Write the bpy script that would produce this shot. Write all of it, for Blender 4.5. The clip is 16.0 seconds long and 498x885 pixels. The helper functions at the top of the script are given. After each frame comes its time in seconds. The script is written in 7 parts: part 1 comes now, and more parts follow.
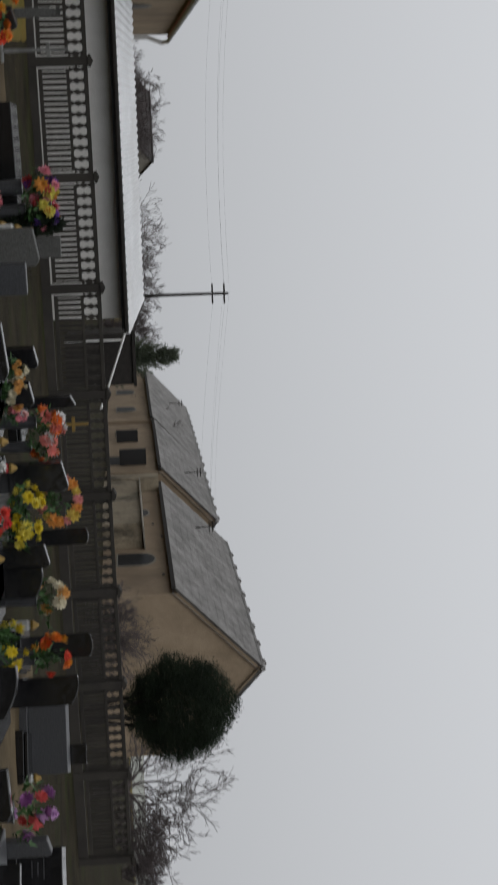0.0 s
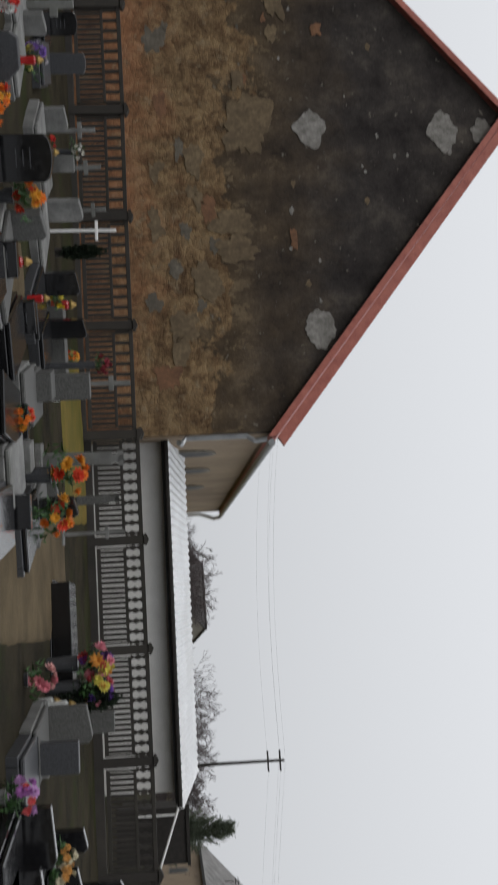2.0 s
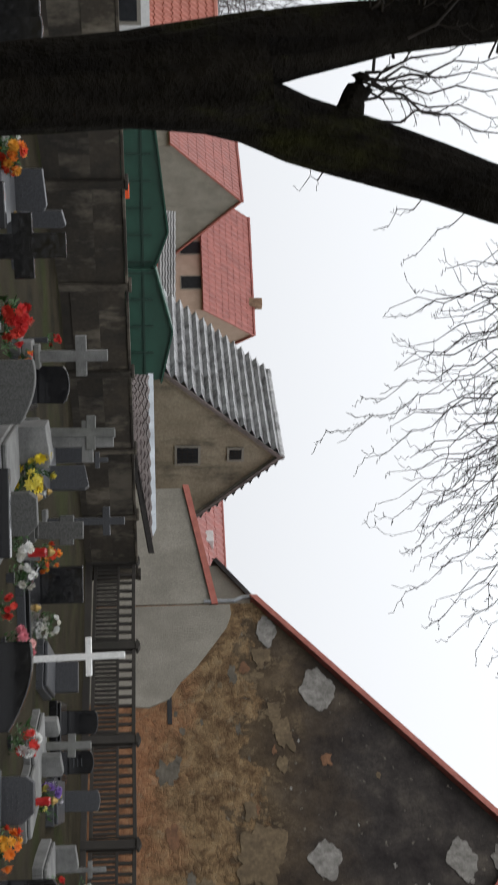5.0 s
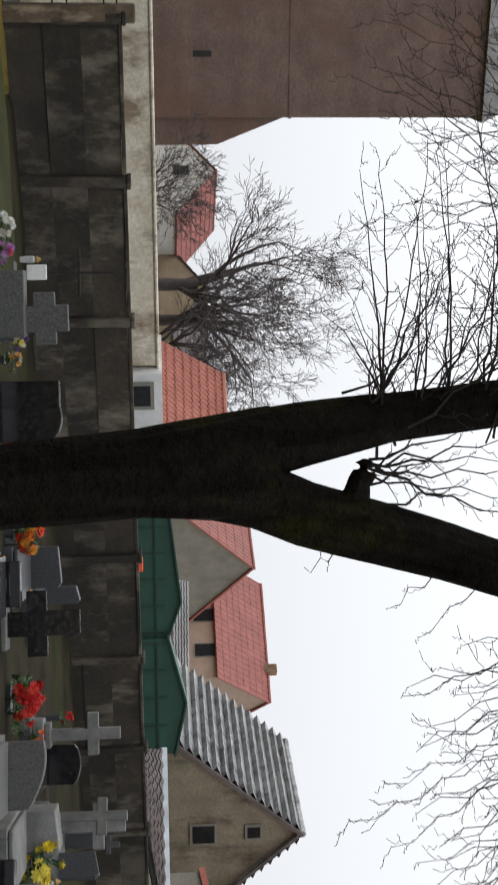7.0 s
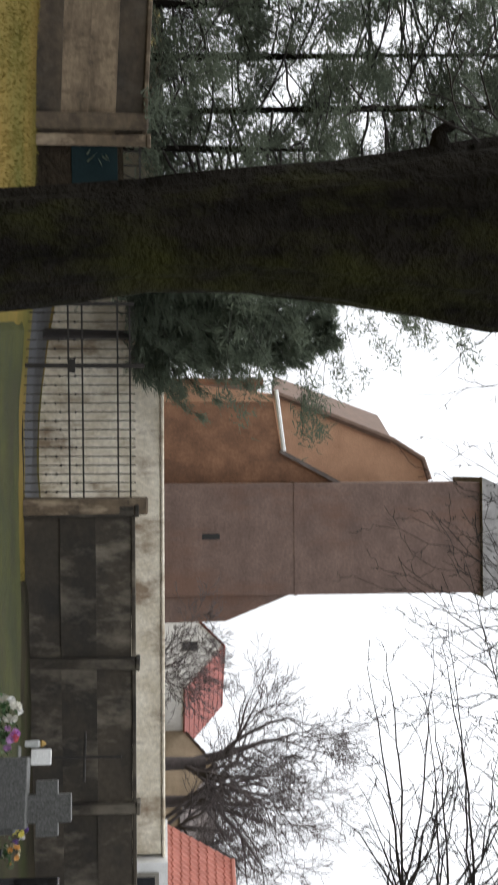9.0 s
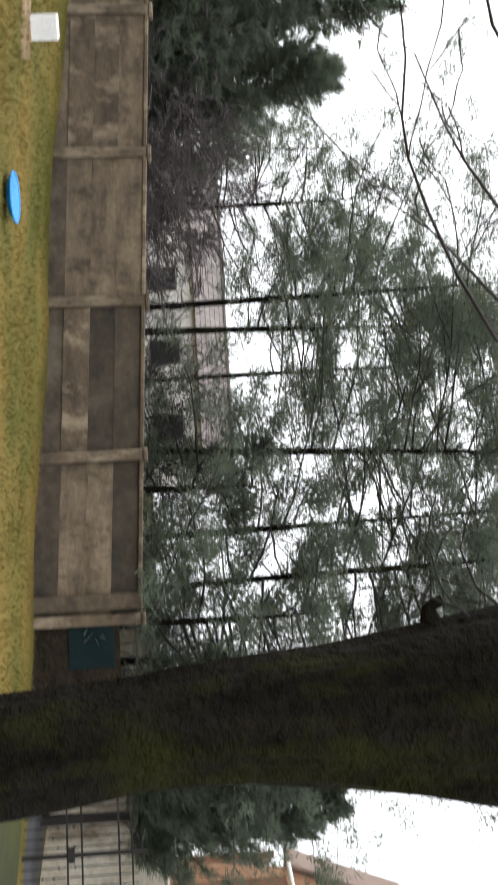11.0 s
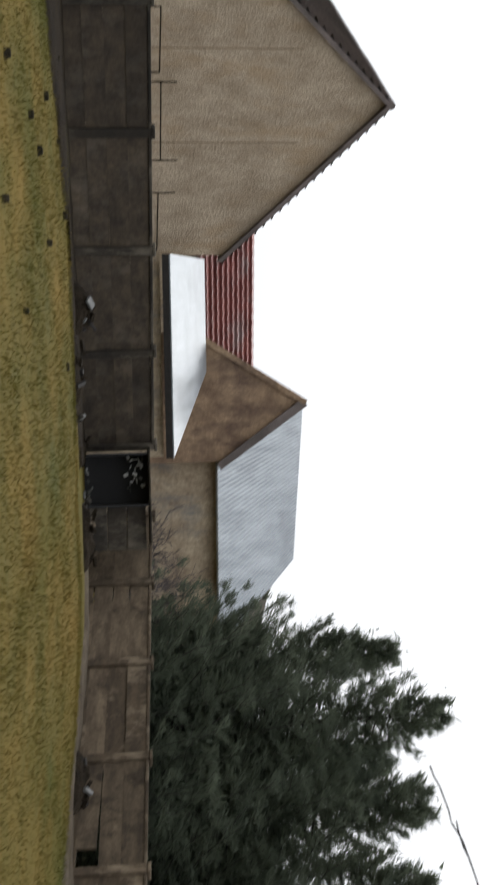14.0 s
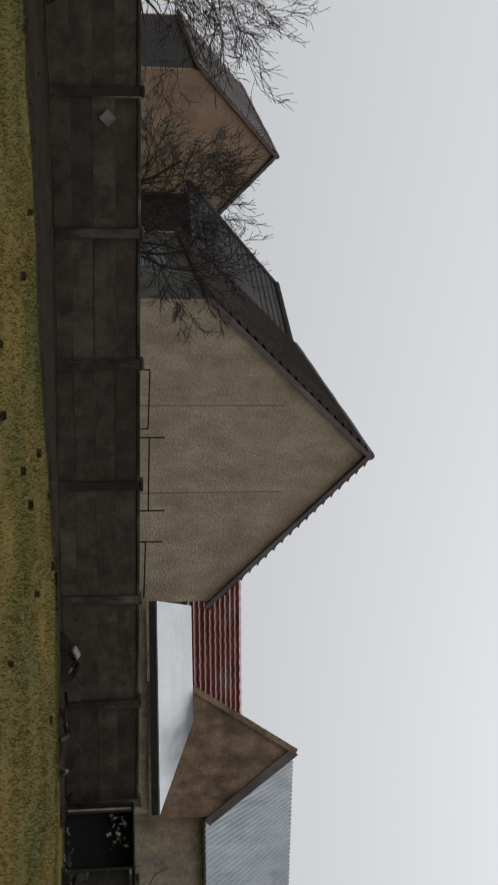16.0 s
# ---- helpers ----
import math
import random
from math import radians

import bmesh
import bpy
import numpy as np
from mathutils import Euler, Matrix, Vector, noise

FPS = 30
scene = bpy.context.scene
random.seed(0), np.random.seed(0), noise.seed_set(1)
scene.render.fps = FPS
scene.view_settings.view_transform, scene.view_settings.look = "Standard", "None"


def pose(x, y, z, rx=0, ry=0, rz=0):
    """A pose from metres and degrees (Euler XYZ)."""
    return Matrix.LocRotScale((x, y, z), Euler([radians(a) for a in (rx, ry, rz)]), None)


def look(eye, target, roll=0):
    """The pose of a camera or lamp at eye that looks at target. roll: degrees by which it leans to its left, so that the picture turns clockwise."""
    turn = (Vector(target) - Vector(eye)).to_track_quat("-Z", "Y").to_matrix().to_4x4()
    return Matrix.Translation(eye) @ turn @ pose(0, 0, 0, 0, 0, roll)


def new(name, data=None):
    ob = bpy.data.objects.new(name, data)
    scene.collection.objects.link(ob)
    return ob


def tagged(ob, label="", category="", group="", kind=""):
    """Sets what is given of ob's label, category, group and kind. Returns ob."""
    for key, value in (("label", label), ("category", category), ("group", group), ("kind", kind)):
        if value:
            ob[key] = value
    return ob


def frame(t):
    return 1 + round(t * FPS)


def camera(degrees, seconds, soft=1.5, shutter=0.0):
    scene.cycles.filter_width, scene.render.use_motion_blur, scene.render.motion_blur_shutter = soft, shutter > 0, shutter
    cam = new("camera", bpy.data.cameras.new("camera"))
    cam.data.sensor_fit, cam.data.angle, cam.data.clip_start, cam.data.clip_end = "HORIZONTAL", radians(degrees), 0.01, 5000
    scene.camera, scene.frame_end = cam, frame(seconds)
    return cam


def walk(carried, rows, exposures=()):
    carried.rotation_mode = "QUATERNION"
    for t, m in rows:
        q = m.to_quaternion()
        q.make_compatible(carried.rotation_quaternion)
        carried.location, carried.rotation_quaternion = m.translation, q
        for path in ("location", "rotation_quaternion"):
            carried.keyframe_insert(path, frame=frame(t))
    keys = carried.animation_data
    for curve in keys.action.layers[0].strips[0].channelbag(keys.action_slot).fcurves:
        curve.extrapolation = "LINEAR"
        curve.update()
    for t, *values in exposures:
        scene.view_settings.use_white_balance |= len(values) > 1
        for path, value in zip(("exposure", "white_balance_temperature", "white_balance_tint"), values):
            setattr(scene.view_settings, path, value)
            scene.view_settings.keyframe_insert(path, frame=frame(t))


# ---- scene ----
# ---- camera: seconds, yaw to the left, pitch, roll ----
EYE, REACH = 1.55, 0.20
TURNS = (
    (0, 0.00, 5.79, 87.42),
    (0.5, 6.45, 5.83, 84.95),
    (1, 12.28, 4.79, 84.29),
    (1.5, 17.13, 4.73, 87.45),
    (2, 22.45, 4.16, 87.66),
    (2.5, 29.63, 4.51, 87.52),
    (3, 33.94, 4.50, 88.20),
    (3.5, 38.96, 4.52, 88.70),
    (4, 45.10, 4.06, 88.63),
    (4.5, 51.47, 3.84, 88.39),
    (5, 56.81, 4.53, 89.02),
    (5.2, 58.77, 4.59, 89.02),
    (7.3, 76.96, 4.16, 88.73),
    (7.5, 78.71, 4.19, 88.62),
    (8, 84.89, 4.64, 88.72),
    (8.5, 90.63, 4.67, 90.07),
    (9, 97.36, 4.08, 89.80),
    (9.2, 99.49, 3.78, 90.37),
    (11.3, 125.28, 4.38, 87.76),
    (11.5, 129.55, 3.76, 88.19),
    (12, 138.21, 3.30, 88.20),
    (12.5, 144.72, 2.70, 88.52),
    (13, 150.61, 4.38, 88.24),
    (13.5, 158.35, 4.30, 87.86),
    (14, 164.83, 6.61, 88.41),
    (14.5, 172.71, 8.49, 91.39),
    (15, 178.71, 7.89, 90.97),
    (15.5, 183.62, 7.73, 90.07),
    (16, 181.55, 7.53, 89.67),
)


def held(yaw, pitch, roll):
    a, b = radians(yaw), radians(pitch)
    eye = Vector((-math.sin(a) * REACH, math.cos(a) * REACH, EYE))
    return look(eye, eye + Vector((-math.sin(a) * math.cos(b), math.cos(a) * math.cos(b), math.sin(b))), roll)


cam = camera(23.91, 16.0, soft=1.9, shutter=0.3)
walk(cam, [(t, held(a, b, c)) for t, a, b, c in TURNS],
     exposures=((0, -0.03), (0.5, -0.14), (1, -0.14), (1.5, 0.08), (2, 0.32), (3.5, 0.6), (5, 0.75), (7.3, 0.78), (8.0, 0.85), (9, 1.2), (11.3, 1.9), (12.0, 2.2), (12.5, 2.05), (13.0, 1.6), (13.5, 1.25), (14, 0.8), (14.5, 0.5), (15.2, 0.15), (16, 0.05)))

# ---- overcast daylight ----
world = bpy.data.worlds.new("overcast")
scene.world = world
world.use_nodes = True
wn, wl = world.node_tree.nodes, world.node_tree.links
wn.clear()
sky = wn.new("ShaderNodeTexSky")
sky.sky_type, sky.sun_disc = "NISHITA", False
sky.sun_elevation, sky.sun_rotation = radians(38), radians(200)
sky.air_density, sky.dust_density, sky.ozone_density = 1.0, 6.0, 1.0
grey = wn.new("ShaderNodeHueSaturation")
grey.inputs["Saturation"].default_value, grey.inputs["Value"].default_value = 0.12, 0.06
cloud = wn.new("ShaderNodeMix")
cloud.data_type = "RGBA"
cloud.inputs[0].default_value = 0.94
cloud.inputs[7].default_value = (0.545, 0.56, 0.585, 1)
back = wn.new("ShaderNodeBackground")
back.inputs[1].default_value = 1.0
out = wn.new("ShaderNodeOutputWorld")
high = wn.new("ShaderNodeTexCoord")
part_z = wn.new("ShaderNodeSeparateXYZ")
lift = wn.new("ShaderNodeMapRange")
lift.inputs[1].default_value, lift.inputs[2].default_value, lift.inputs[3].default_value, lift.inputs[4].default_value = 0.0, 0.45, 0.90, 1.30
wl.new(high.outputs["Generated"], part_z.inputs[0])
wl.new(part_z.outputs[2], lift.inputs[0])
wl.new(lift.outputs[0], back.inputs[1])
wl.new(sky.outputs[0], grey.inputs["Color"])
wl.new(grey.outputs[0], cloud.inputs[6])
wl.new(cloud.outputs[2], back.inputs[0])
wl.new(back.outputs[0], out.inputs[0])
sun = new("sun", bpy.data.lights.new("sun", "SUN"))
sun.data.energy, sun.data.angle, sun.data.color = 0.6, radians(30), (1.0, 0.97, 0.93)
sun.matrix_world = look((0, 0, 30), (8, 24, 0))

# ---- materials ----
def nodes(name):
    m = bpy.data.materials.new(name)
    m.use_nodes = True
    t = m.node_tree
    return m, t.nodes, t.links, t.nodes["Principled BSDF"]


def ramp(n, l, src, stops, ease="LINEAR"):
    r = n.new("ShaderNodeValToRGB")
    r.color_ramp.interpolation = ease
    e = r.color_ramp.elements
    while len(e) < len(stops):
        e.new(0.5)
    for k, (p, c) in zip(e, stops):
        k.position, k.color = p, (*c, 1)
    l.new(src, r.inputs[0])
    return r.outputs[0]


def noise_tex(n, l, co, scale, detail=5, rough=0.6, stretch=None):
    if stretch:
        mp = n.new("ShaderNodeMapping")
        mp.inputs["Scale"].default_value = stretch
        l.new(co, mp.inputs[0])
        co = mp.outputs[0]
    t = n.new("ShaderNodeTexNoise")
    t.inputs["Scale"].default_value, t.inputs["Detail"].default_value, t.inputs["Roughness"].default_value = scale, detail, rough
    l.new(co, t.inputs["Vector"])
    return t.outputs["Fac"]


def mixed(n, l, fac, a, b, mode="MIX"):
    m = n.new("ShaderNodeMix")
    m.data_type, m.blend_type = "RGBA", mode
    for v, k in ((fac, 0), (a, 6), (b, 7)):
        if isinstance(v, (int, float)):
            m.inputs[k].default_value = v
        elif isinstance(v, tuple):
            m.inputs[k].default_value = (*v, 1)
        else:
            l.new(v, m.inputs[k])
    return m.outputs[2]


def bumped(n, l, b, height, strength, dist):
    u = n.new("ShaderNodeBump")
    u.inputs["Strength"].default_value, u.inputs["Distance"].default_value = strength, dist
    l.new(height, u.inputs["Height"])
    l.new(u.outputs[0], b.inputs["Normal"])


def coords(n):
    return n.new("ShaderNodeTexCoord").outputs["Object"]


def surface(name, dark, light, stain=None, scale=3.0, grain=40.0, rough=0.8, bump=0.4, dist=0.01, metal=0.0, vary=0.0, stretch=None, amount=0.5, spec=0.4, blot=0.45, fleck=0.55):
    """A worn surface: two tones by broad noise, fine grain, stains, relief, and change from piece to piece."""
    m, n, l, b = nodes(name)
    co = coords(n)
    if vary:
        rnd = n.new("ShaderNodeObjectInfo").outputs["Random"]
        add = n.new("ShaderNodeVectorMath")
        add.operation = "ADD"
        sc = n.new("ShaderNodeMath")
        sc.operation = "MULTIPLY"
        sc.inputs[1].default_value = 37.0
        l.new(rnd, sc.inputs[0])
        l.new(co, add.inputs[0])
        l.new(sc.outputs[0], add.inputs[1])
        co = add.outputs[0]
    big = noise_tex(n, l, co, scale, 5, 0.65, stretch)
    col = ramp(n, l, big, ((0.32, dark), (0.68, light)))
    fine = noise_tex(n, l, co, grain, 4, 0.7)
    col = mixed(n, l, fleck, col, ramp(n, l, fine, ((0.25, (0.45, 0.45, 0.45)), (0.75, (1.35, 1.35, 1.35)))), "MULTIPLY")
    if stain:
        st = noise_tex(n, l, co, scale * blot, 6, 0.7, (1.0, 1.0, 0.45))
        col = mixed(n, l, ramp(n, l, st, ((0.5, (0, 0, 0)), (0.64, (amount,) * 3))), col, stain)
    if vary:
        col = mixed(n, l, 1.0, col, ramp(n, l, rnd, ((0, (1 - vary,) * 3), (1, (1 + vary * 0.6,) * 3))), "MULTIPLY")
    l.new(col, b.inputs["Base Color"])
    rg = ramp(n, l, big, ((0.3, (max(rough - 0.12, 0.03),) * 3), (0.7, (min(rough + 0.1, 1),) * 3)))
    l.new(rg, b.inputs["Roughness"])
    b.inputs["Metallic"].default_value = metal
    b.inputs["Specular IOR Level"].default_value = spec
    if bump:
        bumped(n, l, b, fine if grain < 90 else big, bump, dist)
    return m


def plain(name, c, rough=0.6, metal=0.0, vary=0.0, emit=0.0):
    return surface(name, tuple(v * 0.82 for v in c), tuple(min(v * 1.12, 1) for v in c), None, 6, 60, rough, 0.15, 0.004, metal, vary)


M = {}
M["grass"] = surface("winter_grass", (0.075, 0.070, 0.016), (0.165, 0.112, 0.031), (0.050, 0.060, 0.012), 0.55, 9, 0.95, 0.4, 0.03, spec=0.08, amount=0.6, fleck=0.25)
M["blade"] = surface("grass_blades", (0.092, 0.092, 0.022), (0.20, 0.14, 0.042), (0.072, 0.086, 0.018), 0.55, 4, 0.9, 0, spec=0.1, amount=0.5, fleck=0.2)
M["soil"] = surface("grave_soil", (0.017, 0.015, 0.011), (0.046, 0.039, 0.026), (0.03, 0.042, 0.012), 1.2, 30, 0.95, 0.8, 0.03, spec=0.03)
M["sand"] = surface("sandy_path", (0.06, 0.046, 0.028), (0.14, 0.108, 0.066), (0.04, 0.03, 0.02), 0.9, 35, 0.95, 0.6, 0.02, spec=0.05)
M["mud"] = surface("wet_mud", (0.014, 0.011, 0.008), (0.042, 0.033, 0.023), None, 3, 14, 0.85, 1.0, 0.09, spec=0.04)
M["fence"] = surface("fence_concrete", (0.022, 0.019, 0.017), (0.046, 0.041, 0.035), (0.022, 0.022, 0.016), 2.5, 60, 0.9, 0.4, 0.006, vary=0.15)
M["slab"] = surface("slab_concrete", (0.046, 0.033, 0.021), (0.125, 0.093, 0.061), (0.27, 0.215, 0.15), 2.6, 13, 0.92, 0.5, 0.01, vary=0.3, stretch=(0.5, 1, 1.2), amount=0.75, blot=0.9)
M["slab_pale"] = surface("slab_concrete_pale", (0.070, 0.051, 0.033), (0.20, 0.153, 0.102), (0.036, 0.026, 0.017), 2.4, 13, 0.92, 0.5, 0.01, vary=0.3, stretch=(0.5, 1, 1.3), amount=0.85, blot=1.0)
M["white"] = surface("whitewash", (0.50, 0.485, 0.46), (0.66, 0.65, 0.63), (0.40, 0.38, 0.35), 0.8, 60, 0.85, 0.2, 0.004, amount=0.35)
M["sheet"] = surface("zinc_sheet", (0.25, 0.275, 0.295), (0.42, 0.45, 0.475), (0.19, 0.205, 0.22), 1.0, 70, 0.42, 0.1, 0.003, metal=0.35, amount=0.5, stretch=(3, 0.5, 0.5))
M["zinc"] = surface("gutter_zinc", (0.20, 0.21, 0.22), (0.34, 0.35, 0.36), None, 4, 60, 0.4, 0.1, 0.002, metal=0.7)
# Near-black; mostly puts the shade inside openings and hollows into colour.
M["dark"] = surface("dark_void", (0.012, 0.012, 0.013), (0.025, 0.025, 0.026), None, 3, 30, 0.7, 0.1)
M["roof_red"] = surface("red_tiles", (0.24, 0.075, 0.062), (0.36, 0.125, 0.105), (0.19, 0.065, 0.055), 1.5, 40, 0.55, 0.3, 0.01)
M["roof_orange"] = surface("orange_tiles", (0.36, 0.13, 0.095), (0.48, 0.19, 0.145), None, 1.5, 40, 0.6, 0.3, 0.01)
M["verge_red"] = surface("red_verge", (0.30, 0.085, 0.065), (0.44, 0.15, 0.115), None, 4, 50, 0.5, 0.2, 0.004)
M["roof_old"] = surface("weathered_tiles", (0.085, 0.07, 0.066), (0.20, 0.165, 0.155), (0.05, 0.05, 0.04), 0.9, 30, 0.75, 0.5, 0.015)
M["roof_dark"] = surface("dark_damp_tiles", (0.03, 0.028, 0.028), (0.065, 0.06, 0.06), (0.10, 0.095, 0.09), 1.2, 25, 0.88, 0.5, 0.02, amount=0.4, spec=0.15)
# Darker, greyer stucco than the gable, for the tall barn's side walls.
M["wall_dark_grey"] = surface("dark_grey_stucco", (0.06, 0.057, 0.05), (0.125, 0.12, 0.11), (0.035, 0.033, 0.03), 0.9, 25, 0.95, 0.5, 0.02, amount=0.7)
M["roof_grey"] = surface("grey_cement_tiles", (0.13, 0.125, 0.12), (0.27, 0.265, 0.26), (0.07, 0.07, 0.065), 1.2, 25, 0.6, 0.5, 0.02)
M["roof_wine"] = surface("wine_tiles", (0.14, 0.045, 0.04), (0.30, 0.11, 0.095), (0.30, 0.26, 0.25), 1.6, 26, 0.5, 0.5, 0.015, amount=0.6)
M["stucco_tan"] = surface("tan_stucco", (0.20, 0.15, 0.10), (0.34, 0.265, 0.185), (0.15, 0.11, 0.075), 0.5, 25, 0.95, 0.6, 0.03, amount=0.6)
M["stucco_grey"] = surface("grey_stucco", (0.20, 0.185, 0.155), (0.30, 0.28, 0.24), (0.14, 0.125, 0.10), 0.8, 30, 0.95, 0.7, 0.02)
M["stucco_stain"] = surface("stained_stucco", (0.20, 0.165, 0.115), (0.33, 0.285, 0.21), (0.05, 0.044, 0.034), 1.1, 12, 0.95, 0.6, 0.02, amount=0.9, blot=0.7)
M["stucco_patchy"] = surface("patchy_stucco", (0.24, 0.18, 0.125), (0.56, 0.46, 0.33), (0.2, 0.2, 0.195), 1.5, 12, 0.95, 0.5, 0.02, amount=0.95, blot=0.55)
M["house_beige"] = surface("beige_house", (0.38, 0.275, 0.215), (0.47, 0.35, 0.28), None, 2, 50, 0.9, 0.2)
M["brick_red"] = surface("church_brick", (0.115, 0.077, 0.066), (0.195, 0.135, 0.115), (0.15, 0.08, 0.055), 0.7, 7, 0.9, 0.6, 0.04, stretch=(0.8, 0.8, 1.2), blot=0.4, amount=0.6)
M["brick_orange"] = surface("orange_brick", (0.42, 0.24, 0.15), (0.57, 0.345, 0.225), None, 0.6, 14, 0.9, 0.4, 0.02)
M["brick_brown"] = surface("brown_brick", (0.15, 0.095, 0.062), (0.40, 0.28, 0.18), (0.08, 0.05, 0.04), 1.6, 11, 0.95, 0.9, 0.03, blot=0.8, amount=0.8)
M["green"] = surface("green_steel", (0.012, 0.055, 0.036), (0.022, 0.085, 0.056), None, 1.5, 60, 0.5, 0.1)
M["green_dark"] = surface("dark_green_steel", (0.007, 0.03, 0.02), (0.012, 0.045, 0.03), None, 1.5, 60, 0.5, 0.1)
M["granite_black"] = surface("black_granite", (0.006, 0.006, 0.007), (0.014, 0.014, 0.015), None, 20, 200, 0.16, 0, spec=0.5)
M["granite_grey"] = surface("grey_granite", (0.028, 0.029, 0.032), (0.068, 0.07, 0.075), None, 60, 220, 0.4, 0, spec=0.3)
M["terrazzo"] = surface("speckled_terrazzo", (0.035, 0.035, 0.033), (0.115, 0.115, 0.11), (0.035, 0.037, 0.028), 55, 160, 0.7, 0.2, 0.003, amount=0.3)
M["concrete"] = surface("pale_concrete", (0.085, 0.085, 0.082), (0.21, 0.21, 0.203), (0.08, 0.084, 0.07), 3, 60, 0.85, 0.3, 0.005, vary=0.15)
M["whitepaint"] = surface("white_paint", (0.62, 0.62, 0.61), (0.78, 0.78, 0.77), (0.5, 0.5, 0.47), 3, 50, 0.6, 0.15, 0.003, amount=0.4)
M["iron"] = surface("dark_iron", (0.014, 0.013, 0.012), (0.034, 0.030, 0.027), None, 10, 60, 0.7, 0.2, spec=0.2)
M["bark"] = surface("wet_bark", (0.005, 0.0045, 0.004), (0.017, 0.015, 0.012), (0.032, 0.034, 0.008), 2.4, 14, 0.95, 1.0, 0.05, stretch=(3, 3, 0.5), amount=0.6, blot=0.8, spec=0.05)
# Paler grey twigs: distance haze is put into the colour.
M["twig_hazed"] = surface("hazed_bare_twigs", (0.06, 0.05, 0.05), (0.11, 0.092, 0.092), None, 3, 30, 0.9, 0)
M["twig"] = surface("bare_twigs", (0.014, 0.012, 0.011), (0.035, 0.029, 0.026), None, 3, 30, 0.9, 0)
# Needle green is lifted: haze and lens glare are put into the colour.
M["needle"] = surface("hazed_needles", (0.092, 0.112, 0.084), (0.145, 0.17, 0.118), None, 0.8, 6, 0.85, 0, spec=0.2)
def leafy(m, share):
    """Lets part of the light through thin leaves."""
    n, l = m.node_tree.nodes, m.node_tree.links
    b, o = n["Principled BSDF"], n["Material Output"]
    tr, mx = n.new("ShaderNodeBsdfTranslucent"), n.new("ShaderNodeMixShader")
    mx.inputs[0].default_value = share
    l.new(b.inputs["Base Color"].links[0].from_socket, tr.inputs[0])
    l.new(b.outputs[0], mx.inputs[1])
    l.new(tr.outputs[0], mx.inputs[2])
    l.new(mx.outputs[0], o.inputs[0])
    return m


M["needle"] = leafy(M["needle"], 0.55)
M["thuja"] = surface("dark_thuja", (0.008, 0.014, 0.008), (0.026, 0.038, 0.022), None, 1.5, 8, 0.9, 0, spec=0.2)
M["glass"] = surface("window_dark", (0.014, 0.015, 0.017), (0.03, 0.032, 0.035), None, 4, 40, 0.45, 0.05, 0.002, spec=0.12)

# ---- building kit ----
def bm_new():
    return bmesh.new()


def box(bm, x0, x1, y0, y1, z0, z1, bev=0.0):
    v = [bm.verts.new((x, y, z)) for z in (z0, z1) for y in (y0, y1) for x in (x0, x1)]
    fs = [bm.faces.new([v[i] for i in q]) for q in ((0, 2, 3, 1), (4, 5, 7, 6), (0, 1, 5, 4), (2, 6, 7, 3), (0, 4, 6, 2), (1, 3, 7, 5))]
    if bev:
        bmesh.ops.bevel(bm, geom=list({e for f in fs for e in f.edges}), offset=bev, segments=1, affect="EDGES")
    return bm


def prism(bm, prof, y0, y1):
    """Extrudes a counter-clockwise outline of (x, z) along y."""
    a = [bm.verts.new((x, y0, z)) for x, z in prof]
    b = [bm.verts.new((x, y1, z)) for x, z in prof]
    bm.faces.new(a)
    bm.faces.new(b[::-1])
    k = len(prof)
    for i in range(k):
        bm.faces.new((a[i], b[i], b[(i + 1) % k], a[(i + 1) % k]))
    return bm


def slab(bm, p, thick):
    """A flat plate with four corners p, and a thickness downwards along its normal."""
    p = [Vector(q) for q in p]
    nrm = (p[1] - p[0]).cross(p[3] - p[0]).normalized()
    if nrm.z < 0:
        nrm = -nrm
    a = [bm.verts.new(q) for q in p]
    b = [bm.verts.new(q - nrm * thick) for q in p]
    bm.faces.new(a)
    bm.faces.new(b[::-1])
    for i in range(4):
        bm.faces.new((a[i], b[i], b[(i + 1) % 4], a[(i + 1) % 4]))
    return bm


def tube(bm, pts, r, sides=8):
    """A round bar through points, of one radius or one a point."""
    pts = [Vector(q) for q in pts]
    rs = r if isinstance(r, (list, tuple)) else [r] * len(pts)
    rings = []
    for i, q in enumerate(pts):
        d = (pts[min(i + 1, len(pts) - 1)] - pts[max(i - 1, 0)]).normalized()
        side = d.cross(Vector((0.31, 0.87, 0.38))).normalized()
        up = side.cross(d)
        rings.append([bm.verts.new(q + (side * math.cos(2 * math.pi * k / sides) + up * math.sin(2 * math.pi * k / sides)) * rs[i]) for k in range(sides)])
    for a, b in zip(rings, rings[1:]):
        for k in range(sides):
            bm.faces.new((a[k], a[(k + 1) % sides], b[(k + 1) % sides], b[k]))
    bm.faces.new(rings[0][::-1])
    bm.faces.new(rings[-1])
    return bm


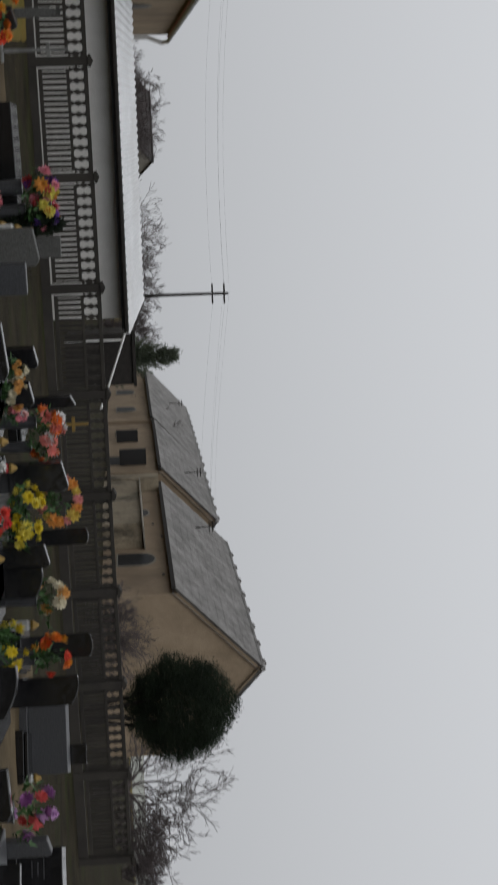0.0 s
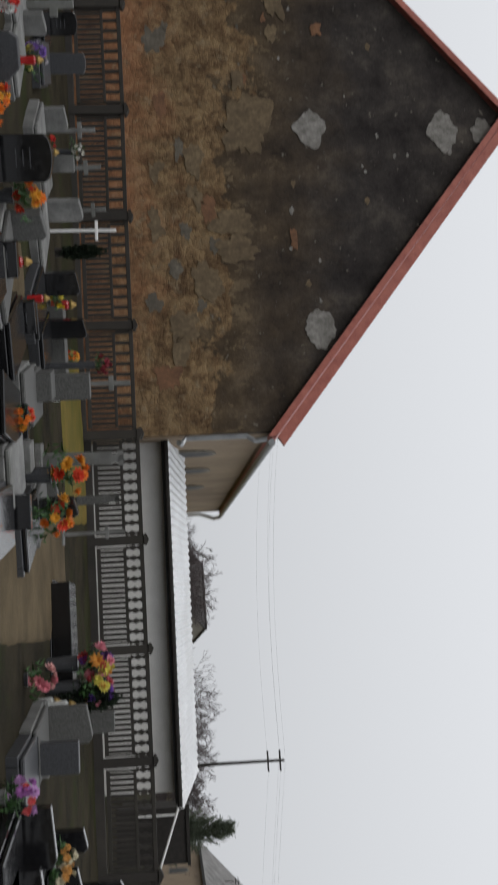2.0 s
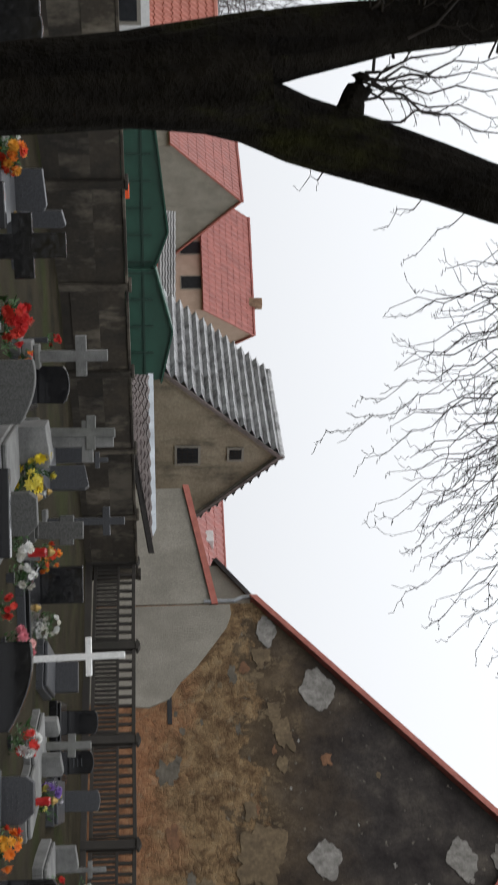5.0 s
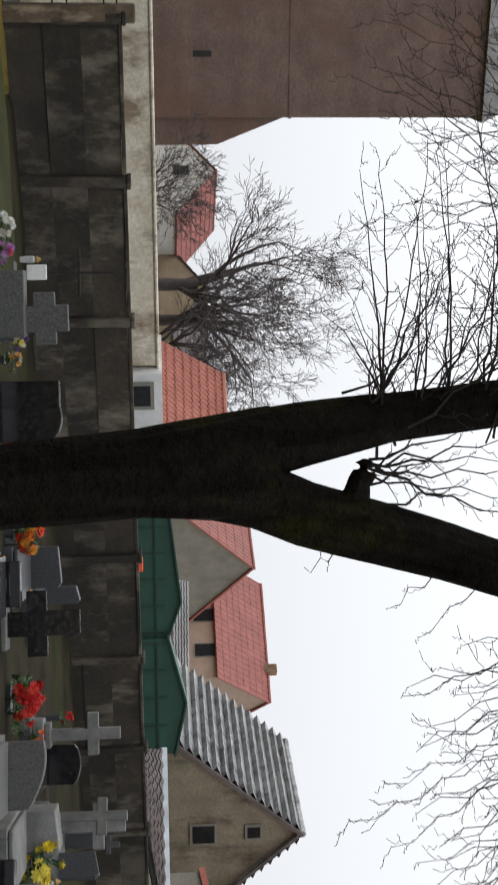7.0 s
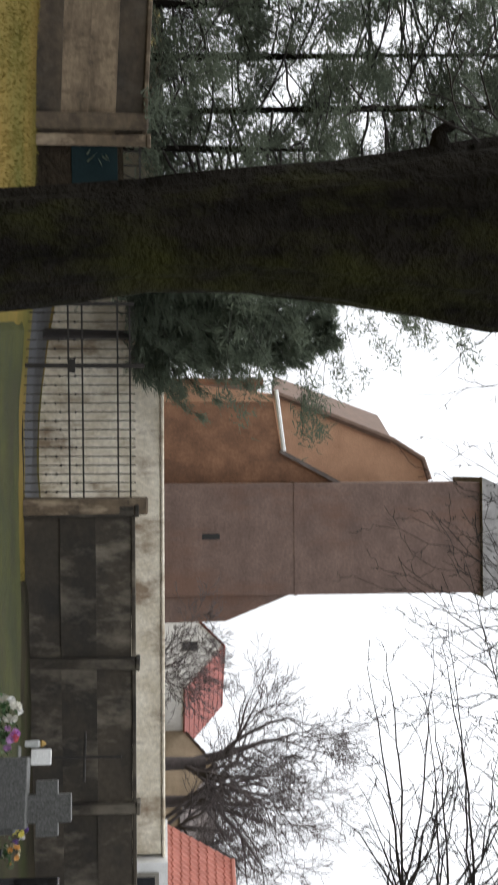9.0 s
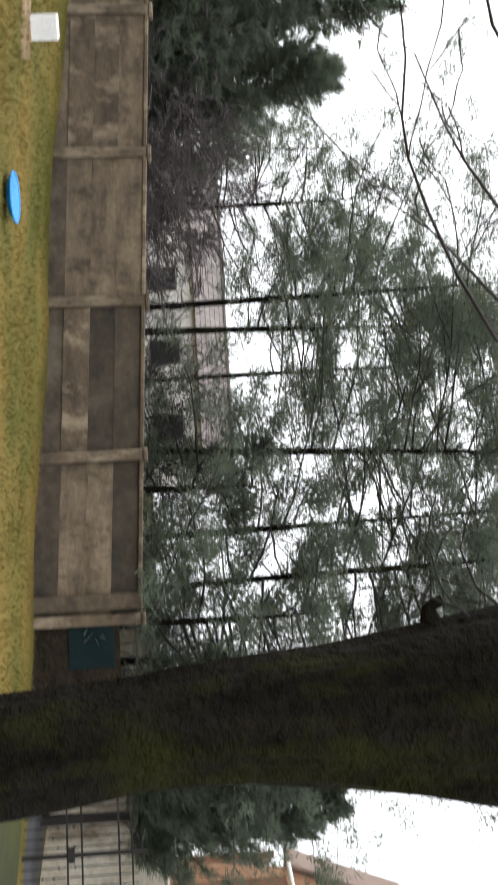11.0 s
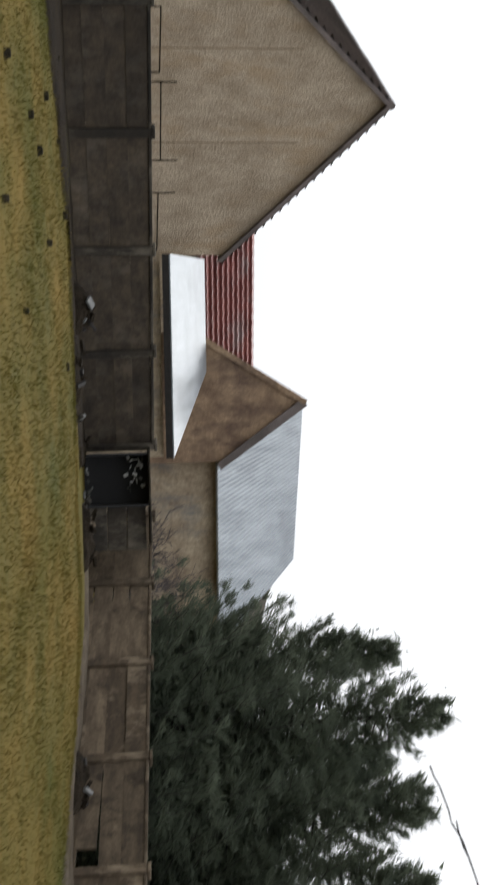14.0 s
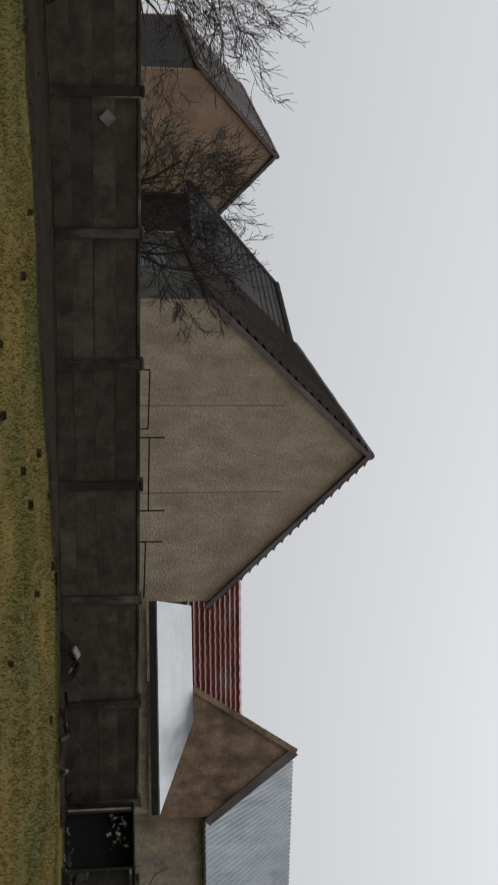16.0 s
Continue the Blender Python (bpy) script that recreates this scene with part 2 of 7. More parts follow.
def wavy(bm, p00, p10, p01, p11, waves, rows, depth, lap, per=6):
    """A tiled or corrugated roof slope: p00-p10 along the eave, p01-p11 along the ridge."""
    p00, p10, p01, p11 = (Vector(q) for q in (p00, p10, p01, p11))
    nrm = (p10 - p00).cross(p01 - p00).normalized()
    if nrm.z < 0:
        nrm = -nrm
    nx = waves * per
    lines = []
    for r in range(rows):
        for e, lift in ((0.0, lap), (1.0, 0.0)):
            v = (r + e) / rows
            lines.append((v, lift))
    grid = []
    for v, lift in lines:
        row = []
        for i in range(nx + 1):
            u = i / nx
            q = p00.lerp(p10, u).lerp(p01.lerp(p11, u), v)
            w = depth * 0.5 * math.cos(2 * math.pi * u * waves)
            row.append(bm.verts.new(q + nrm * (w + lift)))
        grid.append(row)
    for a, b in zip(grid, grid[1:]):
        for i in range(nx):
            bm.faces.new((a[i], a[i + 1], b[i + 1], b[i]))
    base = [bm.verts.new(q - nrm * (depth + 0.03)) for q in (p00, p10, p11, p01)]
    bm.faces.new(base)
    bm.faces.new([*grid[0][::-1], base[0], base[1]])
    bm.faces.new([*grid[-1], base[2], base[3]])
    return bm


def mesh_of(name, bm, material):
    me = bpy.data.meshes.new(name)
    bmesh.ops.recalc_face_normals(bm, faces=bm.faces)
    bm.to_mesh(me)
    bm.free()
    me.materials.append(material)
    return me


def raw_mesh(name, verts, faces, material):
    me = bpy.data.meshes.new(name)
    me.from_pydata(verts, [], faces)
    me.materials.append(material)
    return me


def thing(name, label, category, m=None, group="", kind=""):
    ob = tagged(new(name), label, category, group, kind)
    if m is not None:
        ob.matrix_basis = m
    return ob


def part(name, bm, material, parent, label="", m=None):
    me = bm if isinstance(bm, bpy.types.Mesh) else mesh_of(name, bm, material)
    ob = new(name, me)
    ob.parent = parent
    if m is not None:
        ob.matrix_basis = m
    return tagged(ob, label)


def solid(name, bm, material, label, category, m=None, group="", kind=""):
    me = bm if isinstance(bm, bpy.types.Mesh) else mesh_of(name, bm, material)
    ob = tagged(new(name, me), label, category, group, kind)
    if m is not None:
        ob.matrix_basis = m
    return ob


def facing(n, d, u=0.0, z=0.0):
    """A frame on the upright plane at d metres in direction n: x to the right, y away from the middle, z up."""
    return Matrix.Rotation(radians(n), 4, "Z") @ Matrix.Translation((u, d, z))


def polar(yaw, r, z=0.0):
    a = radians(yaw)
    return Vector((-math.sin(a) * r, math.cos(a) * r, z))


def sight(yaw, elev, r):
    return polar(yaw, r, EYE + r * math.tan(radians(elev)))


RISE = ((-60, 0.0), (20, 0.0), (60, -0.05), (80, -0.3), (98, -0.35), (112, 0.0), (127, 0.33), (145, 0.76), (158, 1.0), (192, 0.95), (230, 0.5), (300, 0.0))


def ground_z(x, y):
    """The ground's height: level by the graves, rising across the meadow."""
    r, a = math.hypot(x, y), math.degrees(math.atan2(-x, y))
    a = a + 360 if a < -60 else a
    for (a0, h0), (a1, h1) in zip(RISE, RISE[1:]):
        if a0 <= a <= a1:
            k = (a - a0) / (a1 - a0)
            h = h0 + (h1 - h0) * k * k * (3 - 2 * k)
            break
    s = min(max((r - 3.0) / 14.0, 0.0), 1.0)
    far = min(max((r - 60.0) / 140.0, 0.0), 1.0)
    road = min(max((r - 16.6) / 3.0, 0.0), 1.0) * max(0.0, 1 - abs(a - 97) / 16)
    return h * s * (1 - far) - 0.45 * road * (1 - far)


def on_ground(yaw, r, turn=0.0, dz=0.0):
    p = polar(yaw, r)
    return Matrix.Translation((p.x, p.y, ground_z(p.x, p.y) + dz)) @ Matrix.Rotation(radians(yaw + turn), 4, "Z")

# ---- ground ----
def make_ground():
    rings = [0.0, 1, 2, 3, 4, 5, 6, 7, 8, 9, 10, 11, 12, 13, 14, 15, 16, 17, 18, 20, 22, 25, 30, 40, 60, 90, 140, 200, 400, 900, 2500]
    seg = 180
    verts, faces = [(0, 0, 0)], []
    for r in rings[1:]:
        for k in range(seg):
            p = polar(k * 360 / seg, r)
            bump = 0.035 * noise.noise(p * 0.45) + 0.02 * noise.noise(p * 1.3) if r < 45 else 0
            verts.append((p.x, p.y, ground_z(p.x, p.y) + bump))
    for k in range(seg):
        faces.append((0, 1 + k, 1 + (k + 1) % seg))
    for i in range(len(rings) - 2):
        a, b = 1 + i * seg, 1 + (i + 1) * seg
        for k in range(seg):
            k2 = (k + 1) % seg
            faces.append((a + k, b + k, b + k2, a + k2))
    me = raw_mesh("ground", verts, faces, M["grass"])
    for p in me.polygons:
        p.use_smooth = True
    return tagged(new("ground", me), "winter grass ground, patchy green and straw yellow", "ground", kind="structure")


make_ground()


def fence_r(a):
    """How far the meadow's slab fences stand in a direction."""
    return 15.11 / math.cos(radians(a - 110.25)) if a < 163.3 else 18.2 / math.cos(radians(201 - a))


def patch_on_ground(name, material, label, category, a0, a1, r0, r1, na=40, nr=14, dz=0.045, ragged=0.5, kind="structure"):
    """A sheet that follows the ground over a stretch of directions and distances."""
    verts, faces = [], []
    for i in range(na + 1):
        for j in range(nr + 1):
            a = a0 + (a1 - a0) * i / na
            near_r, far_r = (r0, r1) if r0 > 0 else (fence_r(a) + r0, fence_r(a) + r1)
            r = near_r + (far_r - near_r) * j / nr
            edge = i in (0, na) or j in (0, nr)
            p = polar(a, r)
            if edge:
                p = polar(a + ragged * 2 * noise.noise(p * 1.7) / max(r, 1) * 10, r + ragged * noise.noise(p * 1.1 + Vector((5, 0, 0))))
            lift = -0.09 if edge else dz + 0.02 * noise.noise(p * 2.0)
            verts.append((p.x, p.y, ground_z(p.x, p.y) + 0.035 * noise.noise(Vector((p.x, p.y, 0)) * 0.45) + 0.02 * noise.noise(Vector((p.x, p.y, 0)) * 1.3) + lift))
    for i in range(na):
        for j in range(nr):
            a = i * (nr + 1) + j
            faces.append((a, a + 1, a + nr + 2, a + nr + 1))
    me = raw_mesh(name, verts, faces, material)
    for p in me.polygons:
        p.use_smooth = True
    return tagged(new(name, me), label, category, kind=kind)


patch_on_ground("grave_ground", M["soil"], "dark damp soil and moss between the graves", "ground", -26, 92, 4.5, 29.0, 70, 30)
patch_on_ground("grass_strip", M["grass"], "worn olive grass between graves and fence", "grass", 18.5, 27.5, 17.6, 22.4, 20, 10, 0.085, 0.5)
# Dark green; shade on the grass below the slab wall is put into it.
M["green_shaded"] = surface("shaded_green_grass", (0.018, 0.022, 0.007), (0.05, 0.052, 0.016), (0.03, 0.024, 0.014), 1.4, 12, 0.95, 0.8, 0.03, spec=0.15)
patch_on_ground("shaded_ground", M["green_shaded"], "dark green grass below the slab wall, shade painted into its colour", "ground", 80, 103.5, 5.0, 15.4, 30, 14, 0.075, 0.4)
patch_on_ground("path", M["sand"], "pale sandy path between rows of graves", "path", -19, -9, 8, 17.5, 12, 14, 0.075, 0.2)
patch_on_ground("path", M["sand"], "pale sandy path between rows of graves", "path", 13, 20, 9.5, 18, 12, 14, 0.075, 0.3)
patch_on_ground("path", M["sand"], "pale sandy path between rows of graves", "path", 29.5, 32.5, 9, 14, 12, 14, 0.075, 0.2)
M["verge_soil"] = surface("trodden_grey_soil", (0.06, 0.047, 0.035), (0.14, 0.115, 0.085), (0.04, 0.04, 0.02), 1.6, 16, 0.95, 0.7, 0.03, spec=0.05)
patch_on_ground("bare_soil", M["verge_soil"], "trodden grey-brown soil along the slab fence", "soil", 141, 163, -2.0, 0.02, 50, 8, 0.05, 0.35)
patch_on_ground("mud", M["mud"], "wet trodden mud along the concrete fence", "mud", 163.4, 206, -3.4, 0.02, 60, 10, 0.045, 0.8)


# ---- ornamental concrete fence round the graves ----
BAY = 2.05


def quatre(bm, x, z0, z1):
    """The web between two four-lobed openings: a post with a lozenge at its middle."""
    zm, h = (z0 + z1) / 2, (z1 - z0) / 2
    prism(bm, [(x - 0.05, z0), (x + 0.05, z0), (x + 0.022, z0 + h * 0.45), (x + 0.055, zm), (x + 0.022, z1 - h * 0.45), (x + 0.05, z1), (x - 0.05, z1), (x - 0.022, z1 - h * 0.45), (x - 0.055, zm), (x - 0.022, z0 + h * 0.45)], -0.03, 0.03)
    return bm


POST_MESH = mesh_of("post", prism(box(bm_new(), -0.085, 0.085, -0.085, 0.085, -0.3, 1.1, 0.008), [(-0.11, 1.1), (0.11, 1.1), (0.11, 1.14), (0, 1.19), (-0.11, 1.14)], -0.11, 0.11), M["fence"])
BAR_MESH = mesh_of("baluster", box(bm_new(), -0.030, 0.030, -0.025, 0.025, 0.27, 0.70, 0.005), M["fence"])
WEB_MESH = mesh_of("lozenge_web", quatre(bm_new(), 0, 0.755, 1.015), M["fence"])
SHORT_MESH = mesh_of("short_baluster", box(bm_new(), -0.032, 0.032, -0.026, 0.026, 0.755, 1.015, 0.005), M["fence"])
RAIL_BM = bm_new()
for z0, z1, dep, w in ((0.20, 0.27, 0.035, 0.905), (0.70, 0.755, 0.032, 0.905), (1.015, 1.09, 0.045, 0.94)):
    box(RAIL_BM, -w, w, -dep, dep, z0, z1, 0.005)
for x in (-0.888, 0.888):
    box(RAIL_BM, x - 0.017, x + 0.017, -0.028, 0.028, 0.271, 1.014)
RAIL_MESH = mesh_of("panel", RAIL_BM, M["fence"])
PLINTH_MESH = mesh_of("plinth", box(bm_new(), -BAY / 2 + 0.08, BAY / 2 - 0.08, -0.06, 0.06, -0.3, 0.165, 0.01), M["fence"])


def ornate_fence(m, bays, label, web):
    f = thing("concrete_fence", label, "fence", m, "graveyard fence runs")
    for k in range(bays + 1):
        part("post", POST_MESH, None, f, m=pose(k * BAY, 0, 0, random.uniform(-0.8, 0.8), random.uniform(-0.8, 0.8), 0))
    for k in range(bays):
        panel = part("panel", RAIL_MESH, None, f, m=pose((k + 0.5) * BAY, 0, 0.006 * random.uniform(-1, 1), 0, random.uniform(-0.4, 0.4), 0))
        part("plinth", PLINTH_MESH, None, f, m=pose((k + 0.5) * BAY, 0, 0))
        n = 18
        for i in range(n):
            part("baluster", BAR_MESH, None, panel, m=pose((i - (n - 1) / 2) * 0.0965, 0, 0, 0, random.uniform(-0.6, 0.6), 0))
        for i in range(10):
            part("short_baluster" if web is SHORT_MESH else "lozenge_web", web, None, panel, m=pose((i - 4.5) * 0.197, 0, 0))
    return f


ornate_fence(facing(14.75, 22.70, -1.28 - BAY, 0.0) @ Matrix.Rotation(radians(-0.33), 4, "Y"), 9, "weathered grey concrete fence with balusters before a white wall", WEB_MESH)
ornate_fence(facing(19.75, 22.23, -1.30 - 6 * BAY, -0.03), 6, "weathered grey concrete fence with balusters below a brick gable", SHORT_MESH)


# ---- fences of concrete slabs between posts ----
def slab_mesh(name, w, h, material, seed):
    """A cast slab with worn, uneven edges and a few bites out of them."""
    n = 22
    low, top = [], []
    for i in range(n + 1):
        x = -w / 2 + w * i / n
        bite = 0.0 if seed >= 20 else 0.035 * max(0, noise.noise(Vector((x * 2.3, seed * 5.7, 0))) - 0.25) * 2.5
        low.append((x, -0.006 + 0.003 * noise.noise(Vector((x * 7, seed, 1))) + bite * (seed % 2)))
        top.append((x, h - 0.001 + 0.003 * noise.noise(Vector((x * 7, seed, 4))) - bite * (seed % 3 == 0) * 1.4))
    bm = bm_new()
    prism(bm, low + top[::-1], -0.03, 0.03)
    return mesh_of(name, bm, material)


M["slab_dark"] = surface("dark_slab_concrete", (0.017, 0.0145, 0.011), (0.05, 0.041, 0.03), (0.15, 0.13, 0.10), 2.0, 14, 0.92, 0.5, 0.01, vary=0.4, amount=0.8, blot=0.6)
SLABS = [[slab_mesh("slab", 1.93, 0.467, M[k], 10 * j + i) for i in range(6)] for j, k in enumerate(("slab", "slab_pale", "slab_dark"))]
# Wet brown for the far fence; also painted shade in the meadow fence.
M["slab_wet_shade"] = surface("wet_shaded_brown_slab", (0.026, 0.02, 0.014), (0.085, 0.065, 0.044), (0.13, 0.11, 0.085), 2.4, 12, 0.92, 0.5, 0.01, vary=0.3, amount=0.4, blot=0.75)
WET_SHADE_SLABS = [slab_mesh("slab", 1.93, 0.467, M["slab_wet_shade"], 40 + i) for i in range(6)]
SLAB_POST = mesh_of("post", box(box(bm_new(), -0.07, 0.07, -0.10, 0.10, -0.4, 1.47, 0.01), -0.085, 0.085, -0.115, 0.115, 1.471, 1.53, 0.012), M["slab"])
DARK_POST = mesh_of("post", box(box(bm_new(), -0.07, 0.07, -0.10, 0.10, -0.4, 1.47, 0.01), -0.085, 0.085, -0.115, 0.115, 1.471, 1.53, 0.012), M["slab_dark"])
DARK_CAP = mesh_of("coping", box(bm_new(), -0.96, 0.96, -0.055, 0.055, 0, 0.055, 0.01), M["slab_dark"])
SLAB_CAP = mesh_of("coping", box(bm_new(), -0.96, 0.96, -0.055, 0.055, 0, 0.055, 0.01), M["slab"])


def slab_fence(label, places, rows=3, pale=0.35, cap=True, gaps=(), high=0.468, broken=False, dark=0.0):
    """Posts stand at the given places; slabs lie between each two of them."""
    f = thing("slab_fence", label, "fence", Matrix.Translation(places[0]), "concrete slab fences")
    o = places[0]
    for k, p in enumerate(places):
        q = places[min(k + 1, len(places) - 1)] if k + 1 < len(places) else p
        d = (q - p) if k + 1 < len(places) else (p - places[k - 1])
        turn = math.degrees(math.atan2(d.y, d.x))
        hgt = (rows * high + 0.10) / 1.5
        part("post", DARK_POST if dark > 0.3 else SLAB_POST, None, f, m=Matrix.Translation(p - o) @ pose(0, 0, 0, random.uniform(-1, 1), random.uniform(-1.2, 1.2), turn) @ Matrix.Diagonal((1, 1, hgt, 1)))
        if k + 1 == len(places) or k in gaps:
            continue
        mid, tilt = (p + q) / 2 - o, -math.degrees(math.atan2(q.z - p.z, math.hypot(d.x, d.y)))
        stretch = math.hypot(d.x, d.y) / BAY
        for r in range(rows):
            if broken and k == 3 and r == 1:
                part("slab", SLABS[1][3], None, f, "broken slab end", Matrix.Translation(mid + Vector((0, 0, 0.02 + r * high)) - d.normalized() * 0.17) @ pose(0, 0, 0, 2, tilt + 1.5, turn) @ Matrix.Diagonal((0.80, 1, high / 0.5, 1)))
                continue
            # Past bay 5 some darker slabs put the shade there into their colour.
            me = random.choice(WET_SHADE_SLABS if dark == 0.5 or (broken and k > 5 and random.random() < 0.35) else SLABS[2] if dark else SLABS[1] if random.random() < pale else SLABS[0])
            part("slab", me, None, f, m=Matrix.Translation(mid + Vector((0, 0, 0.02 + r * high))) @ pose(random.uniform(-0.01, 0.01), random.uniform(-0.01, 0.01), 0, random.uniform(-0.8, 0.8), tilt + random.uniform(-0.25, 0.25), turn) @ Matrix.Diagonal((stretch, 1, high / 0.468, 1)))
        if cap:
            part("coping", DARK_CAP if dark > 0.3 else SLAB_CAP, None, f, m=Matrix.Translation(mid + Vector((0, 0, 0.02 + rows * high))) @ pose(0, 0, 0, 0, tilt, turn) @ Matrix.Diagonal((stretch, 1, 1, 1)))
    return f


def along(n, d, u0, count, z0, z1, step=BAY):
    """Posts on a straight line; u runs to the right."""
    out = []
    for k in range(count):
        p = facing(n, d, u0 + k * step) @ Vector((0, 0, 0))
        out.append(Vector((p.x, p.y, z0 + (z1 - z0) * k / max(count - 1, 1))))
    return out


slab_fence("stained concrete slab wall behind the graves", along(104, 15.73, 2.74, 10, -0.33, -0.36), rows=3, pale=0.1, dark=1.0)
slab_fence("weathered concrete slab fence along the meadow", along(110.25, 15.11, -16.74 - BAY, 10, 0.92, -0.06), rows=4, pale=0.5, high=0.33, broken=True)
slab_fence("dark weathered concrete slab fence at the meadow's end", along(201, 18.2, 0.992 - 2.05, 8, 0.88, 0.95), rows=4, pale=0.08, high=0.326, dark=0.5)


# ---- houses ----
def window_part(parent, m, w, h, arched=False, bars=False):
    """A window set on a wall: frame, dark pane, and a sill."""
    if arched:
        prof = [(-w / 2, 0), (w / 2, 0), (w / 2, h * 0.62)] + [(w / 2 * math.cos(a), h * 0.62 + h * 0.38 * math.sin(a)) for a in (0.5, 1.0, 1.57, 2.14, 2.64)] + [(-w / 2, h * 0.62)]
    else:
        prof = [(-w / 2, 0), (w / 2, 0), (w / 2, h), (-w / 2, h)]
    win = part("window", prism(bm_new(), prof, -0.032, 0.02), M["glass"], parent, "dark window pane", m)
    fr = bm_new()
    cx, cz = 0, h / 2
    k = len(prof)
    for i in range(k):
        (x0, z0), (x1, z1) = prof[i], prof[(i + 1) % k]
        o = lambda x, z: (x * 1.0 + (0.07 if x > 0 else -0.07), z + (0.07 if z > cz else -0.07))
        a, b = o(x0, z0), o(x1, z1)
        q = [(x0, z0), a, b, (x1, z1)]
        vs = [fr.verts.new((x, y, z)) for y in (-0.028, 0.0) for x, z in q]
        for s in ((0, 1, 2, 3), (7, 6, 5, 4), (0, 4, 5, 1), (1, 5, 6, 2), (2, 6, 7, 3), (3, 7, 4, 0)):
            fr.faces.new([vs[j] for j in s])
    part("frame", fr, M["stucco_grey"], win)
    if bars:
        bb = bm_new()
        for i in range(1, 4):
            box(bb, -w / 2 + w * i / 4 - 0.012, -w / 2 + w * i / 4 + 0.012, -0.045, -0.025, 0, h)
        for i in range(1, 4):
            box(bb, -w / 2, w / 2, -0.043, -0.027, h * i / 4 - 0.012, h * i / 4 + 0.012)
        part("grille", bb, M["iron"], win, "iron window grille")
    return win


def gabled(name, label, category, m, wl, wr, el, er, apex, length, wall, roof, waves=30, rows=16, depth=0.05, lap=0.03, over=0.2, verge=None, zbase=-0.4, side=None, ridge=True, back=True):
    """A house with its gable towards -y: half widths, eave heights, the ridge's height, and its length."""
    h = thing(name, label, category, m)
    t = 0.35
    part("gable_wall", prism(bm_new(), [(-wl, zbase), (wr, zbase), (wr, er - 0.06), (0, apex - 0.08), (-wl, el - 0.06)], 0, t), wall, h)
    if back:
        part("gable_wall", prism(bm_new(), [(-wl, zbase), (wr, zbase), (wr, er - 0.06), (0, apex - 0.08), (-wl, el - 0.06)], length - t, length), wall, h)
    part("side_wall", box(bm_new(), wr - t, wr, t + 0.003, length - t - 0.003, zbase, er - 0.1), side or wall, h)
    part("side_wall", box(bm_new(), -wl, -wl + t, t + 0.003, length - t - 0.003, zbase, el - 0.1), side or wall, h)
    fl, fr = over / wl * (apex - el), over / wr * (apex - er)
    y0, y1 = -0.12, length + 0.12
    part("roof", wavy(bm_new(), (wr + over, y0, er - fr), (wr + over, y1, er - fr), (0, y0, apex), (0, y1, apex), waves, rows, depth, lap), roof, h)
    part("roof", wavy(bm_new(), (-wl - over, y1, el - fl), (-wl - over, y0, el - fl), (0, y1, apex), (0, y0, apex), waves, rows, depth, lap), roof, h)
    if ridge:
        rp = [(0, y0 - 0.02 + (y1 - y0 + 0.04) * i / 24, apex + 0.02 + 0.02 * noise.noise(Vector((i * 0.4, apex, 0)))) for i in range(25)]
        part("ridge_cap", tube(bm_new(), rp, 0.11, 8), roof, h)
    if verge:
        for sx, w, e, f in ((1, wr, er, fr), (-1, wl, el, fl)):
            b = bm_new()
            x1, z1 = sx * (w + over), e - f
            vs = [(0, apex + 0.07), (x1, z1 + 0.07), (x1, z1 - 0.09), (0, apex - 0.09)]
            prism(b, vs, y0 - 0.05, y0 - 0.005)
            part("verge", b, verge, h)
    return h


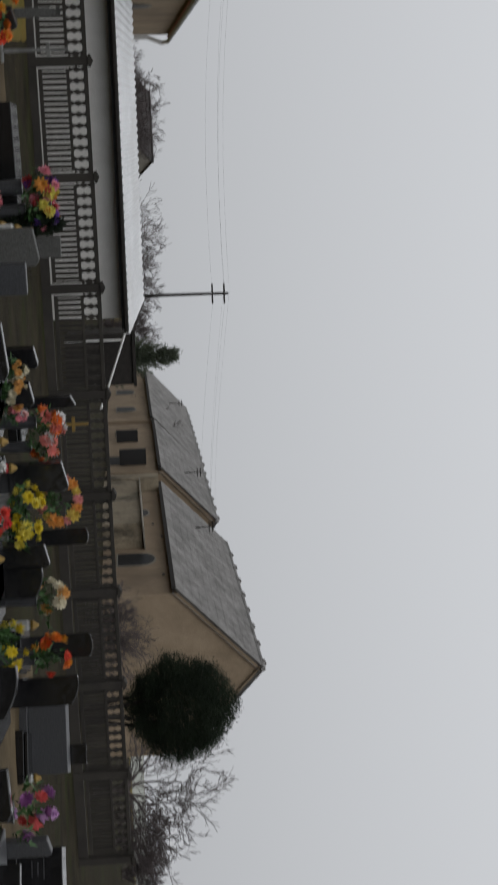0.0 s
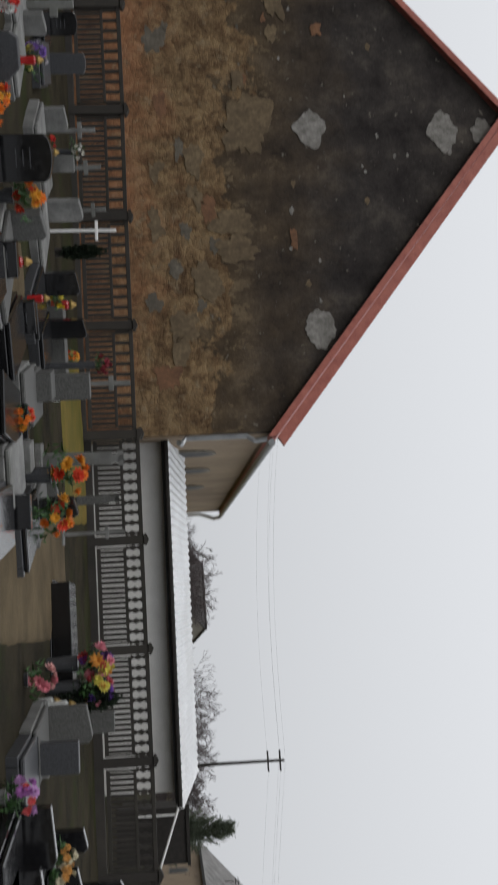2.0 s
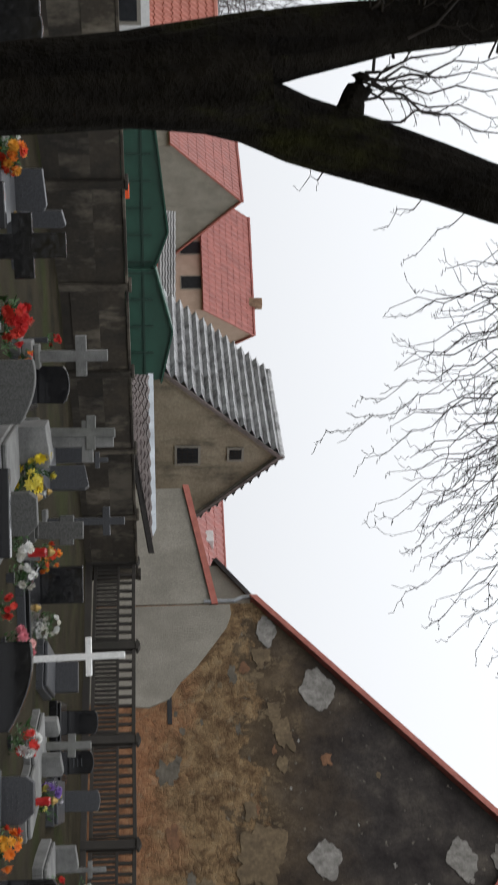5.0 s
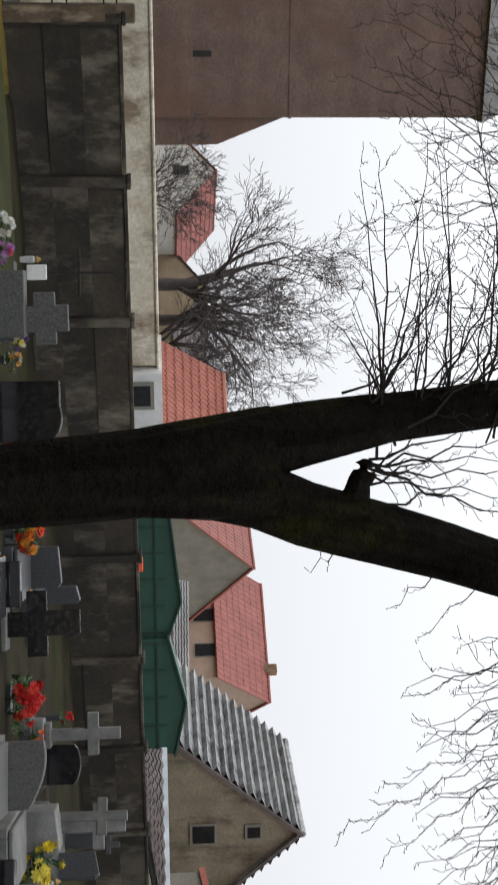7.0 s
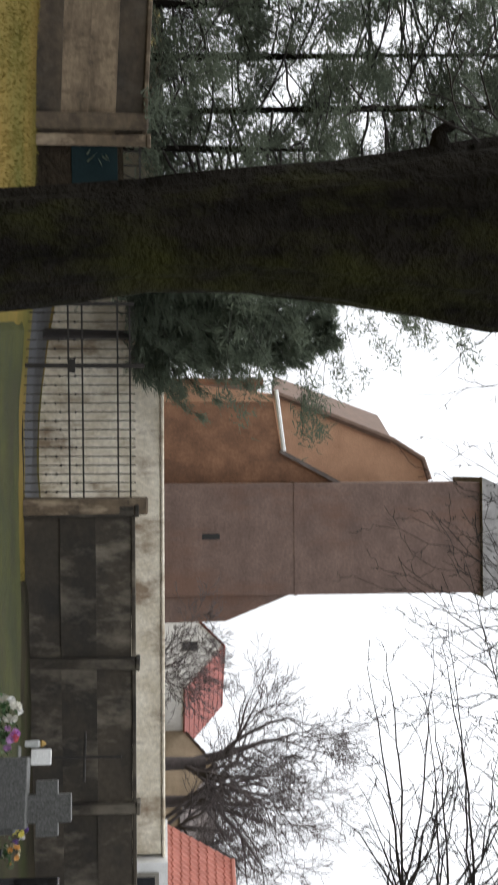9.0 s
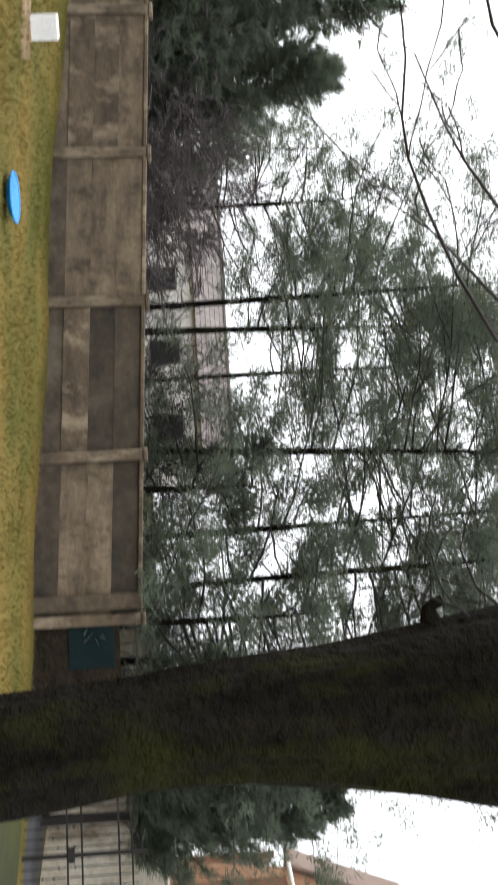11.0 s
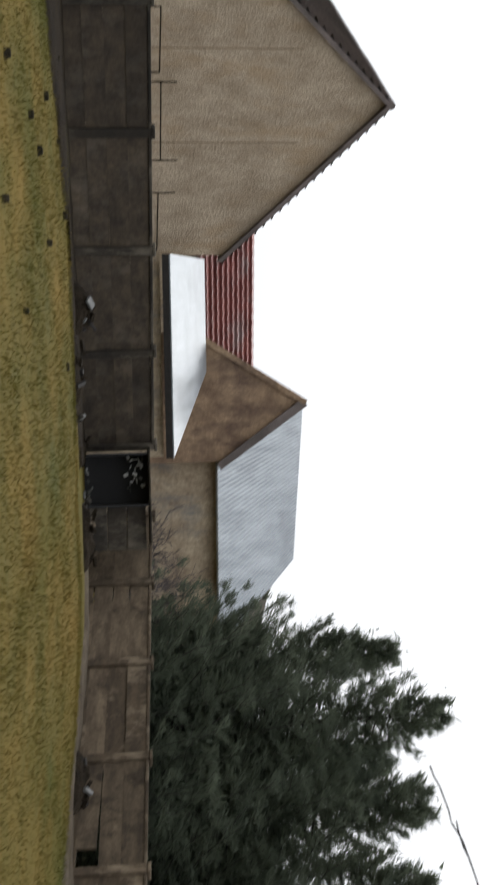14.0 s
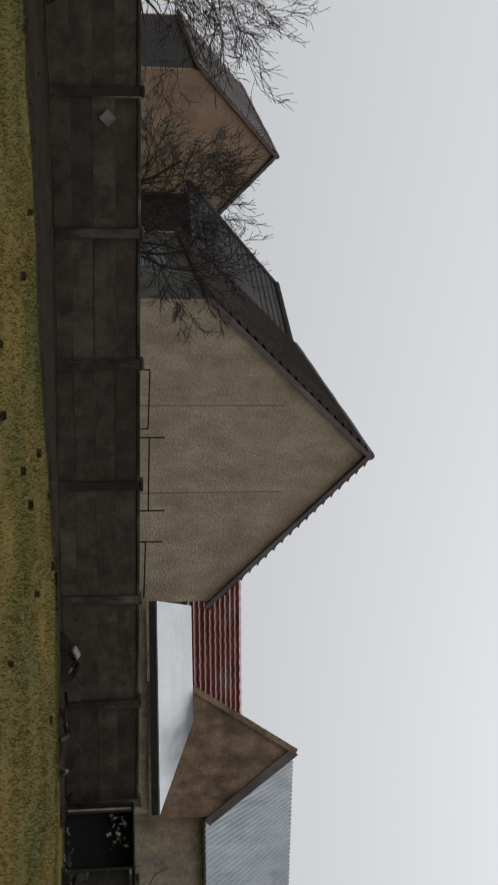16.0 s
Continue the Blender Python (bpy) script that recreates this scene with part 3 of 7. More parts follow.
# brick barn whose gable stands over the fence
def gable_material():
    """Bare brown brickwork low down, dark old render above, with a ragged line between them."""
    m, n, l, b = nodes("old_gable")
    co = coords(n)
    sep = n.new("ShaderNodeSeparateXYZ")
    l.new(co, sep.inputs[0])
    n1 = noise_tex(n, l, co, 0.75, 9, 0.68)
    hi = n.new("ShaderNodeMath")
    hi.operation = "MULTIPLY_ADD"
    hi.inputs[1].default_value, hi.inputs[2].default_value = 4.2, -0.65
    l.new(n1, hi.inputs[0])
    su = n.new("ShaderNodeMath")
    su.operation = "ADD"
    l.new(sep.outputs[2], su.inputs[0])
    l.new(hi.outputs[0], su.inputs[1])
    sl = n.new("ShaderNodeMath")
    sl.operation = "MULTIPLY_ADD"
    sl.inputs[1].default_value = 0.10
    l.new(sep.outputs[0], sl.inputs[0])
    l.new(su.outputs[0], sl.inputs[2])
    rng = n.new("ShaderNodeMapRange")
    rng.inputs[1].default_value, rng.inputs[2].default_value = 4.6, 4.72
    l.new(sl.outputs[0], rng.inputs[0])
    t1 = noise_tex(n, l, co, 2.2, 6, 0.75)
    brown = ramp(n, l, t1, ((0.28, (0.045, 0.028, 0.017)), (0.44, (0.11, 0.070, 0.038)), (0.56, (0.21, 0.145, 0.080)), (0.7, (0.16, 0.125, 0.082))))
    low = n.new("ShaderNodeMapRange")
    low.inputs[1].default_value, low.inputs[2].default_value = 3.4, 2.3
    l.new(sl.outputs[0], low.inputs[0])
    brown = mixed(n, l, low.outputs[0], brown, ramp(n, l, t1, ((0.3, (0.11, 0.052, 0.028)), (0.5, (0.23, 0.115, 0.06)), (0.7, (0.26, 0.15, 0.09)))))
    warp = n.new("ShaderNodeMix")
    warp.data_type = "VECTOR"
    warp.inputs[0].default_value = 0.3
    wob = n.new("ShaderNodeTexNoise")
    wob.inputs["Scale"].default_value = 3.0
    l.new(co, wob.inputs["Vector"])
    l.new(co, warp.inputs[4])
    l.new(wob.outputs["Color"], warp.inputs[5])
    squash = n.new("ShaderNodeMapping")
    squash.inputs["Scale"].default_value = (1.0, 0.25, 1.7)
    l.new(warp.outputs[1], squash.inputs[0])
    stones = n.new("ShaderNodeTexVoronoi")
    stones.feature = "F1"
    stones.inputs["Scale"].default_value = 9.0
    l.new(squash.outputs[0], stones.inputs["Vector"])
    edge = n.new("ShaderNodeTexVoronoi")
    edge.feature = "DISTANCE_TO_EDGE"
    edge.inputs["Scale"].default_value = 9.0
    l.new(squash.outputs[0], edge.inputs["Vector"])
    tone = n.new("ShaderNodeSeparateColor")
    l.new(stones.outputs["Color"], tone.inputs[0])
    brown = mixed(n, l, 0.75, brown, ramp(n, l, tone.outputs[0], ((0.0, (0.74, 0.72, 0.71)), (0.5, (1.0, 0.98, 0.95)), (1.0, (1.24, 1.22, 1.18)))), "MULTIPLY")
    cover = noise_tex(n, l, co, 1.3, 7, 0.7)
    gaps = mixed(n, l, ramp(n, l, cover, ((0.36, (0.7, 0.7, 0.7)), (0.50, (0.0, 0.0, 0.0)))), (1.0, 1.0, 1.0), ramp(n, l, edge.outputs["Distance"], ((0.0, (0.62, 0.60, 0.58)), (0.10, (1.0, 1.0, 1.0)))))
    brown = mixed(n, l, 1.0, brown, gaps, "MULTIPLY")
    pits = noise_tex(n, l, co, 7.5, 4, 0.6)
    brown = mixed(n, l, ramp(n, l, pits, ((0.30, (0.75, 0.75, 0.75)), (0.36, (0, 0, 0)))), brown, (0.028, 0.02, 0.014))
    pale = noise_tex(n, l, co, 2.8, 8, 0.75)
    brown = mixed(n, l, ramp(n, l, pale, ((0.56, (0, 0, 0)), (0.62, (0.65, 0.65, 0.65)))), brown, (0.215, 0.17, 0.11))
    t2 = noise_tex(n, l, co, 1.1, 6, 0.7)
    darkc = ramp(n, l, t2, ((0.34, (0.02, 0.017, 0.017)), (0.52, (0.040, 0.035, 0.033)), (0.68, (0.085, 0.074, 0.064))))
    tint = n.new("ShaderNodeMapRange")
    tint.inputs[1].default_value, tint.inputs[2].default_value = 7.2, 4.4
    l.new(sl.outputs[0], tint.inputs[0])
    darkc = mixed(n, l, tint.outputs[0], darkc, ramp(n, l, t2, ((0.34, (0.036, 0.026, 0.018)), (0.52, (0.082, 0.058, 0.034)), (0.68, (0.13, 0.095, 0.058)))))
    speck = noise_tex(n, l, co, 6.0, 3, 0.6)
    flakes = noise_tex(n, l, co, 2.4, 8, 0.78, (1.0, 1.0, 0.7))
    side = n.new("ShaderNodeMapRange")
    side.inputs[1].default_value, side.inputs[2].default_value, side.inputs[3].default_value, side.inputs[4].default_value = 5.9, 4.6, 0.0, 1.0
    l.new(sl.outputs[0], side.inputs[0])
    chips = n.new("ShaderNodeMath")
    chips.operation = "MULTIPLY"
    l.new(ramp(n, l, flakes, ((0.545, (0, 0, 0)), (0.575, (0.8, 0.8, 0.8)))), chips.inputs[0])
    l.new(side.outputs[0], chips.inputs[1])
    darkc = mixed(n, l, chips.outputs[0], darkc, (0.19, 0.145, 0.09))
    darkc = mixed(n, l, ramp(n, l, speck, ((0.66, (0, 0, 0)), (0.70, (0.7, 0.7, 0.7)))), darkc, (0.17, 0.155, 0.13))
    col = mixed(n, l, rng.outputs[0], brown, darkc)
    fine = noise_tex(n, l, co, 22, 5, 0.75)
    col = mixed(n, l, 0.45, col, ramp(n, l, fine, ((0.3, (0.5, 0.5, 0.5)), (0.7, (1.4, 1.38, 1.35)))), "MULTIPLY")
    l.new(col, b.inputs["Base Color"])
    b.inputs["Roughness"].default_value = 0.95
    b.inputs["Specular IOR Level"].default_value = 0.2
    ht = mixed(n, l, 0.8, ramp(n, l, edge.outputs["Distance"], ((0.0, (0, 0, 0)), (0.12, (1, 1, 1)))), pale)
    ht = mixed(n, l, rng.outputs[0], ht, t1)
    bumped(n, l, b, ht, 0.8, 0.04)
    return m


M["gable"] = gable_material()
GX = -9.46
BARN = gabled("brick_barn", "old barn with a crumbling brown brick gable and red verge tiles", "barn", facing(15.5, 23.2, GX), 5.94, 6.42, 3.86, 3.80, 8.90, 24.0, M["gable"], M["roof_red"], 60, 14, 0.06, 0.03, 0.12, M["verge_red"], side=M["stucco_tan"])


def ragged_plate(bm, cx, cz, w, h, y, thick, seed, k=18, rough=0.35, square=0.0):
    """A thin plaster patch with an uneven outline."""
    rnd = random.Random(seed)
    prof = []
    k = 44
    for i in range(k):
        a = 2 * math.pi * i / k
        c, s = math.cos(a), math.sin(a)
        lim = 1 / (abs(c) ** 1.4 + abs(s) ** 1.4) ** (1 / 1.4) if not square else 1 / (abs(c) ** 3 + abs(s) ** 3) ** (1 / 3)
        wob = noise.noise(Vector((c * 1.3, s * 1.3, seed * 3.1))) + 0.5 * noise.noise(Vector((c * 3.5, s * 3.5, seed * 1.7))) + 0.25 * noise.noise(Vector((c * 9, s * 9, seed)))
        rr = lim * (1 + rough * 1.3 * wob)
        prof.append((cx + w / 2 * c * rr, cz + h / 2 * s * rr))
    return prism(bm, prof, y - thick, y + 0.004)


M["mend"] = surface("pale_mending_plaster", (0.13, 0.122, 0.112), (0.29, 0.28, 0.262), (0.09, 0.082, 0.074), 5, 22, 0.95, 0.5, 0.01)
M["mend_tan"] = surface("tan_plaster", (0.095, 0.068, 0.04), (0.175, 0.13, 0.078), (0.06, 0.044, 0.028), 3.5, 14, 0.95, 0.5, 0.01)
M["mend_rust"] = surface("rust_brick_scar", (0.11, 0.055, 0.03), (0.21, 0.11, 0.06), (0.06, 0.035, 0.022), 4, 18, 0.95, 0.5, 0.01)
M["mend_grey"] = surface("grey_brown_plaster", (0.075, 0.066, 0.052), (0.15, 0.132, 0.104), (0.05, 0.042, 0.032), 4, 18, 0.95, 0.5, 0.01)
for i, (u, z, w, h, mt) in enumerate(((-5.09, 4.78, 0.86, 0.74, "mend"), (-9.24, 4.82, 0.86, 0.72, "mend"), (-9.12, 7.55, 0.84, 0.64, "mend"), (-13.07, 5.0, 0.95, 0.85, "mend"), (-9.14, 8.35, 0.5, 0.5, "mend"), (-14.6, 4.0, 0.9, 0.45, "mend"),
                                     (-9.3, 3.55, 1.1, 0.95, "mend_tan"), (-10.35, 3.35, 0.38, 0.22, "mend_tan"), (-7.35, 3.05, 0.55, 0.75, "mend_tan"), (-6.75, 3.2, 0.5, 0.8, "mend_tan"), (-6.1, 2.55, 0.7, 0.55, "mend_tan"), (-8.6, 2.4, 0.7, 0.35, "mend_tan"), (-13.97, 3.85, 0.42, 0.36, "mend_tan"), (-12.6, 4.0, 0.35, 0.3, "mend_tan"), (-12.0, 4.2, 0.7, 0.35, "mend_tan"), (-11.3, 4.1, 0.4, 0.22, "mend_tan"), (-4.7, 2.0, 0.6, 0.3, "mend_tan"), (-11.4, 5.05, 0.26, 0.24, "mend_rust"), (-6.95, 4.35, 0.5, 0.12, "mend_rust"), (-4.2, 1.7, 0.5, 0.5, "mend_rust"), (-5.2, 2.05, 0.6, 0.5, "mend_tan"))):
    part("plaster_patch", ragged_plate(bm_new(), u - GX, z, w, h, 0, 0.018, 20 + i, 22, 0.26 if mt == "mend" else 0.5, 0.0 if mt == "mend" else 0.7), M[mt], BARN)
scrap_rnd = random.Random(77)
for i in range(46):
    u, z = scrap_rnd.uniform(-14.2, -4.2), scrap_rnd.uniform(1.4, 4.6)
    if z > 4.3 - 0.17 * (u - GX + 4):
        continue
    w = scrap_rnd.choice((0.12, 0.2, 0.3, 0.45)) * scrap_rnd.uniform(0.7, 1.2)
    part("plaster_scrap", ragged_plate(bm_new(), u - GX, z, w, w * scrap_rnd.uniform(0.4, 0.8), 0, 0.010, 120 + i, 22, 0.6, 0.7), M[scrap_rnd.choice(("mend_tan", "mend_tan", "mend_rust", "mend_grey"))], BARN)
for i in range(26):
    u, z = scrap_rnd.uniform(-12.0, -5.0), scrap_rnd.uniform(4.2, 8.0)
    if abs(u - GX) > (8.5 - z) * 1.1:
        continue
    w = scrap_rnd.uniform(0.05, 0.16)
    part("spall", ragged_plate(bm_new(), u - GX, z, w, w * 0.7, 0, 0.008, 190 + i, 22, 0.5), M["mend"], BARN)
# smooth grey render over the lower left of the gable
gl = bm_new()
prism(gl, [(x - GX, z) for x, z in ((-15.36, 0), (-12.9, 0), (-12.75, 1.3), (-12.95, 1.75), (-13.35, 2.0), (-13.7, 2.35), (-14.25, 2.75), (-14.75, 3.1), (-15.1, 3.22), (-15.36, 3.2))], -0.03, 0.004)
part("grey_render", gl, M["stucco_grey"], BARN, "smooth grey render")
vb = bm_new()
prism(vb, [(0.03, 8.96), (6.56, 3.80), (6.74, 3.92), (0.1, 9.13)], -0.19, 0.0)
part("verge_tiles", vb, M["verge_red"], BARN, "row of red verge tiles")
part("slot", box(bm_new(), -13.0 - GX, -12.35 - GX, -0.012, 0.004, 1.70, 1.80), M["dark"], BARN)
for i, (z, u) in enumerate(((4.6, -6.0), (5.9, -7.7), (6.1, -11.0), (4.4, -8.1))):
    part("spall", ragged_plate(bm_new(), u - GX, z, 0.16, 0.12, 0, 0.01, 70 + i), M["mend_tan"], BARN)
# side wall windows, downpipe and gutter
for y in (3.2, 7.0, 12.0):
    window_part(BARN, pose(6.42 + 0.02, y, 1.55, 0, 0, 90), 0.9, 1.1, True)
part("downpipe", tube(bm_new(), [(6.58, -0.02, 3.6), (6.60, 0.0, 3.35), (6.50, 0.02, 3.2), (6.50, 0.02, 2.0), (6.62, -0.05, 1.9), (6.62, -0.3, 1.85)], 0.055), M["zinc"], BARN, "zinc downpipe")
part("gutter", tube(bm_new(), [(6.66, -0.1, 3.68), (6.66, 24.1, 3.68)], 0.075), M["zinc"], BARN, "zinc gutter")
part("downpipe", tube(bm_new(), [(6.66, 24.0, 3.68), (6.70, 24.2, 3.45), (6.5, 24.2, 2.9), (6.5, 24.2, 2.0), (6.5, 24.2, 0)], 0.085), M["whitepaint"], BARN, "white downpipe")
part("downpipe", tube(bm_new(), [(-6.12, -0.02, 3.75), (-6.1, 0, 3.5), (-6.0, -0.02, 3.3), (-6.0, -0.02, 2.6)], 0.05), M["zinc"], BARN, "zinc downpipe")

# long white shed with a sheet roof
M["sheet_pale"] = surface("pale_fibre_sheet", (0.55, 0.56, 0.57), (0.74, 0.75, 0.76), (0.45, 0.45, 0.44), 1.0, 70, 0.5, 0.1, 0.003, amount=0.4)
SHED = thing("white_shed", "long low whitewashed shed with a pale corrugated sheet roof", "shed", facing(14, 24.2))
part("wall", box(bm_new(), -3.95, 3.3, 0, 0.25, -0.2, 1.5), M["white"], SHED)
part("wall", box(bm_new(), -3.95, 3.3, 2.3, 2.55, -0.2, 1.6), M["white"], SHED)
part("wall", box(bm_new(), 3.05, 3.3, 0.253, 2.297, -0.2, 1.5), M["white"], SHED)
# Soffit strip in near-black: the shade under the eave is put into its colour.
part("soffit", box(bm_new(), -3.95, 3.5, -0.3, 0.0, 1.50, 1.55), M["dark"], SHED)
part("gutter", tube(bm_new(), [(-3.98, -0.34, 1.59), (3.55, -0.34, 1.59)], 0.05), M["iron"], SHED, "dark gutter")
part("roof", wavy(bm_new(), (-3.98, -0.36, 1.64), (3.58, -0.36, 1.64), (-3.85, 2.8, 2.02), (3.25, 2.8, 2.02), 44, 1, 0.035, 0.0, 6), M["sheet_pale"], SHED, "pale corrugated sheet roof")

# dark flat outhouse with a rail beside it
OUT = thing("outhouse", "dark flat-roofed outhouse behind the fence", "shed", facing(8, 30))
part("wall", box(bm_new(), 1.3, 2.6, 0, 4, -0.2, 1.72), M["iron"], OUT)
part("roof", box(bm_new(), 1.25, 2.65, -0.05, 4.05, 1.723, 1.80), M["iron"], OUT)
RAIL = thing("handrail", "pale slanting handrail beside the outhouse", "rail", facing(8, 29.6))
part("rail", tube(bm_new(), [(1.3, 0, 1.55), (1.45, 0, 1.5), (2.7, 0, 1.05), (3.2, 0, 0.85)], 0.03), M["whitepaint"], RAIL)
for u, z in ((1.45, 1.5), (2.7, 1.05)):
    part("post", tube(bm_new(), [(u, 0, -0.1), (u, 0, z)], 0.025), M["whitepaint"], RAIL)

# long farm building in three stepped lengths
c13 = Matrix.Rotation(radians(13.1), 4, "Z")
FARM = Matrix.Translation(polar(-7.1, 52)) @ c13
LENGTHS = []
for xr, y0, ln, wl, wr, e, ap, lab in ((3.75, 0, 18.2, 3.75, 3.9, 3.42, 7.0, "long farm building with a tan gable and weathered tile roof"), (2.7, 19.47, 13.7, 3.28, 4.6, 3.5, 6.57, "middle length of the farm building, tan stucco and tiles"), (2.82, 33.5, 21.8, 3.59, 4.2, 3.4, 6.66, "far length of the farm building with a stepped tile roof")):
    LENGTHS.append(gabled("farm_building", lab, "farmhouse", FARM @ Matrix.Translation((xr, y0, 0)), wl, wr, e, e, ap, ln, M["stucco_tan"], M["roof_grey"], int(ln * 2.9), 10, 0.15, 0.02, 0.2))
    x0 = xr - wl
    part("eave_board", box(bm_new(), -wl - 0.30, -wl - 0.2, 0, ln, e - 0.34, e - 0.16), M["iron"], LENGTHS[-1], "dark eave board")
    for k in range(int(ln / 2.2)):
        part("ridge_tile", tube(bm_new(), [(0, 0.4 + k * 2.2, ap + 0.1), (0, 0.75 + k * 2.2, ap + 0.12)], [0.13, 0.11], 8), M["roof_grey"], LENGTHS[-1])
near, middle, last = LENGTHS
window_part(near, pose(-3.77, 4.8, 0.75, 0, 0, -90), 1.7, 1.75, True)
window_part(near, pose(-3.77, 12.6, 1.5, 0, 0, -90), 1.2, 0.9, True)
for y, z in ((2.4, 2.75), (8.2, 2.9), (10.4, 2.5)):
    part("wall_slot", box(bm_new(), -3.775, -3.74, y, y + 0.25, z, z + 0.12), M["dark"], near)
part("annex", box(bm_new(), -5.05, -3.753, 6.6, 14.8, -0.2, 1.95), M["stucco_stain"], near, "grey lean-to annex")
part("annex_roof", slab(bm_new(), [(-5.2, 6.4, 2.02), (-5.2, 15.0, 2.02), (-3.76, 15.0, 2.1), (-3.76, 6.4, 2.1)], 0.06), M["stucco_grey"], near)
part("buttress", box(bm_new(), -4.6, -3.753, 17.0, 18.0, -0.2, 3.1), M["stucco_stain"], near, "stained plaster pier")
window_part(middle, pose(-3.30, 10.6, 0.7, 0, 0, -90), 1.7, 1.3, True)
part("door_leaf", box(bm_new(), -4.3, -3.30, 1.6, 1.75, 0.9, 2.5), M["dark"], middle, "dark open barn door")
part("door_leaf", box(bm_new(), -4.1, -3.30, 8.0, 8.15, 0.7, 2.1), M["dark"], middle, "dark open barn door")
# A near-black plate on the wall; the opening's shade is painted.
part("doorway", box(bm_new(), -3.31, -3.27, 1.9, 4.0, -0.2, 2.2), M["dark"], middle)
window_part(last, pose(-3.61, 4.0, 0.7, 0, 0, -90), 1.8, 1.4, True)
window_part(last, pose(-3.61, 11.0, 0.7, 0, 0, -90), 1.8, 1.4, True)
for f, y, x in ((near, 14.6, -2.2), (middle, 5.0, -1.8), (last, 14.0, -2.0)):
    mast = part("roof_mast", tube(bm_new(), [(x, y, 3.8), (x, y, 6.1)], 0.03, 6), M["iron"], f, "thin iron supply mast on the roof")
    for z in (5.75, 5.95):
        part("crossarm", box(bm_new(), x - 0.3, x + 0.3, y - 0.03, y + 0.03, z, z + 0.05), M["iron"], mast)

# lean-to wall, red roof behind it
LEAN = thing("lean_to", "grey rendered lean-to with a red-tiled slope and verge", "shed", facing(15.5, 23.2))
part("wall", prism(bm_new(), [(-18.87, -0.3), (-15.41, -0.3), (-15.41, 2.78), (-18.87, 2.2)], -0.02, 0.3), M["stucco_grey"], LEAN)
part("verge", prism(bm_new(), [(-18.95, 2.2), (-15.36, 2.78), (-15.36, 2.93), (-18.95, 2.35)], -0.08, 0.32), M["verge_red"], LEAN)
RR = thing("red_roof_shed", "shed behind the lean-to with a ribbed red roof", "shed", facing(15.5, 23.2))
part("wall", box(bm_new(), -26.0, -20.1, 6.5, 6.8, -0.3, 2.4), M["stucco_grey"], RR)
part("roof", wavy(bm_new(), (-26.2, 6.2, 2.3), (-19.94, 6.2, 2.72), (-27.2, 9.05, 3.82), (-21.15, 9.05, 3.75), 22, 4, 0.035, 0.012), M["roof_red"], RR)
part("ridge_cap", tube(bm_new(), [(-27.2, 9.07, 3.82), (-21.1, 9.07, 3.75)], 0.06, 8), M["roof_red"], RR)
part("skylight", box(bm_new(), -23.25, -22.82, 7.55, 8.0, 3.08, 3.36, 0.01), M["whitepaint"], RR, "small roof window")
gabled("dark_barn", "dark tiled roof behind the lean-to", "barn", facing(45.0, 34, -0.9), 2.6, 2.4, 3.36, 3.0, 5.75, 6, M["stucco_grey"], M["roof_dark"], 14, 8, 0.05, 0.03, 0.2, M["roof_dark"])

# small stained outbuilding with grey roof tiles
# Pale tone: sky reflected in wet tiles is partly put into the colour.
M["tile_pale"] = surface("sheen_grey_tiles", (0.20, 0.20, 0.205), (0.46, 0.465, 0.47), (0.07, 0.07, 0.068), 3.0, 9, 0.42, 0.6, 0.02, amount=0.8, blot=0.9)
SG = gabled("stained_outbuilding", "small stained stucco outbuilding with a heavy grey tile roof", "outbuilding", facing(56, 34, -0.12) @ Matrix.Rotation(radians(37), 4, "Z"), 2.75, 2.75, 1.98, 2.0, 5.12, 4.3, M["stucco_stain"], M["tile_pale"], 7, 14, 0.012, 0.17, 0.2, M["roof_old"])
window_part(SG, pose(-0.05, -0.02, 2.15), 0.55, 0.6, bars=True)
window_part(SG, pose(-0.05, -0.02, 3.65), 0.35, 0.35, bars=True)

# low tiled shed behind the corner of the wall
LOW = thing("low_shed", "low shed with a mossy grey tile roof and open eaves", "shed", facing(58, 24.7))
part("wall", box(bm_new(), -0.9, 0.5, 0.25, 1.2, -0.3, 1.0), M["stucco_stain"], LOW)
part("roof", wavy(bm_new(), (-0.95, 0, 1.06), (0.6, 0, 1.06), (-0.95, 1.0, 1.42), (2.85, 1.0, 1.43), 12, 5, 0.05, 0.03), M["roof_old"], LOW)
part("fascia", slab(bm_new(), [(0.5, -0.05, 1.0), (2.9, 0.95, 1.37), (2.9, 1.0, 1.48), (0.5, 0.0, 1.11)], 0.06), M["iron"], LOW)
part("roof", slab(bm_new(), [(-1.0, 1.05, 1.41), (2.6, 1.05, 1.42), (2.4, 1.25, 1.53), (-1.0, 1.25, 1.52)], 0.04), M["sheet"], LOW, "pale sheet roof")

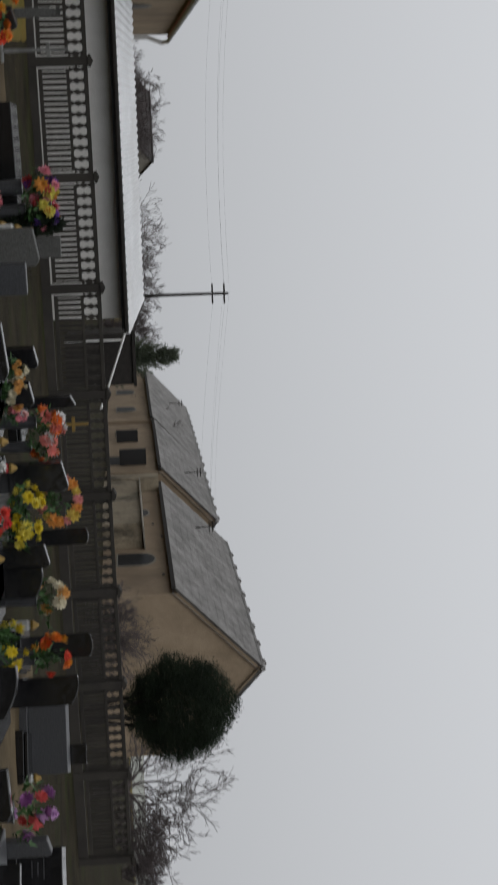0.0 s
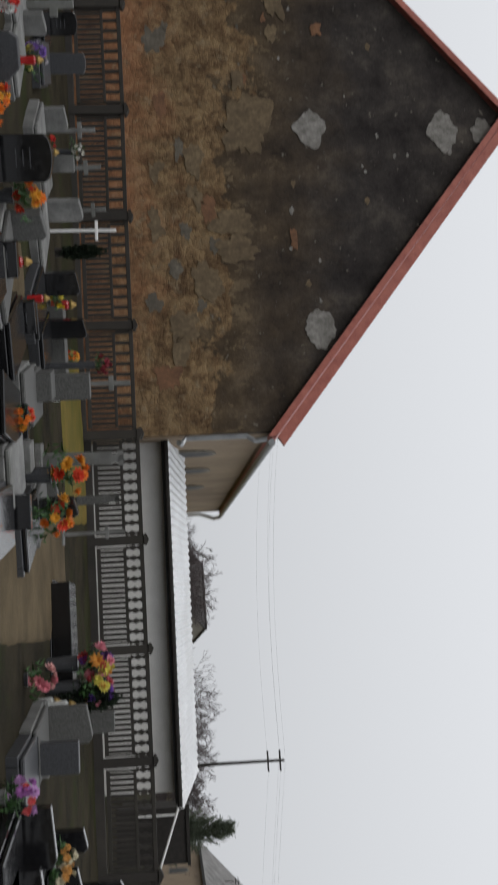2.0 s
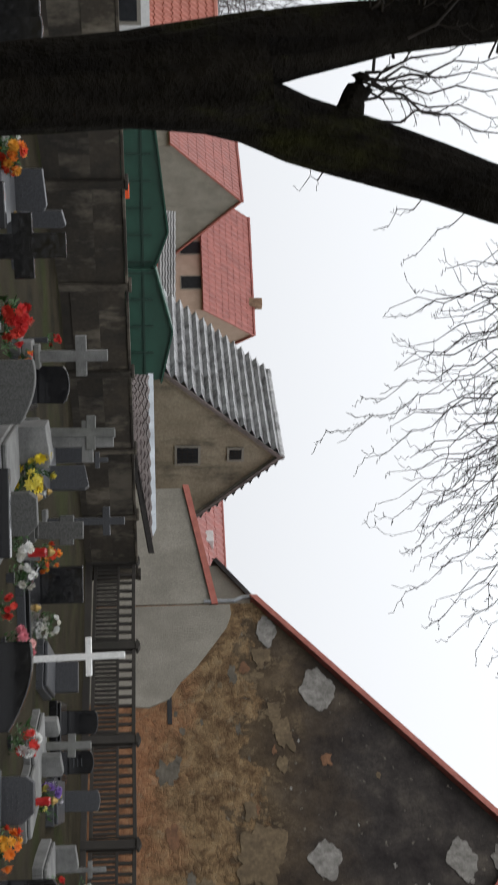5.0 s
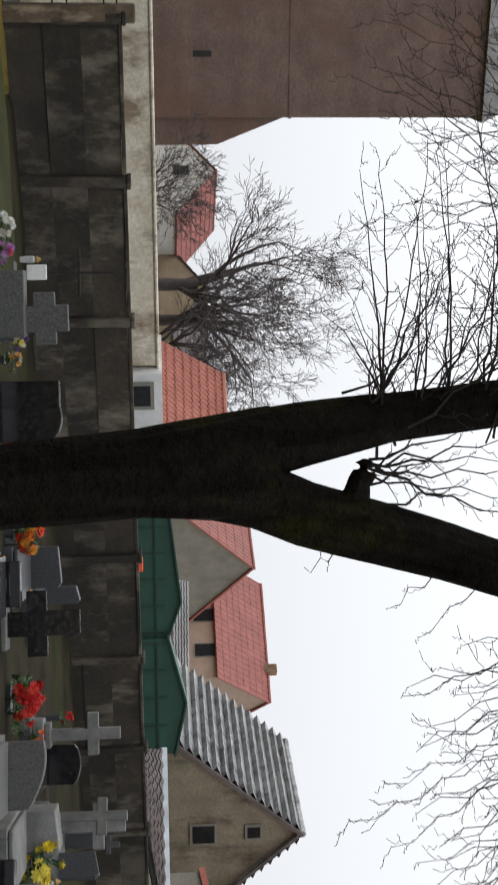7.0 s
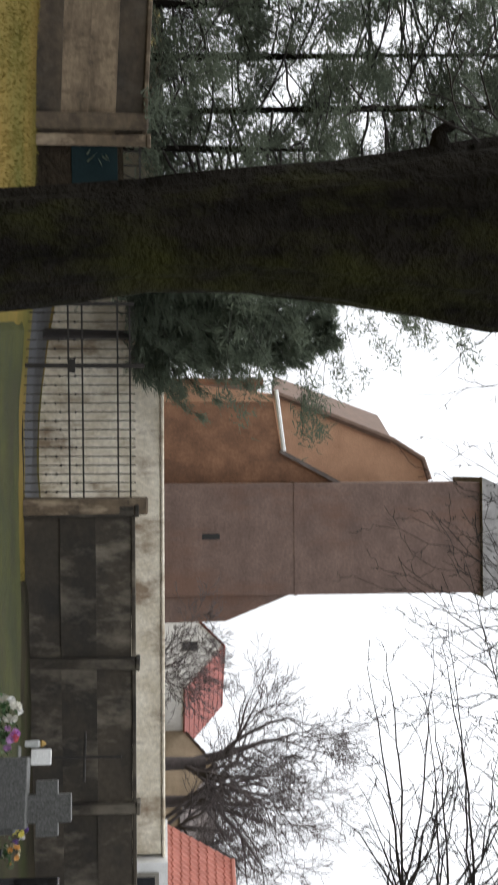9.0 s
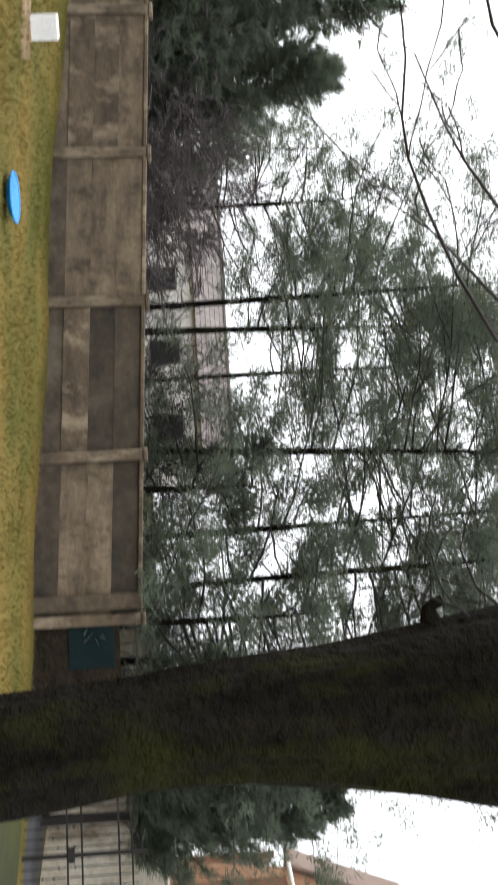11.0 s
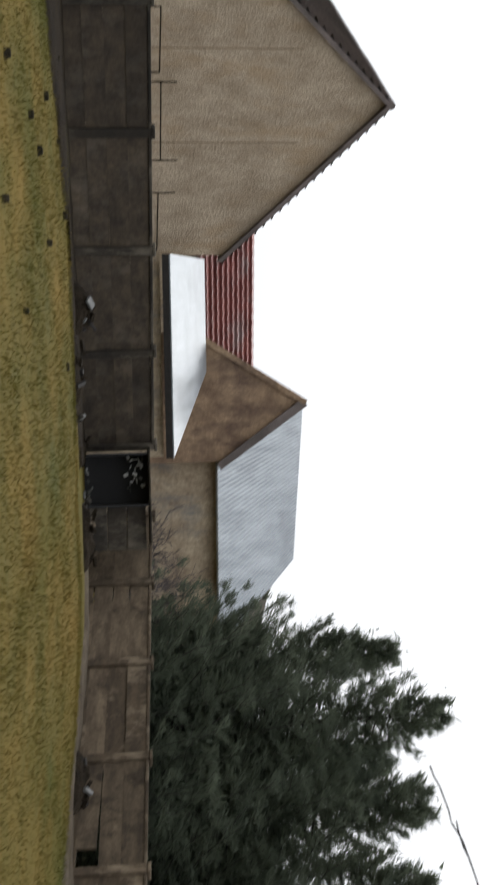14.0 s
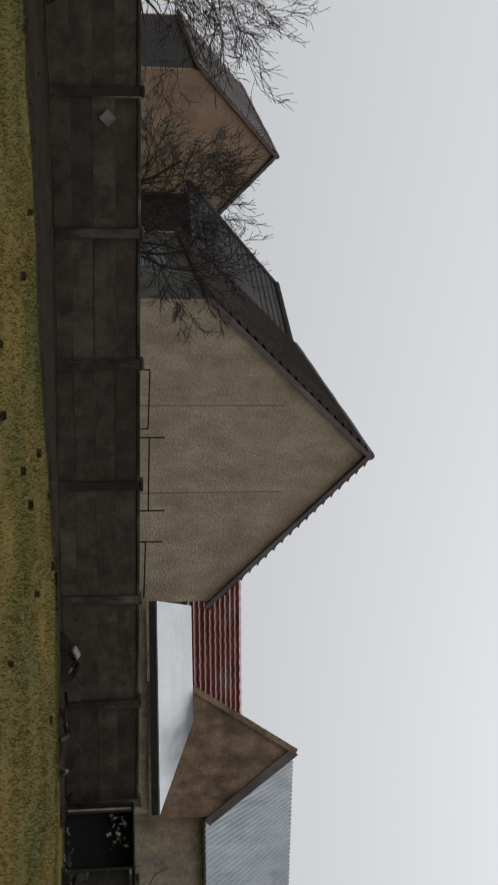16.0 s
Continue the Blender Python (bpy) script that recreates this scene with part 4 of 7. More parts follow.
# green steel garages
for i, (u0, u1, zl, zr, za, y) in enumerate(((-2.6, 1.38, 1.58, 1.58, 1.91, 0.3), (1.37, 3.98, 1.6, 1.72, 1.98, 0.0))):
    um = 0.54 if i == 0 else 2.84
    g = thing("steel_garage", "green ribbed steel garage with a low gable", "garage", facing(68, 28, um, -0.3), "green garages")
    dz = 0.3
    part("body", prism(bm_new(), [(u0 - um, 0), (u1 - um, 0), (u1 - um, zr + dz), (0, za + dz), (u0 - um, zl + dz)], y, y + 5), M["green"], g)
    rib = mesh_of("rib", box(bm_new(), -0.022, 0.022, -0.05, 0.0, 0.0, 1.84), M["green_dark"])
    part("rail", box(bm_new(), u0 - um + 0.05, u1 - um - 0.05, y - 0.045, y, 1.60, 1.65), M["green_dark"], g)
    k = u0 - um + 0.1
    while k < u1 - um - 0.05:
        part("rib", rib, None, g, m=pose(k, y, 0))
        k += 0.62
    part("roof", slab(bm_new(), [(u0 - um - 0.08, y - 0.1, zl + dz), (u0 - um - 0.08, y + 5, zl + dz), (0, y + 5, za + dz + 0.03), (0, y - 0.1, za + dz + 0.03)], 0.04), M["green"], g)
    part("roof", slab(bm_new(), [(u1 - um + 0.08, y - 0.1, zr + dz), (u1 - um + 0.08, y + 5, zr + dz), (0, y + 5, za + dz + 0.03), (0, y - 0.1, za + dz + 0.03)], 0.04), M["green"], g)

# low tiled shed behind the garages, with a dark red eave board
TS = thing("tiled_shed", "low shed with mossy grey tiles and dark red eave board", "shed", facing(66, 40))
part("wall", box(bm_new(), -1.2, 5.0, 0.3, 0.6, -0.3, 1.75), M["stucco_grey"], TS)
part("roof", wavy(bm_new(), (-1.4, 0, 1.78), (5.2, 0, 1.68), (-1.4, 2.2, 2.38), (5.2, 2.2, 2.28), 22, 6, 0.02, 0.04), M["roof_grey"], TS)
part("eave_board", box(bm_new(), -1.4, 5.2, -0.08, -0.03, 1.60, 1.72), M["verge_red"], TS, "dark red eave board")
# red-roofed houses
H1 = gabled("house", "grey stucco house with a bright red tile roof", "house", facing(68, 75, -0.6) @ Matrix.Rotation(radians(38), 4, "Z"), 4.0, 4.0, 3.0, 3.2, 7.15, 9, M["stucco_grey"], M["roof_red"], 22, 8, 0.05, 0.02, 0.3, M["verge_red"])
H2 = gabled("house", "beige house with a red tile roof and chimney", "house", facing(66, 80, 6.0) @ Matrix.Rotation(radians(60), 4, "Z") @ Matrix.Translation((0, 0.6, 0)), 3.6, 3.6, 5.05, 5.05, 8.35, 9, M["house_beige"], M["roof_red"], 22, 8, 0.05, 0.02, 0.3, M["verge_red"])
for y in (2.0, 4.6, 7.0):
    window_part(H2, pose(-3.62, y, 3.4, 0, 0, -90), 0.9, 1.3)
part("chimney", box(bm_new(), -0.3, 0.3, 2.0, 2.6, 7.9, 9.0, 0.02), M["brick_brown"], H2, "brown chimney")
H3 = gabled("house", "small white house with an orange tile roof", "house", facing(80, 40, 6.2) @ Matrix.Rotation(radians(60), 4, "Z") @ Matrix.Translation((0, 2.0, 0)), 2.4, 2.4, 1.6, 1.6, 3.75, 3.2, M["white"], M["roof_orange"], 18, 8, 0.08, 0.04, 0.2)
H4 = gabled("house", "white gabled house with a red roof, far off", "house", facing(89, 120, 3.0) @ Matrix.Rotation(radians(-40), 4, "Z"), 5.0, 5.0, 3.6, 3.6, 7.4, 10, M["white"], M["roof_red"], 20, 8, 0.1, 0.05, 0.3)
window_part(H4, pose(0, -0.02, 3.2), 1.1, 1.5)
H5 = gabled("house", "brown gabled house far off among trees", "house", facing(83, 120, 2.0) @ Matrix.Rotation(radians(-40), 4, "Z"), 5.0, 5.0, 3.0, 3.0, 6.4, 12, M["stucco_tan"], M["roof_old"], 20, 8, 0.1, 0.05, 0.3)
H6 = gabled("house", "white house behind the pine trees", "house", facing(124, 60, 3.5) @ Matrix.Rotation(radians(72), 4, "Z") @ Matrix.Translation((0, -2.5, 0)), 3.0, 3.0, 4.1, 4.1, 5.6, 16.5, M["white"], M["roof_old"], 40, 6, 0.02, 0.02, 0.3)
for y in (1.6, 5.4, 9.2, 13.0):
    window_part(H6, pose(-3.02, y, 1.7, 0, 0, -90), 1.2, 1.4)

# white yard wall behind the slab wall
YARD = thing("yard_wall", "long whitewashed yard wall with a flaking grimy top", "wall", facing(97, 22), kind="structure")
M["flake"] = surface("flaking_whitewash", (0.52, 0.45, 0.33), (0.80, 0.74, 0.62), (0.19, 0.13, 0.08), 1.8, 14, 0.95, 0.6, 0.02, amount=0.9, blot=0.7)
part("wall", box(bm_new(), -7.5, 7.45, 0, 0.35, -1.2, 1.46, 0.02), M["flake"], YARD)
part("coping", box(bm_new(), -7.55, 7.5, -0.04, 0.4, 1.463, 1.53, 0.02), M["flake"], YARD)
WH = thing("white_annex", "small white annex with a shuttered window", "annex", facing(97, 21.7))
part("wall", box(bm_new(), 7.5, 9.3, 0, 2.5, -0.8, 1.57), M["whitepaint"], WH)
window_part(WH, pose(7.95, -0.02, 0.98), 0.42, 0.36)

M["roof_brown"] = surface("brown_tiles", (0.13, 0.085, 0.065), (0.23, 0.155, 0.12), None, 1.5, 20, 0.8, 0.4, 0.02)
M["brick_rust"] = surface("rust_brick", (0.12, 0.06, 0.035), (0.26, 0.14, 0.085), (0.09, 0.05, 0.035), 0.8, 8, 0.9, 0.5, 0.02, blot=0.8)
# brick church: tower, nave and annex
CH = thing("church", "brick church with a tall square tower and steep nave", "church", facing(96, 60))
part("tower", box(bm_new(), 0.66, 6.36, 0, 5.7, -0.5, 17.8, 0.05), M["brick_red"], CH)
part("buttress", prism(bm_new(), [(6.363, -0.5), (7.75, -0.5), (7.68, 4.6), (6.363, 7.9)], 0.3, 1.6), M["brick_red"], CH)
part("string_course", box(bm_new(), 0.62, 6.40, -0.03, 5.73, 8.1, 8.25), M["brick_red"], CH)
sp = bm_new()
base = [sp.verts.new(q) for q in ((0.4, -0.3, 17.803), (6.6, -0.3, 17.803), (6.6, 6.0, 17.803), (0.4, 6.0, 17.803))]
mid = [sp.verts.new(q) for q in ((1.3, 0.6, 20.0), (5.7, 0.6, 20.0), (5.7, 5.1, 20.0), (1.3, 5.1, 20.0))]
tip = sp.verts.new((3.5, 2.85, 29.0))
sp.faces.new(base[::-1])
for i in range(4):
    sp.faces.new((base[i], base[(i + 1) % 4], mid[(i + 1) % 4], mid[i]))
    sp.faces.new((mid[i], mid[(i + 1) % 4], tip))
part("spire", sp, M["roof_grey"], CH, "grey slate spire")
part("slit_window", box(bm_new(), 3.2, 3.5, -0.03, 0.01, 3.4, 4.3), M["dark"], CH)
part("annex", prism(bm_new(), [(-3.6, -0.5), (0.655, -0.5), (0.655, 10.6), (-1.0, 7.6), (-3.6, 7.2)], 1.5, 5.0), M["brick_rust"], CH, "rust-red brick annex")
part("gutter", tube(bm_new(), [(-4.2, 1.4, 7.35), (-1.0, 1.4, 7.75)], 0.12), M["whitepaint"], CH, "white gutter")
part("annex_roof", slab(bm_new(), [(-1.1, 1.3, 7.6), (0.66, 1.3, 10.8), (0.66, 5.2, 10.8), (-1.1, 5.2, 7.6)], 0.2), M["roof_old"], CH)
NAVE = thing("church_nave", "steep church nave with an orange brick gable and brown roof", "church", facing(96, 67))
GABLE = [(-4.35, 7.9), (-1.73, 14.45), (-0.61, 16.22), (0.58, 16.6)]
part("gable_wall", prism(bm_new(), [(-5.3, -0.5), (6.4, -0.5), (6.4, 13.0), (3.2, 18.5)] + GABLE[::-1], 0, 0.5), M["brick_orange"], NAVE)
part("side_wall", box(bm_new(), -5.3, -4.9, 0.503, 18, -0.5, 7.2), M["brick_rust"], NAVE)
part("roof", slab(bm_new(), [(-4.5, -0.3, 7.7), (-1.73, -0.3, 14.5), (-3.57, 9.0, 15.35), (-6.1, 9.0, 8.6)], 0.25), M["roof_brown"], NAVE, "brown tile slope")
part("verge", tube(bm_new(), [(x, -0.3, z + 0.05) for x, z in GABLE], 0.16, 6), M["roof_brown"], NAVE)
part("roof", slab(bm_new(), [(3.2, -0.25, 18.6), (6.5, -0.25, 12.9), (6.5, 17, 12.9), (3.2, 17, 18.6)], 0.22), M["roof_brown"], NAVE, "brown tile slope")

# barns beyond the meadow
M["door_blue"] = surface("faded_blue_boards", (0.10, 0.13, 0.15), (0.19, 0.23, 0.25), (0.07, 0.075, 0.07), 3, 30, 0.8, 0.3, 0.005, stretch=(4, 4, 0.5))
M["stucco_cream"] = surface("cream_stucco", (0.32, 0.25, 0.175), (0.55, 0.455, 0.345), (0.38, 0.275, 0.17), 1.5, 14, 0.95, 1.0, 0.06, amount=0.7, blot=0.6, stretch=(1, 1, 0.6))
BIG = gabled("stone_barn", "tall barn with a pale rough stucco gable and tile verges", "barn", facing(180, 29, -0.47, 0) @ Matrix.Rotation(radians(20), 4, "Z"), 3.82, 3.95, 4.40, 4.5, 8.38, 11.4, M["stucco_cream"], M["roof_old"], 24, 20, 0.015, 0.12, 0.12, M["roof_old"], 0.2, side=M["wall_dark_grey"])
part("joint_line", box(bm_new(), -1.3, -1.265, -0.008, 0.003, 1.0, 6.2), M["stucco_tan"], BIG)
part("joint_line", box(bm_new(), 0.95, 0.985, -0.008, 0.003, 1.0, 6.2), M["stucco_tan"], BIG)
part("side_door", box(bm_new(), -3.87, -3.815, 4.6, 7.6, 0.4, 3.55, 0.01), M["door_blue"], BIG, "faded blue-grey boarded door")
# dark barn behind: its front slope, verge and wall
DR = thing("dark_barn", "dark weathered barn roof behind the tall barn", "barn")
ra, rb, ea, eb = sight(189.26, 8.71, 48), sight(184.5, 9.9, 42), sight(194.0, 4.5, 43), sight(188.2, 4.9, 36)
part("roof", wavy(bm_new(), ea, eb, ra, rb, 14, 14, 0.015, 0.03), M["roof_dark"], DR)
back = (ra - ea) * 0.9
part("roof", wavy(bm_new(), rb + Vector((back.x, back.y, -back.z)), ra + Vector((back.x, back.y, -back.z)), rb, ra, 22, 14, 0.07, 0.05), M["roof_dark"], DR)
part("ridge_cap", tube(bm_new(), [ra.lerp(rb, k / 8) + Vector((0, 0, 0.05)) for k in range(9)], 0.14, 8), M["roof_dark"], DR)
part("verge", tube(bm_new(), [ea.lerp(ra, k / 8) for k in range(9)], 0.12, 6), M["iron"], DR)
along_eave = (eb - ea).normalized() * 0.4
part("wall", slab(bm_new(), [ea.lerp(ra, 0.06) + along_eave, eb.lerp(rb, 0.06), Vector((eb.x, eb.y, 0.2)), Vector((ea.x, ea.y, 0.2)) + along_eave], 0.3), M["iron"], DR)
M["brick_tan"] = surface("tan_brick", (0.23, 0.15, 0.092), (0.44, 0.32, 0.225), (0.34, 0.185, 0.105), 1.1, 14, 0.95, 0.9, 0.04, amount=0.75, blot=0.6)
OG = gabled("brick_gable_barn", "tan and orange brick barn gable with tile verges", "barn", facing(195.35, 45, 0) @ Matrix.Rotation(radians(15), 4, "Z"), 3.0, 3.4, 5.55, 5.3, 8.38, 12.2, M["brick_tan"], M["roof_old"], 26, 14, 0.07, 0.05, 0.2, M["roof_old"], 0.2, side=M["iron"])
MB = thing("metal_roof_barn", "old barn with patchy stucco wall and pale metal roof", "barn", facing(163, 30))
part("wall", box(bm_new(), -0.85, 6.5, 0, 0.35, 0.2, 4.2), M["stucco_patchy"], MB)
part("roof", wavy(bm_new(), (-0.78, -0.35, 4.16), (4.2, -0.35, 4.05), (-1.95, 3.1, 6.92), (2.25, 3.1, 6.52), 40, 1, 0.03, 0, 4), M["sheet"], MB, "pale sheet metal roof")
part("verge", slab(bm_new(), [(4.2, -0.4, 3.95), (2.25, 3.1, 6.15), (2.4, 3.1, 6.35), (4.35, -0.4, 4.1)], 0.08), M["roof_old"], MB)
part("gable_wall", prism(bm_new(), [(2.3, 3.9), (6.0, 3.9), (5.2, 5.2), (2.5, 6.0)], 3.2, 3.4), M["stucco_grey"], MB)
BR = thing("brick_gable", "bare brown brick gable between two roofs", "gable", facing(172, 29))
part("wall", prism(bm_new(), [(0.9, 0.2), (4.1, 0.2), (4.1, 4.25), (2.66, 6.25), (1.2, 3.9), (0.9, 3.4)], 0, 0.35), M["brick_brown"], BR)
part("verge", prism(bm_new(), [(2.6, 6.22), (4.15, 4.1), (4.3, 4.2), (2.75, 6.38)], -0.1, 0.4), M["roof_old"], BR)
part("verge", prism(bm_new(), [(1.1, 3.75), (2.74, 6.3), (2.62, 6.38), (1.0, 3.85)], -0.1, 0.4), M["brick_brown"], BR)
FL = thing("lean_shed", "low wall with a pale sheet-metal lean-to roof", "shed", facing(172, 25))
part("wall", box(bm_new(), -0.9, 3.4, 0, 0.3, 0.2, 2.62), M["stucco_patchy"], FL)
part("roof", slab(bm_new(), [(-0.85, -0.25, 2.83), (3.4, -0.25, 2.83), (1.85, 3.6, 3.85), (-0.85, 3.6, 3.85)], 0.06), M["sheet"], FL, "pale painted sheet roof")
part("fascia", box(bm_new(), -0.85, 3.4, -0.32, -0.26, 2.66, 2.80), M["iron"], FL)
RW = thing("wine_roof_barn", "barn with a wine-red old tile roof", "barn", facing(172, 34))
part("wall", box(bm_new(), -2.2, 3.0, 0.2, 0.5, 0.2, 4.1), M["stucco_patchy"], RW)
part("roof", wavy(bm_new(), (-2.2, 0, 4.1), (2.6, 0, 4.1), (-2.3, 2.5, 6.05), (2.6, 2.5, 5.95), 14, 11, 0.018, 0.10), M["roof_wine"], RW)

# ---- trees ----
def grow(out, p, d, length, r, depth, rnd, droop=0.0, spread=0.6, seg=5, wob=0.22, kids=3, shrink=(0.5, 0.76)):
    """One bough and its twigs, as lists of points with radii."""
    pts, rs = [p.copy()], [r]
    d = d.normalized()
    for i in range(seg):
        d = (d + Vector((rnd.uniform(-wob, wob), rnd.uniform(-wob, wob), rnd.uniform(-wob, wob) - droop))).normalized()
        p = p + d * (length / seg)
        pts.append(p.copy())
        rs.append(max(r * (1 - 0.62 * (i + 1) / seg), 0.003))
    out.append((pts, rs))
    if depth <= 0:
        return
    for k in range(kids):
        i = rnd.randint(1, seg) if k else seg
        base = pts[i]
        ax = (pts[i] - pts[i - 1]).normalized()
        side = ax.cross(Vector((rnd.uniform(-1, 1), rnd.uniform(-1, 1), rnd.uniform(-1, 1)))).normalized()
        nd = (ax + side * rnd.uniform(spread * 0.5, spread * 1.3)).normalized()
        grow(out, base, nd, length * rnd.uniform(*shrink), rs[i] * 0.72, depth - 1, rnd, droop, spread, max(seg - 1, 3), wob, kids, shrink)


def limbs_mesh(name, boughs, material, thin=0.0):
    verts, faces = [], []
    for pts, rs in boughs:
        sides = 8 if rs[0] > 0.12 else 5 if rs[0] > 0.03 else 3
        start = len(verts)
        for i, q in enumerate(pts):
            d = (pts[min(i + 1, len(pts) - 1)] - pts[max(i - 1, 0)]).normalized()
            s = d.cross(Vector((0.3, 0.8, 0.5))).normalized()
            u = s.cross(d)
            for k in range(sides):
                a = 2 * math.pi * k / sides
                verts.append(tuple(q + (s * math.cos(a) + u * math.sin(a)) * max(rs[i], thin)))
        for i in range(len(pts) - 1):
            for k in range(sides):
                a, b = start + i * sides + k, start + i * sides + (k + 1) % sides
                faces.append((a, b, b + sides, a + sides))
    me = raw_mesh(name, verts, faces, material)
    for p in me.polygons:
        p.use_smooth = True
    return me


def bare_tree(label, m, height, spread, seed, r=0.18, depth=4, stems=1, thin=0.012, trunk=0.3, kids=4, up=0.9, wood="twig_hazed"):
    rnd = random.Random(seed)
    t = thing("bare_tree", label, "tree", m)
    trunkl, crown = [], []
    for s in range(stems):
        d = Vector((rnd.uniform(-0.25, 0.25) * (stems > 1) * 2, rnd.uniform(-0.2, 0.2), 1)).normalized()
        pts = [Vector((0.1 * s, 0, -0.3)) + d * (height * trunk * i / 4) for i in range(5)]
        trunkl.append((pts, [r * (1.25 - 0.1 * i) for i in range(5)]))
        top = pts[-1]
        for k in range(kids + 2):
            a = 2 * math.pi * k / (kids + 2) + rnd.uniform(-0.4, 0.4)
            dd = Vector((math.cos(a) * spread, math.sin(a) * spread, up + rnd.uniform(-0.2, 0.5)))
            grow(crown, pts[rnd.randint(3, 4)], dd, height * 0.4, r * 0.42, depth - 1, rnd, -0.02, 0.8, 5, 0.2, kids, (0.45, 0.72))
    part("trunk", limbs_mesh("trunk", trunkl, M[wood]), None, t)
    part("crown", limbs_mesh("crown", crown, M[wood], thin), None, t)
    return t


def bark_trunk(rings, seed, sides=26, ridge=0.12):
    """A trunk or limb through (centre, radius) rings with furrowed bark."""
    verts, faces = [], []
    fine = []
    for (c0, r0), (c1, r1) in zip(rings, rings[1:]):
        n = max(int((c1 - c0).length / 0.06), 2)
        for i in range(n):
            k = i / n
            fine.append((c0.lerp(c1, k), r0 + (r1 - r0) * k))
    fine.append(rings[-1])
    for i, (c, r) in enumerate(fine):
        d = (fine[min(i + 1, len(fine) - 1)][0] - fine[max(i - 1, 0)][0]).normalized()
        s = d.cross(Vector((0.2, 0.95, 0.1))).normalized()
        u = s.cross(d)
        for k in range(sides * 2):
            a = math.pi * k / sides
            q = c + (s * math.cos(a) + u * math.sin(a)) * r
            f = noise.noise(Vector((math.cos(a) * 5.5, math.sin(a) * 5.5, c.z * 0.7 + seed))) + 0.55 * noise.noise(Vector((math.cos(a) * 11, math.sin(a) * 11, c.z * 2.2 + seed)))
            low = 0.6 * noise.noise(Vector((math.cos(a) * 1.2, math.sin(a) * 1.2, c.z * 1.5 + seed)))
            verts.append(tuple(q + (q - c).normalized() * r * (ridge * f + 0.09 * low)))
    w = sides * 2
    for i in range(len(fine) - 1):
        for k in range(w):
            faces.append((i * w + k, i * w + (k + 1) % w, (i + 1) * w + (k + 1) % w, (i + 1) * w + k))
    me = raw_mesh("trunk", verts, faces, M["bark"])
    for p in me.polygons:
        p.use_smooth = True
    return me


# forked lime tree among the graves
T1R = 4.5
T1 = thing("old_tree", "old bare tree with a dark forked trunk and mossy bark", "tree")
part("trunk", bark_trunk([(sight(72.7, -19.5, T1R), 0.24), (sight(72.6, -14, T1R), 0.175), (sight(72.6, -7.9, T1R), 0.15), (sight(73.1, -1, T1R), 0.158), (sight(73.4, 3.2, T1R), 0.195), (sight(73.6, 5.2, T1R), 0.205)], 3), None, T1)
part("limb", bark_trunk([(sight(74.0, 2.5, T1R), 0.14), (sight(74.85, 6.5, T1R), 0.118), (sight(75.55, 10.5, T1R), 0.092), (sight(76.2, 16, T1R), 0.085), (sight(76.5, 24, T1R), 0.09), (sight(78, 38, T1R), 0.07)], 8), None, T1)
part("limb", bark_trunk([(sight(72.7, 2.4, T1R), 0.13), (sight(72.0, 4.6, T1R), 0.118), (sight(71.15, 6.6, T1R), 0.116), (sight(70.2, 9.9, T1R), 0.112), (sight(69.2, 13, T1R), 0.107), (sight(68.2, 15.7, T1R), 0.102), (sight(66, 23, T1R), 0.085), (sight(61, 36, T1R), 0.055)], 12), None, T1)
part("stub", bark_trunk([(sight(71.0, 8.4, T1R), 0.066), (sight(72.0, 9.0, T1R), 0.050), (sight(72.6, 9.1, T1R), 0.040), (sight(73.0, 9.4, T1R), 0.044), (sight(73.35, 9.3, T1R), 0.030), (sight(73.5, 9.6, T1R), 0.010)], 5, 12, 0.3), None, T1, "broken branch stub")


def twig(out, rnd, a, b, r, bow, depth=2, share=0.34, step=0.085, tip=0.0014):
    """A slender branch from a to b, bowed by a vector, with zigzag growth and alternate side twigs."""
    length = (b - a).length
    n = max(int(length / step), 4)
    pts, rs = [], []
    for i in range(n + 1):
        v = i / n
        q = a.lerp(b, v) + bow * (4 * v * (1 - v)) * length
        zig = step * 0.11 * (1 if i % 2 else -1)
        q = q + Vector((rnd.uniform(-1, 1), rnd.uniform(-1, 1), rnd.uniform(-1, 1))) * step * 0.10 + Vector((zig, zig, 0))
        pts.append(q)
        rs.append(max(r * (1 - 0.8 * v), tip))
    out.append((pts, rs))
    if depth <= 0:
        return
    sgn = rnd.choice((-1, 1))
    for i in range(1, n + 1):
        if rnd.random() < 0.12:
            continue
        ax = (pts[i] - pts[i - 1]).normalized()
        out_dir = pts[i].normalized()
        side = ax.cross(out_dir).normalized() * sgn + out_dir * rnd.uniform(-0.7, 0.7)
        sgn = -sgn
        v = i / n
        ln = length * share * (1 - 0.72 * v) * rnd.uniform(0.45, 1.15)
        if ln < 0.02:
            continue
        d = (ax * rnd.uniform(0.8, 1.3) + side * rnd.uniform(0.55, 1.0) + Vector((0, 0, rnd.uniform(-0.25, 0.15)))).normalized()
        twig(out, rnd, pts[i], pts[i] + d * ln, max(rs[i] * 0.55, tip), ax * 0.08 + Vector((0, 0, 0.05)), depth - 1, 0.36, 0.045 if depth > 1 else 0.035, tip)


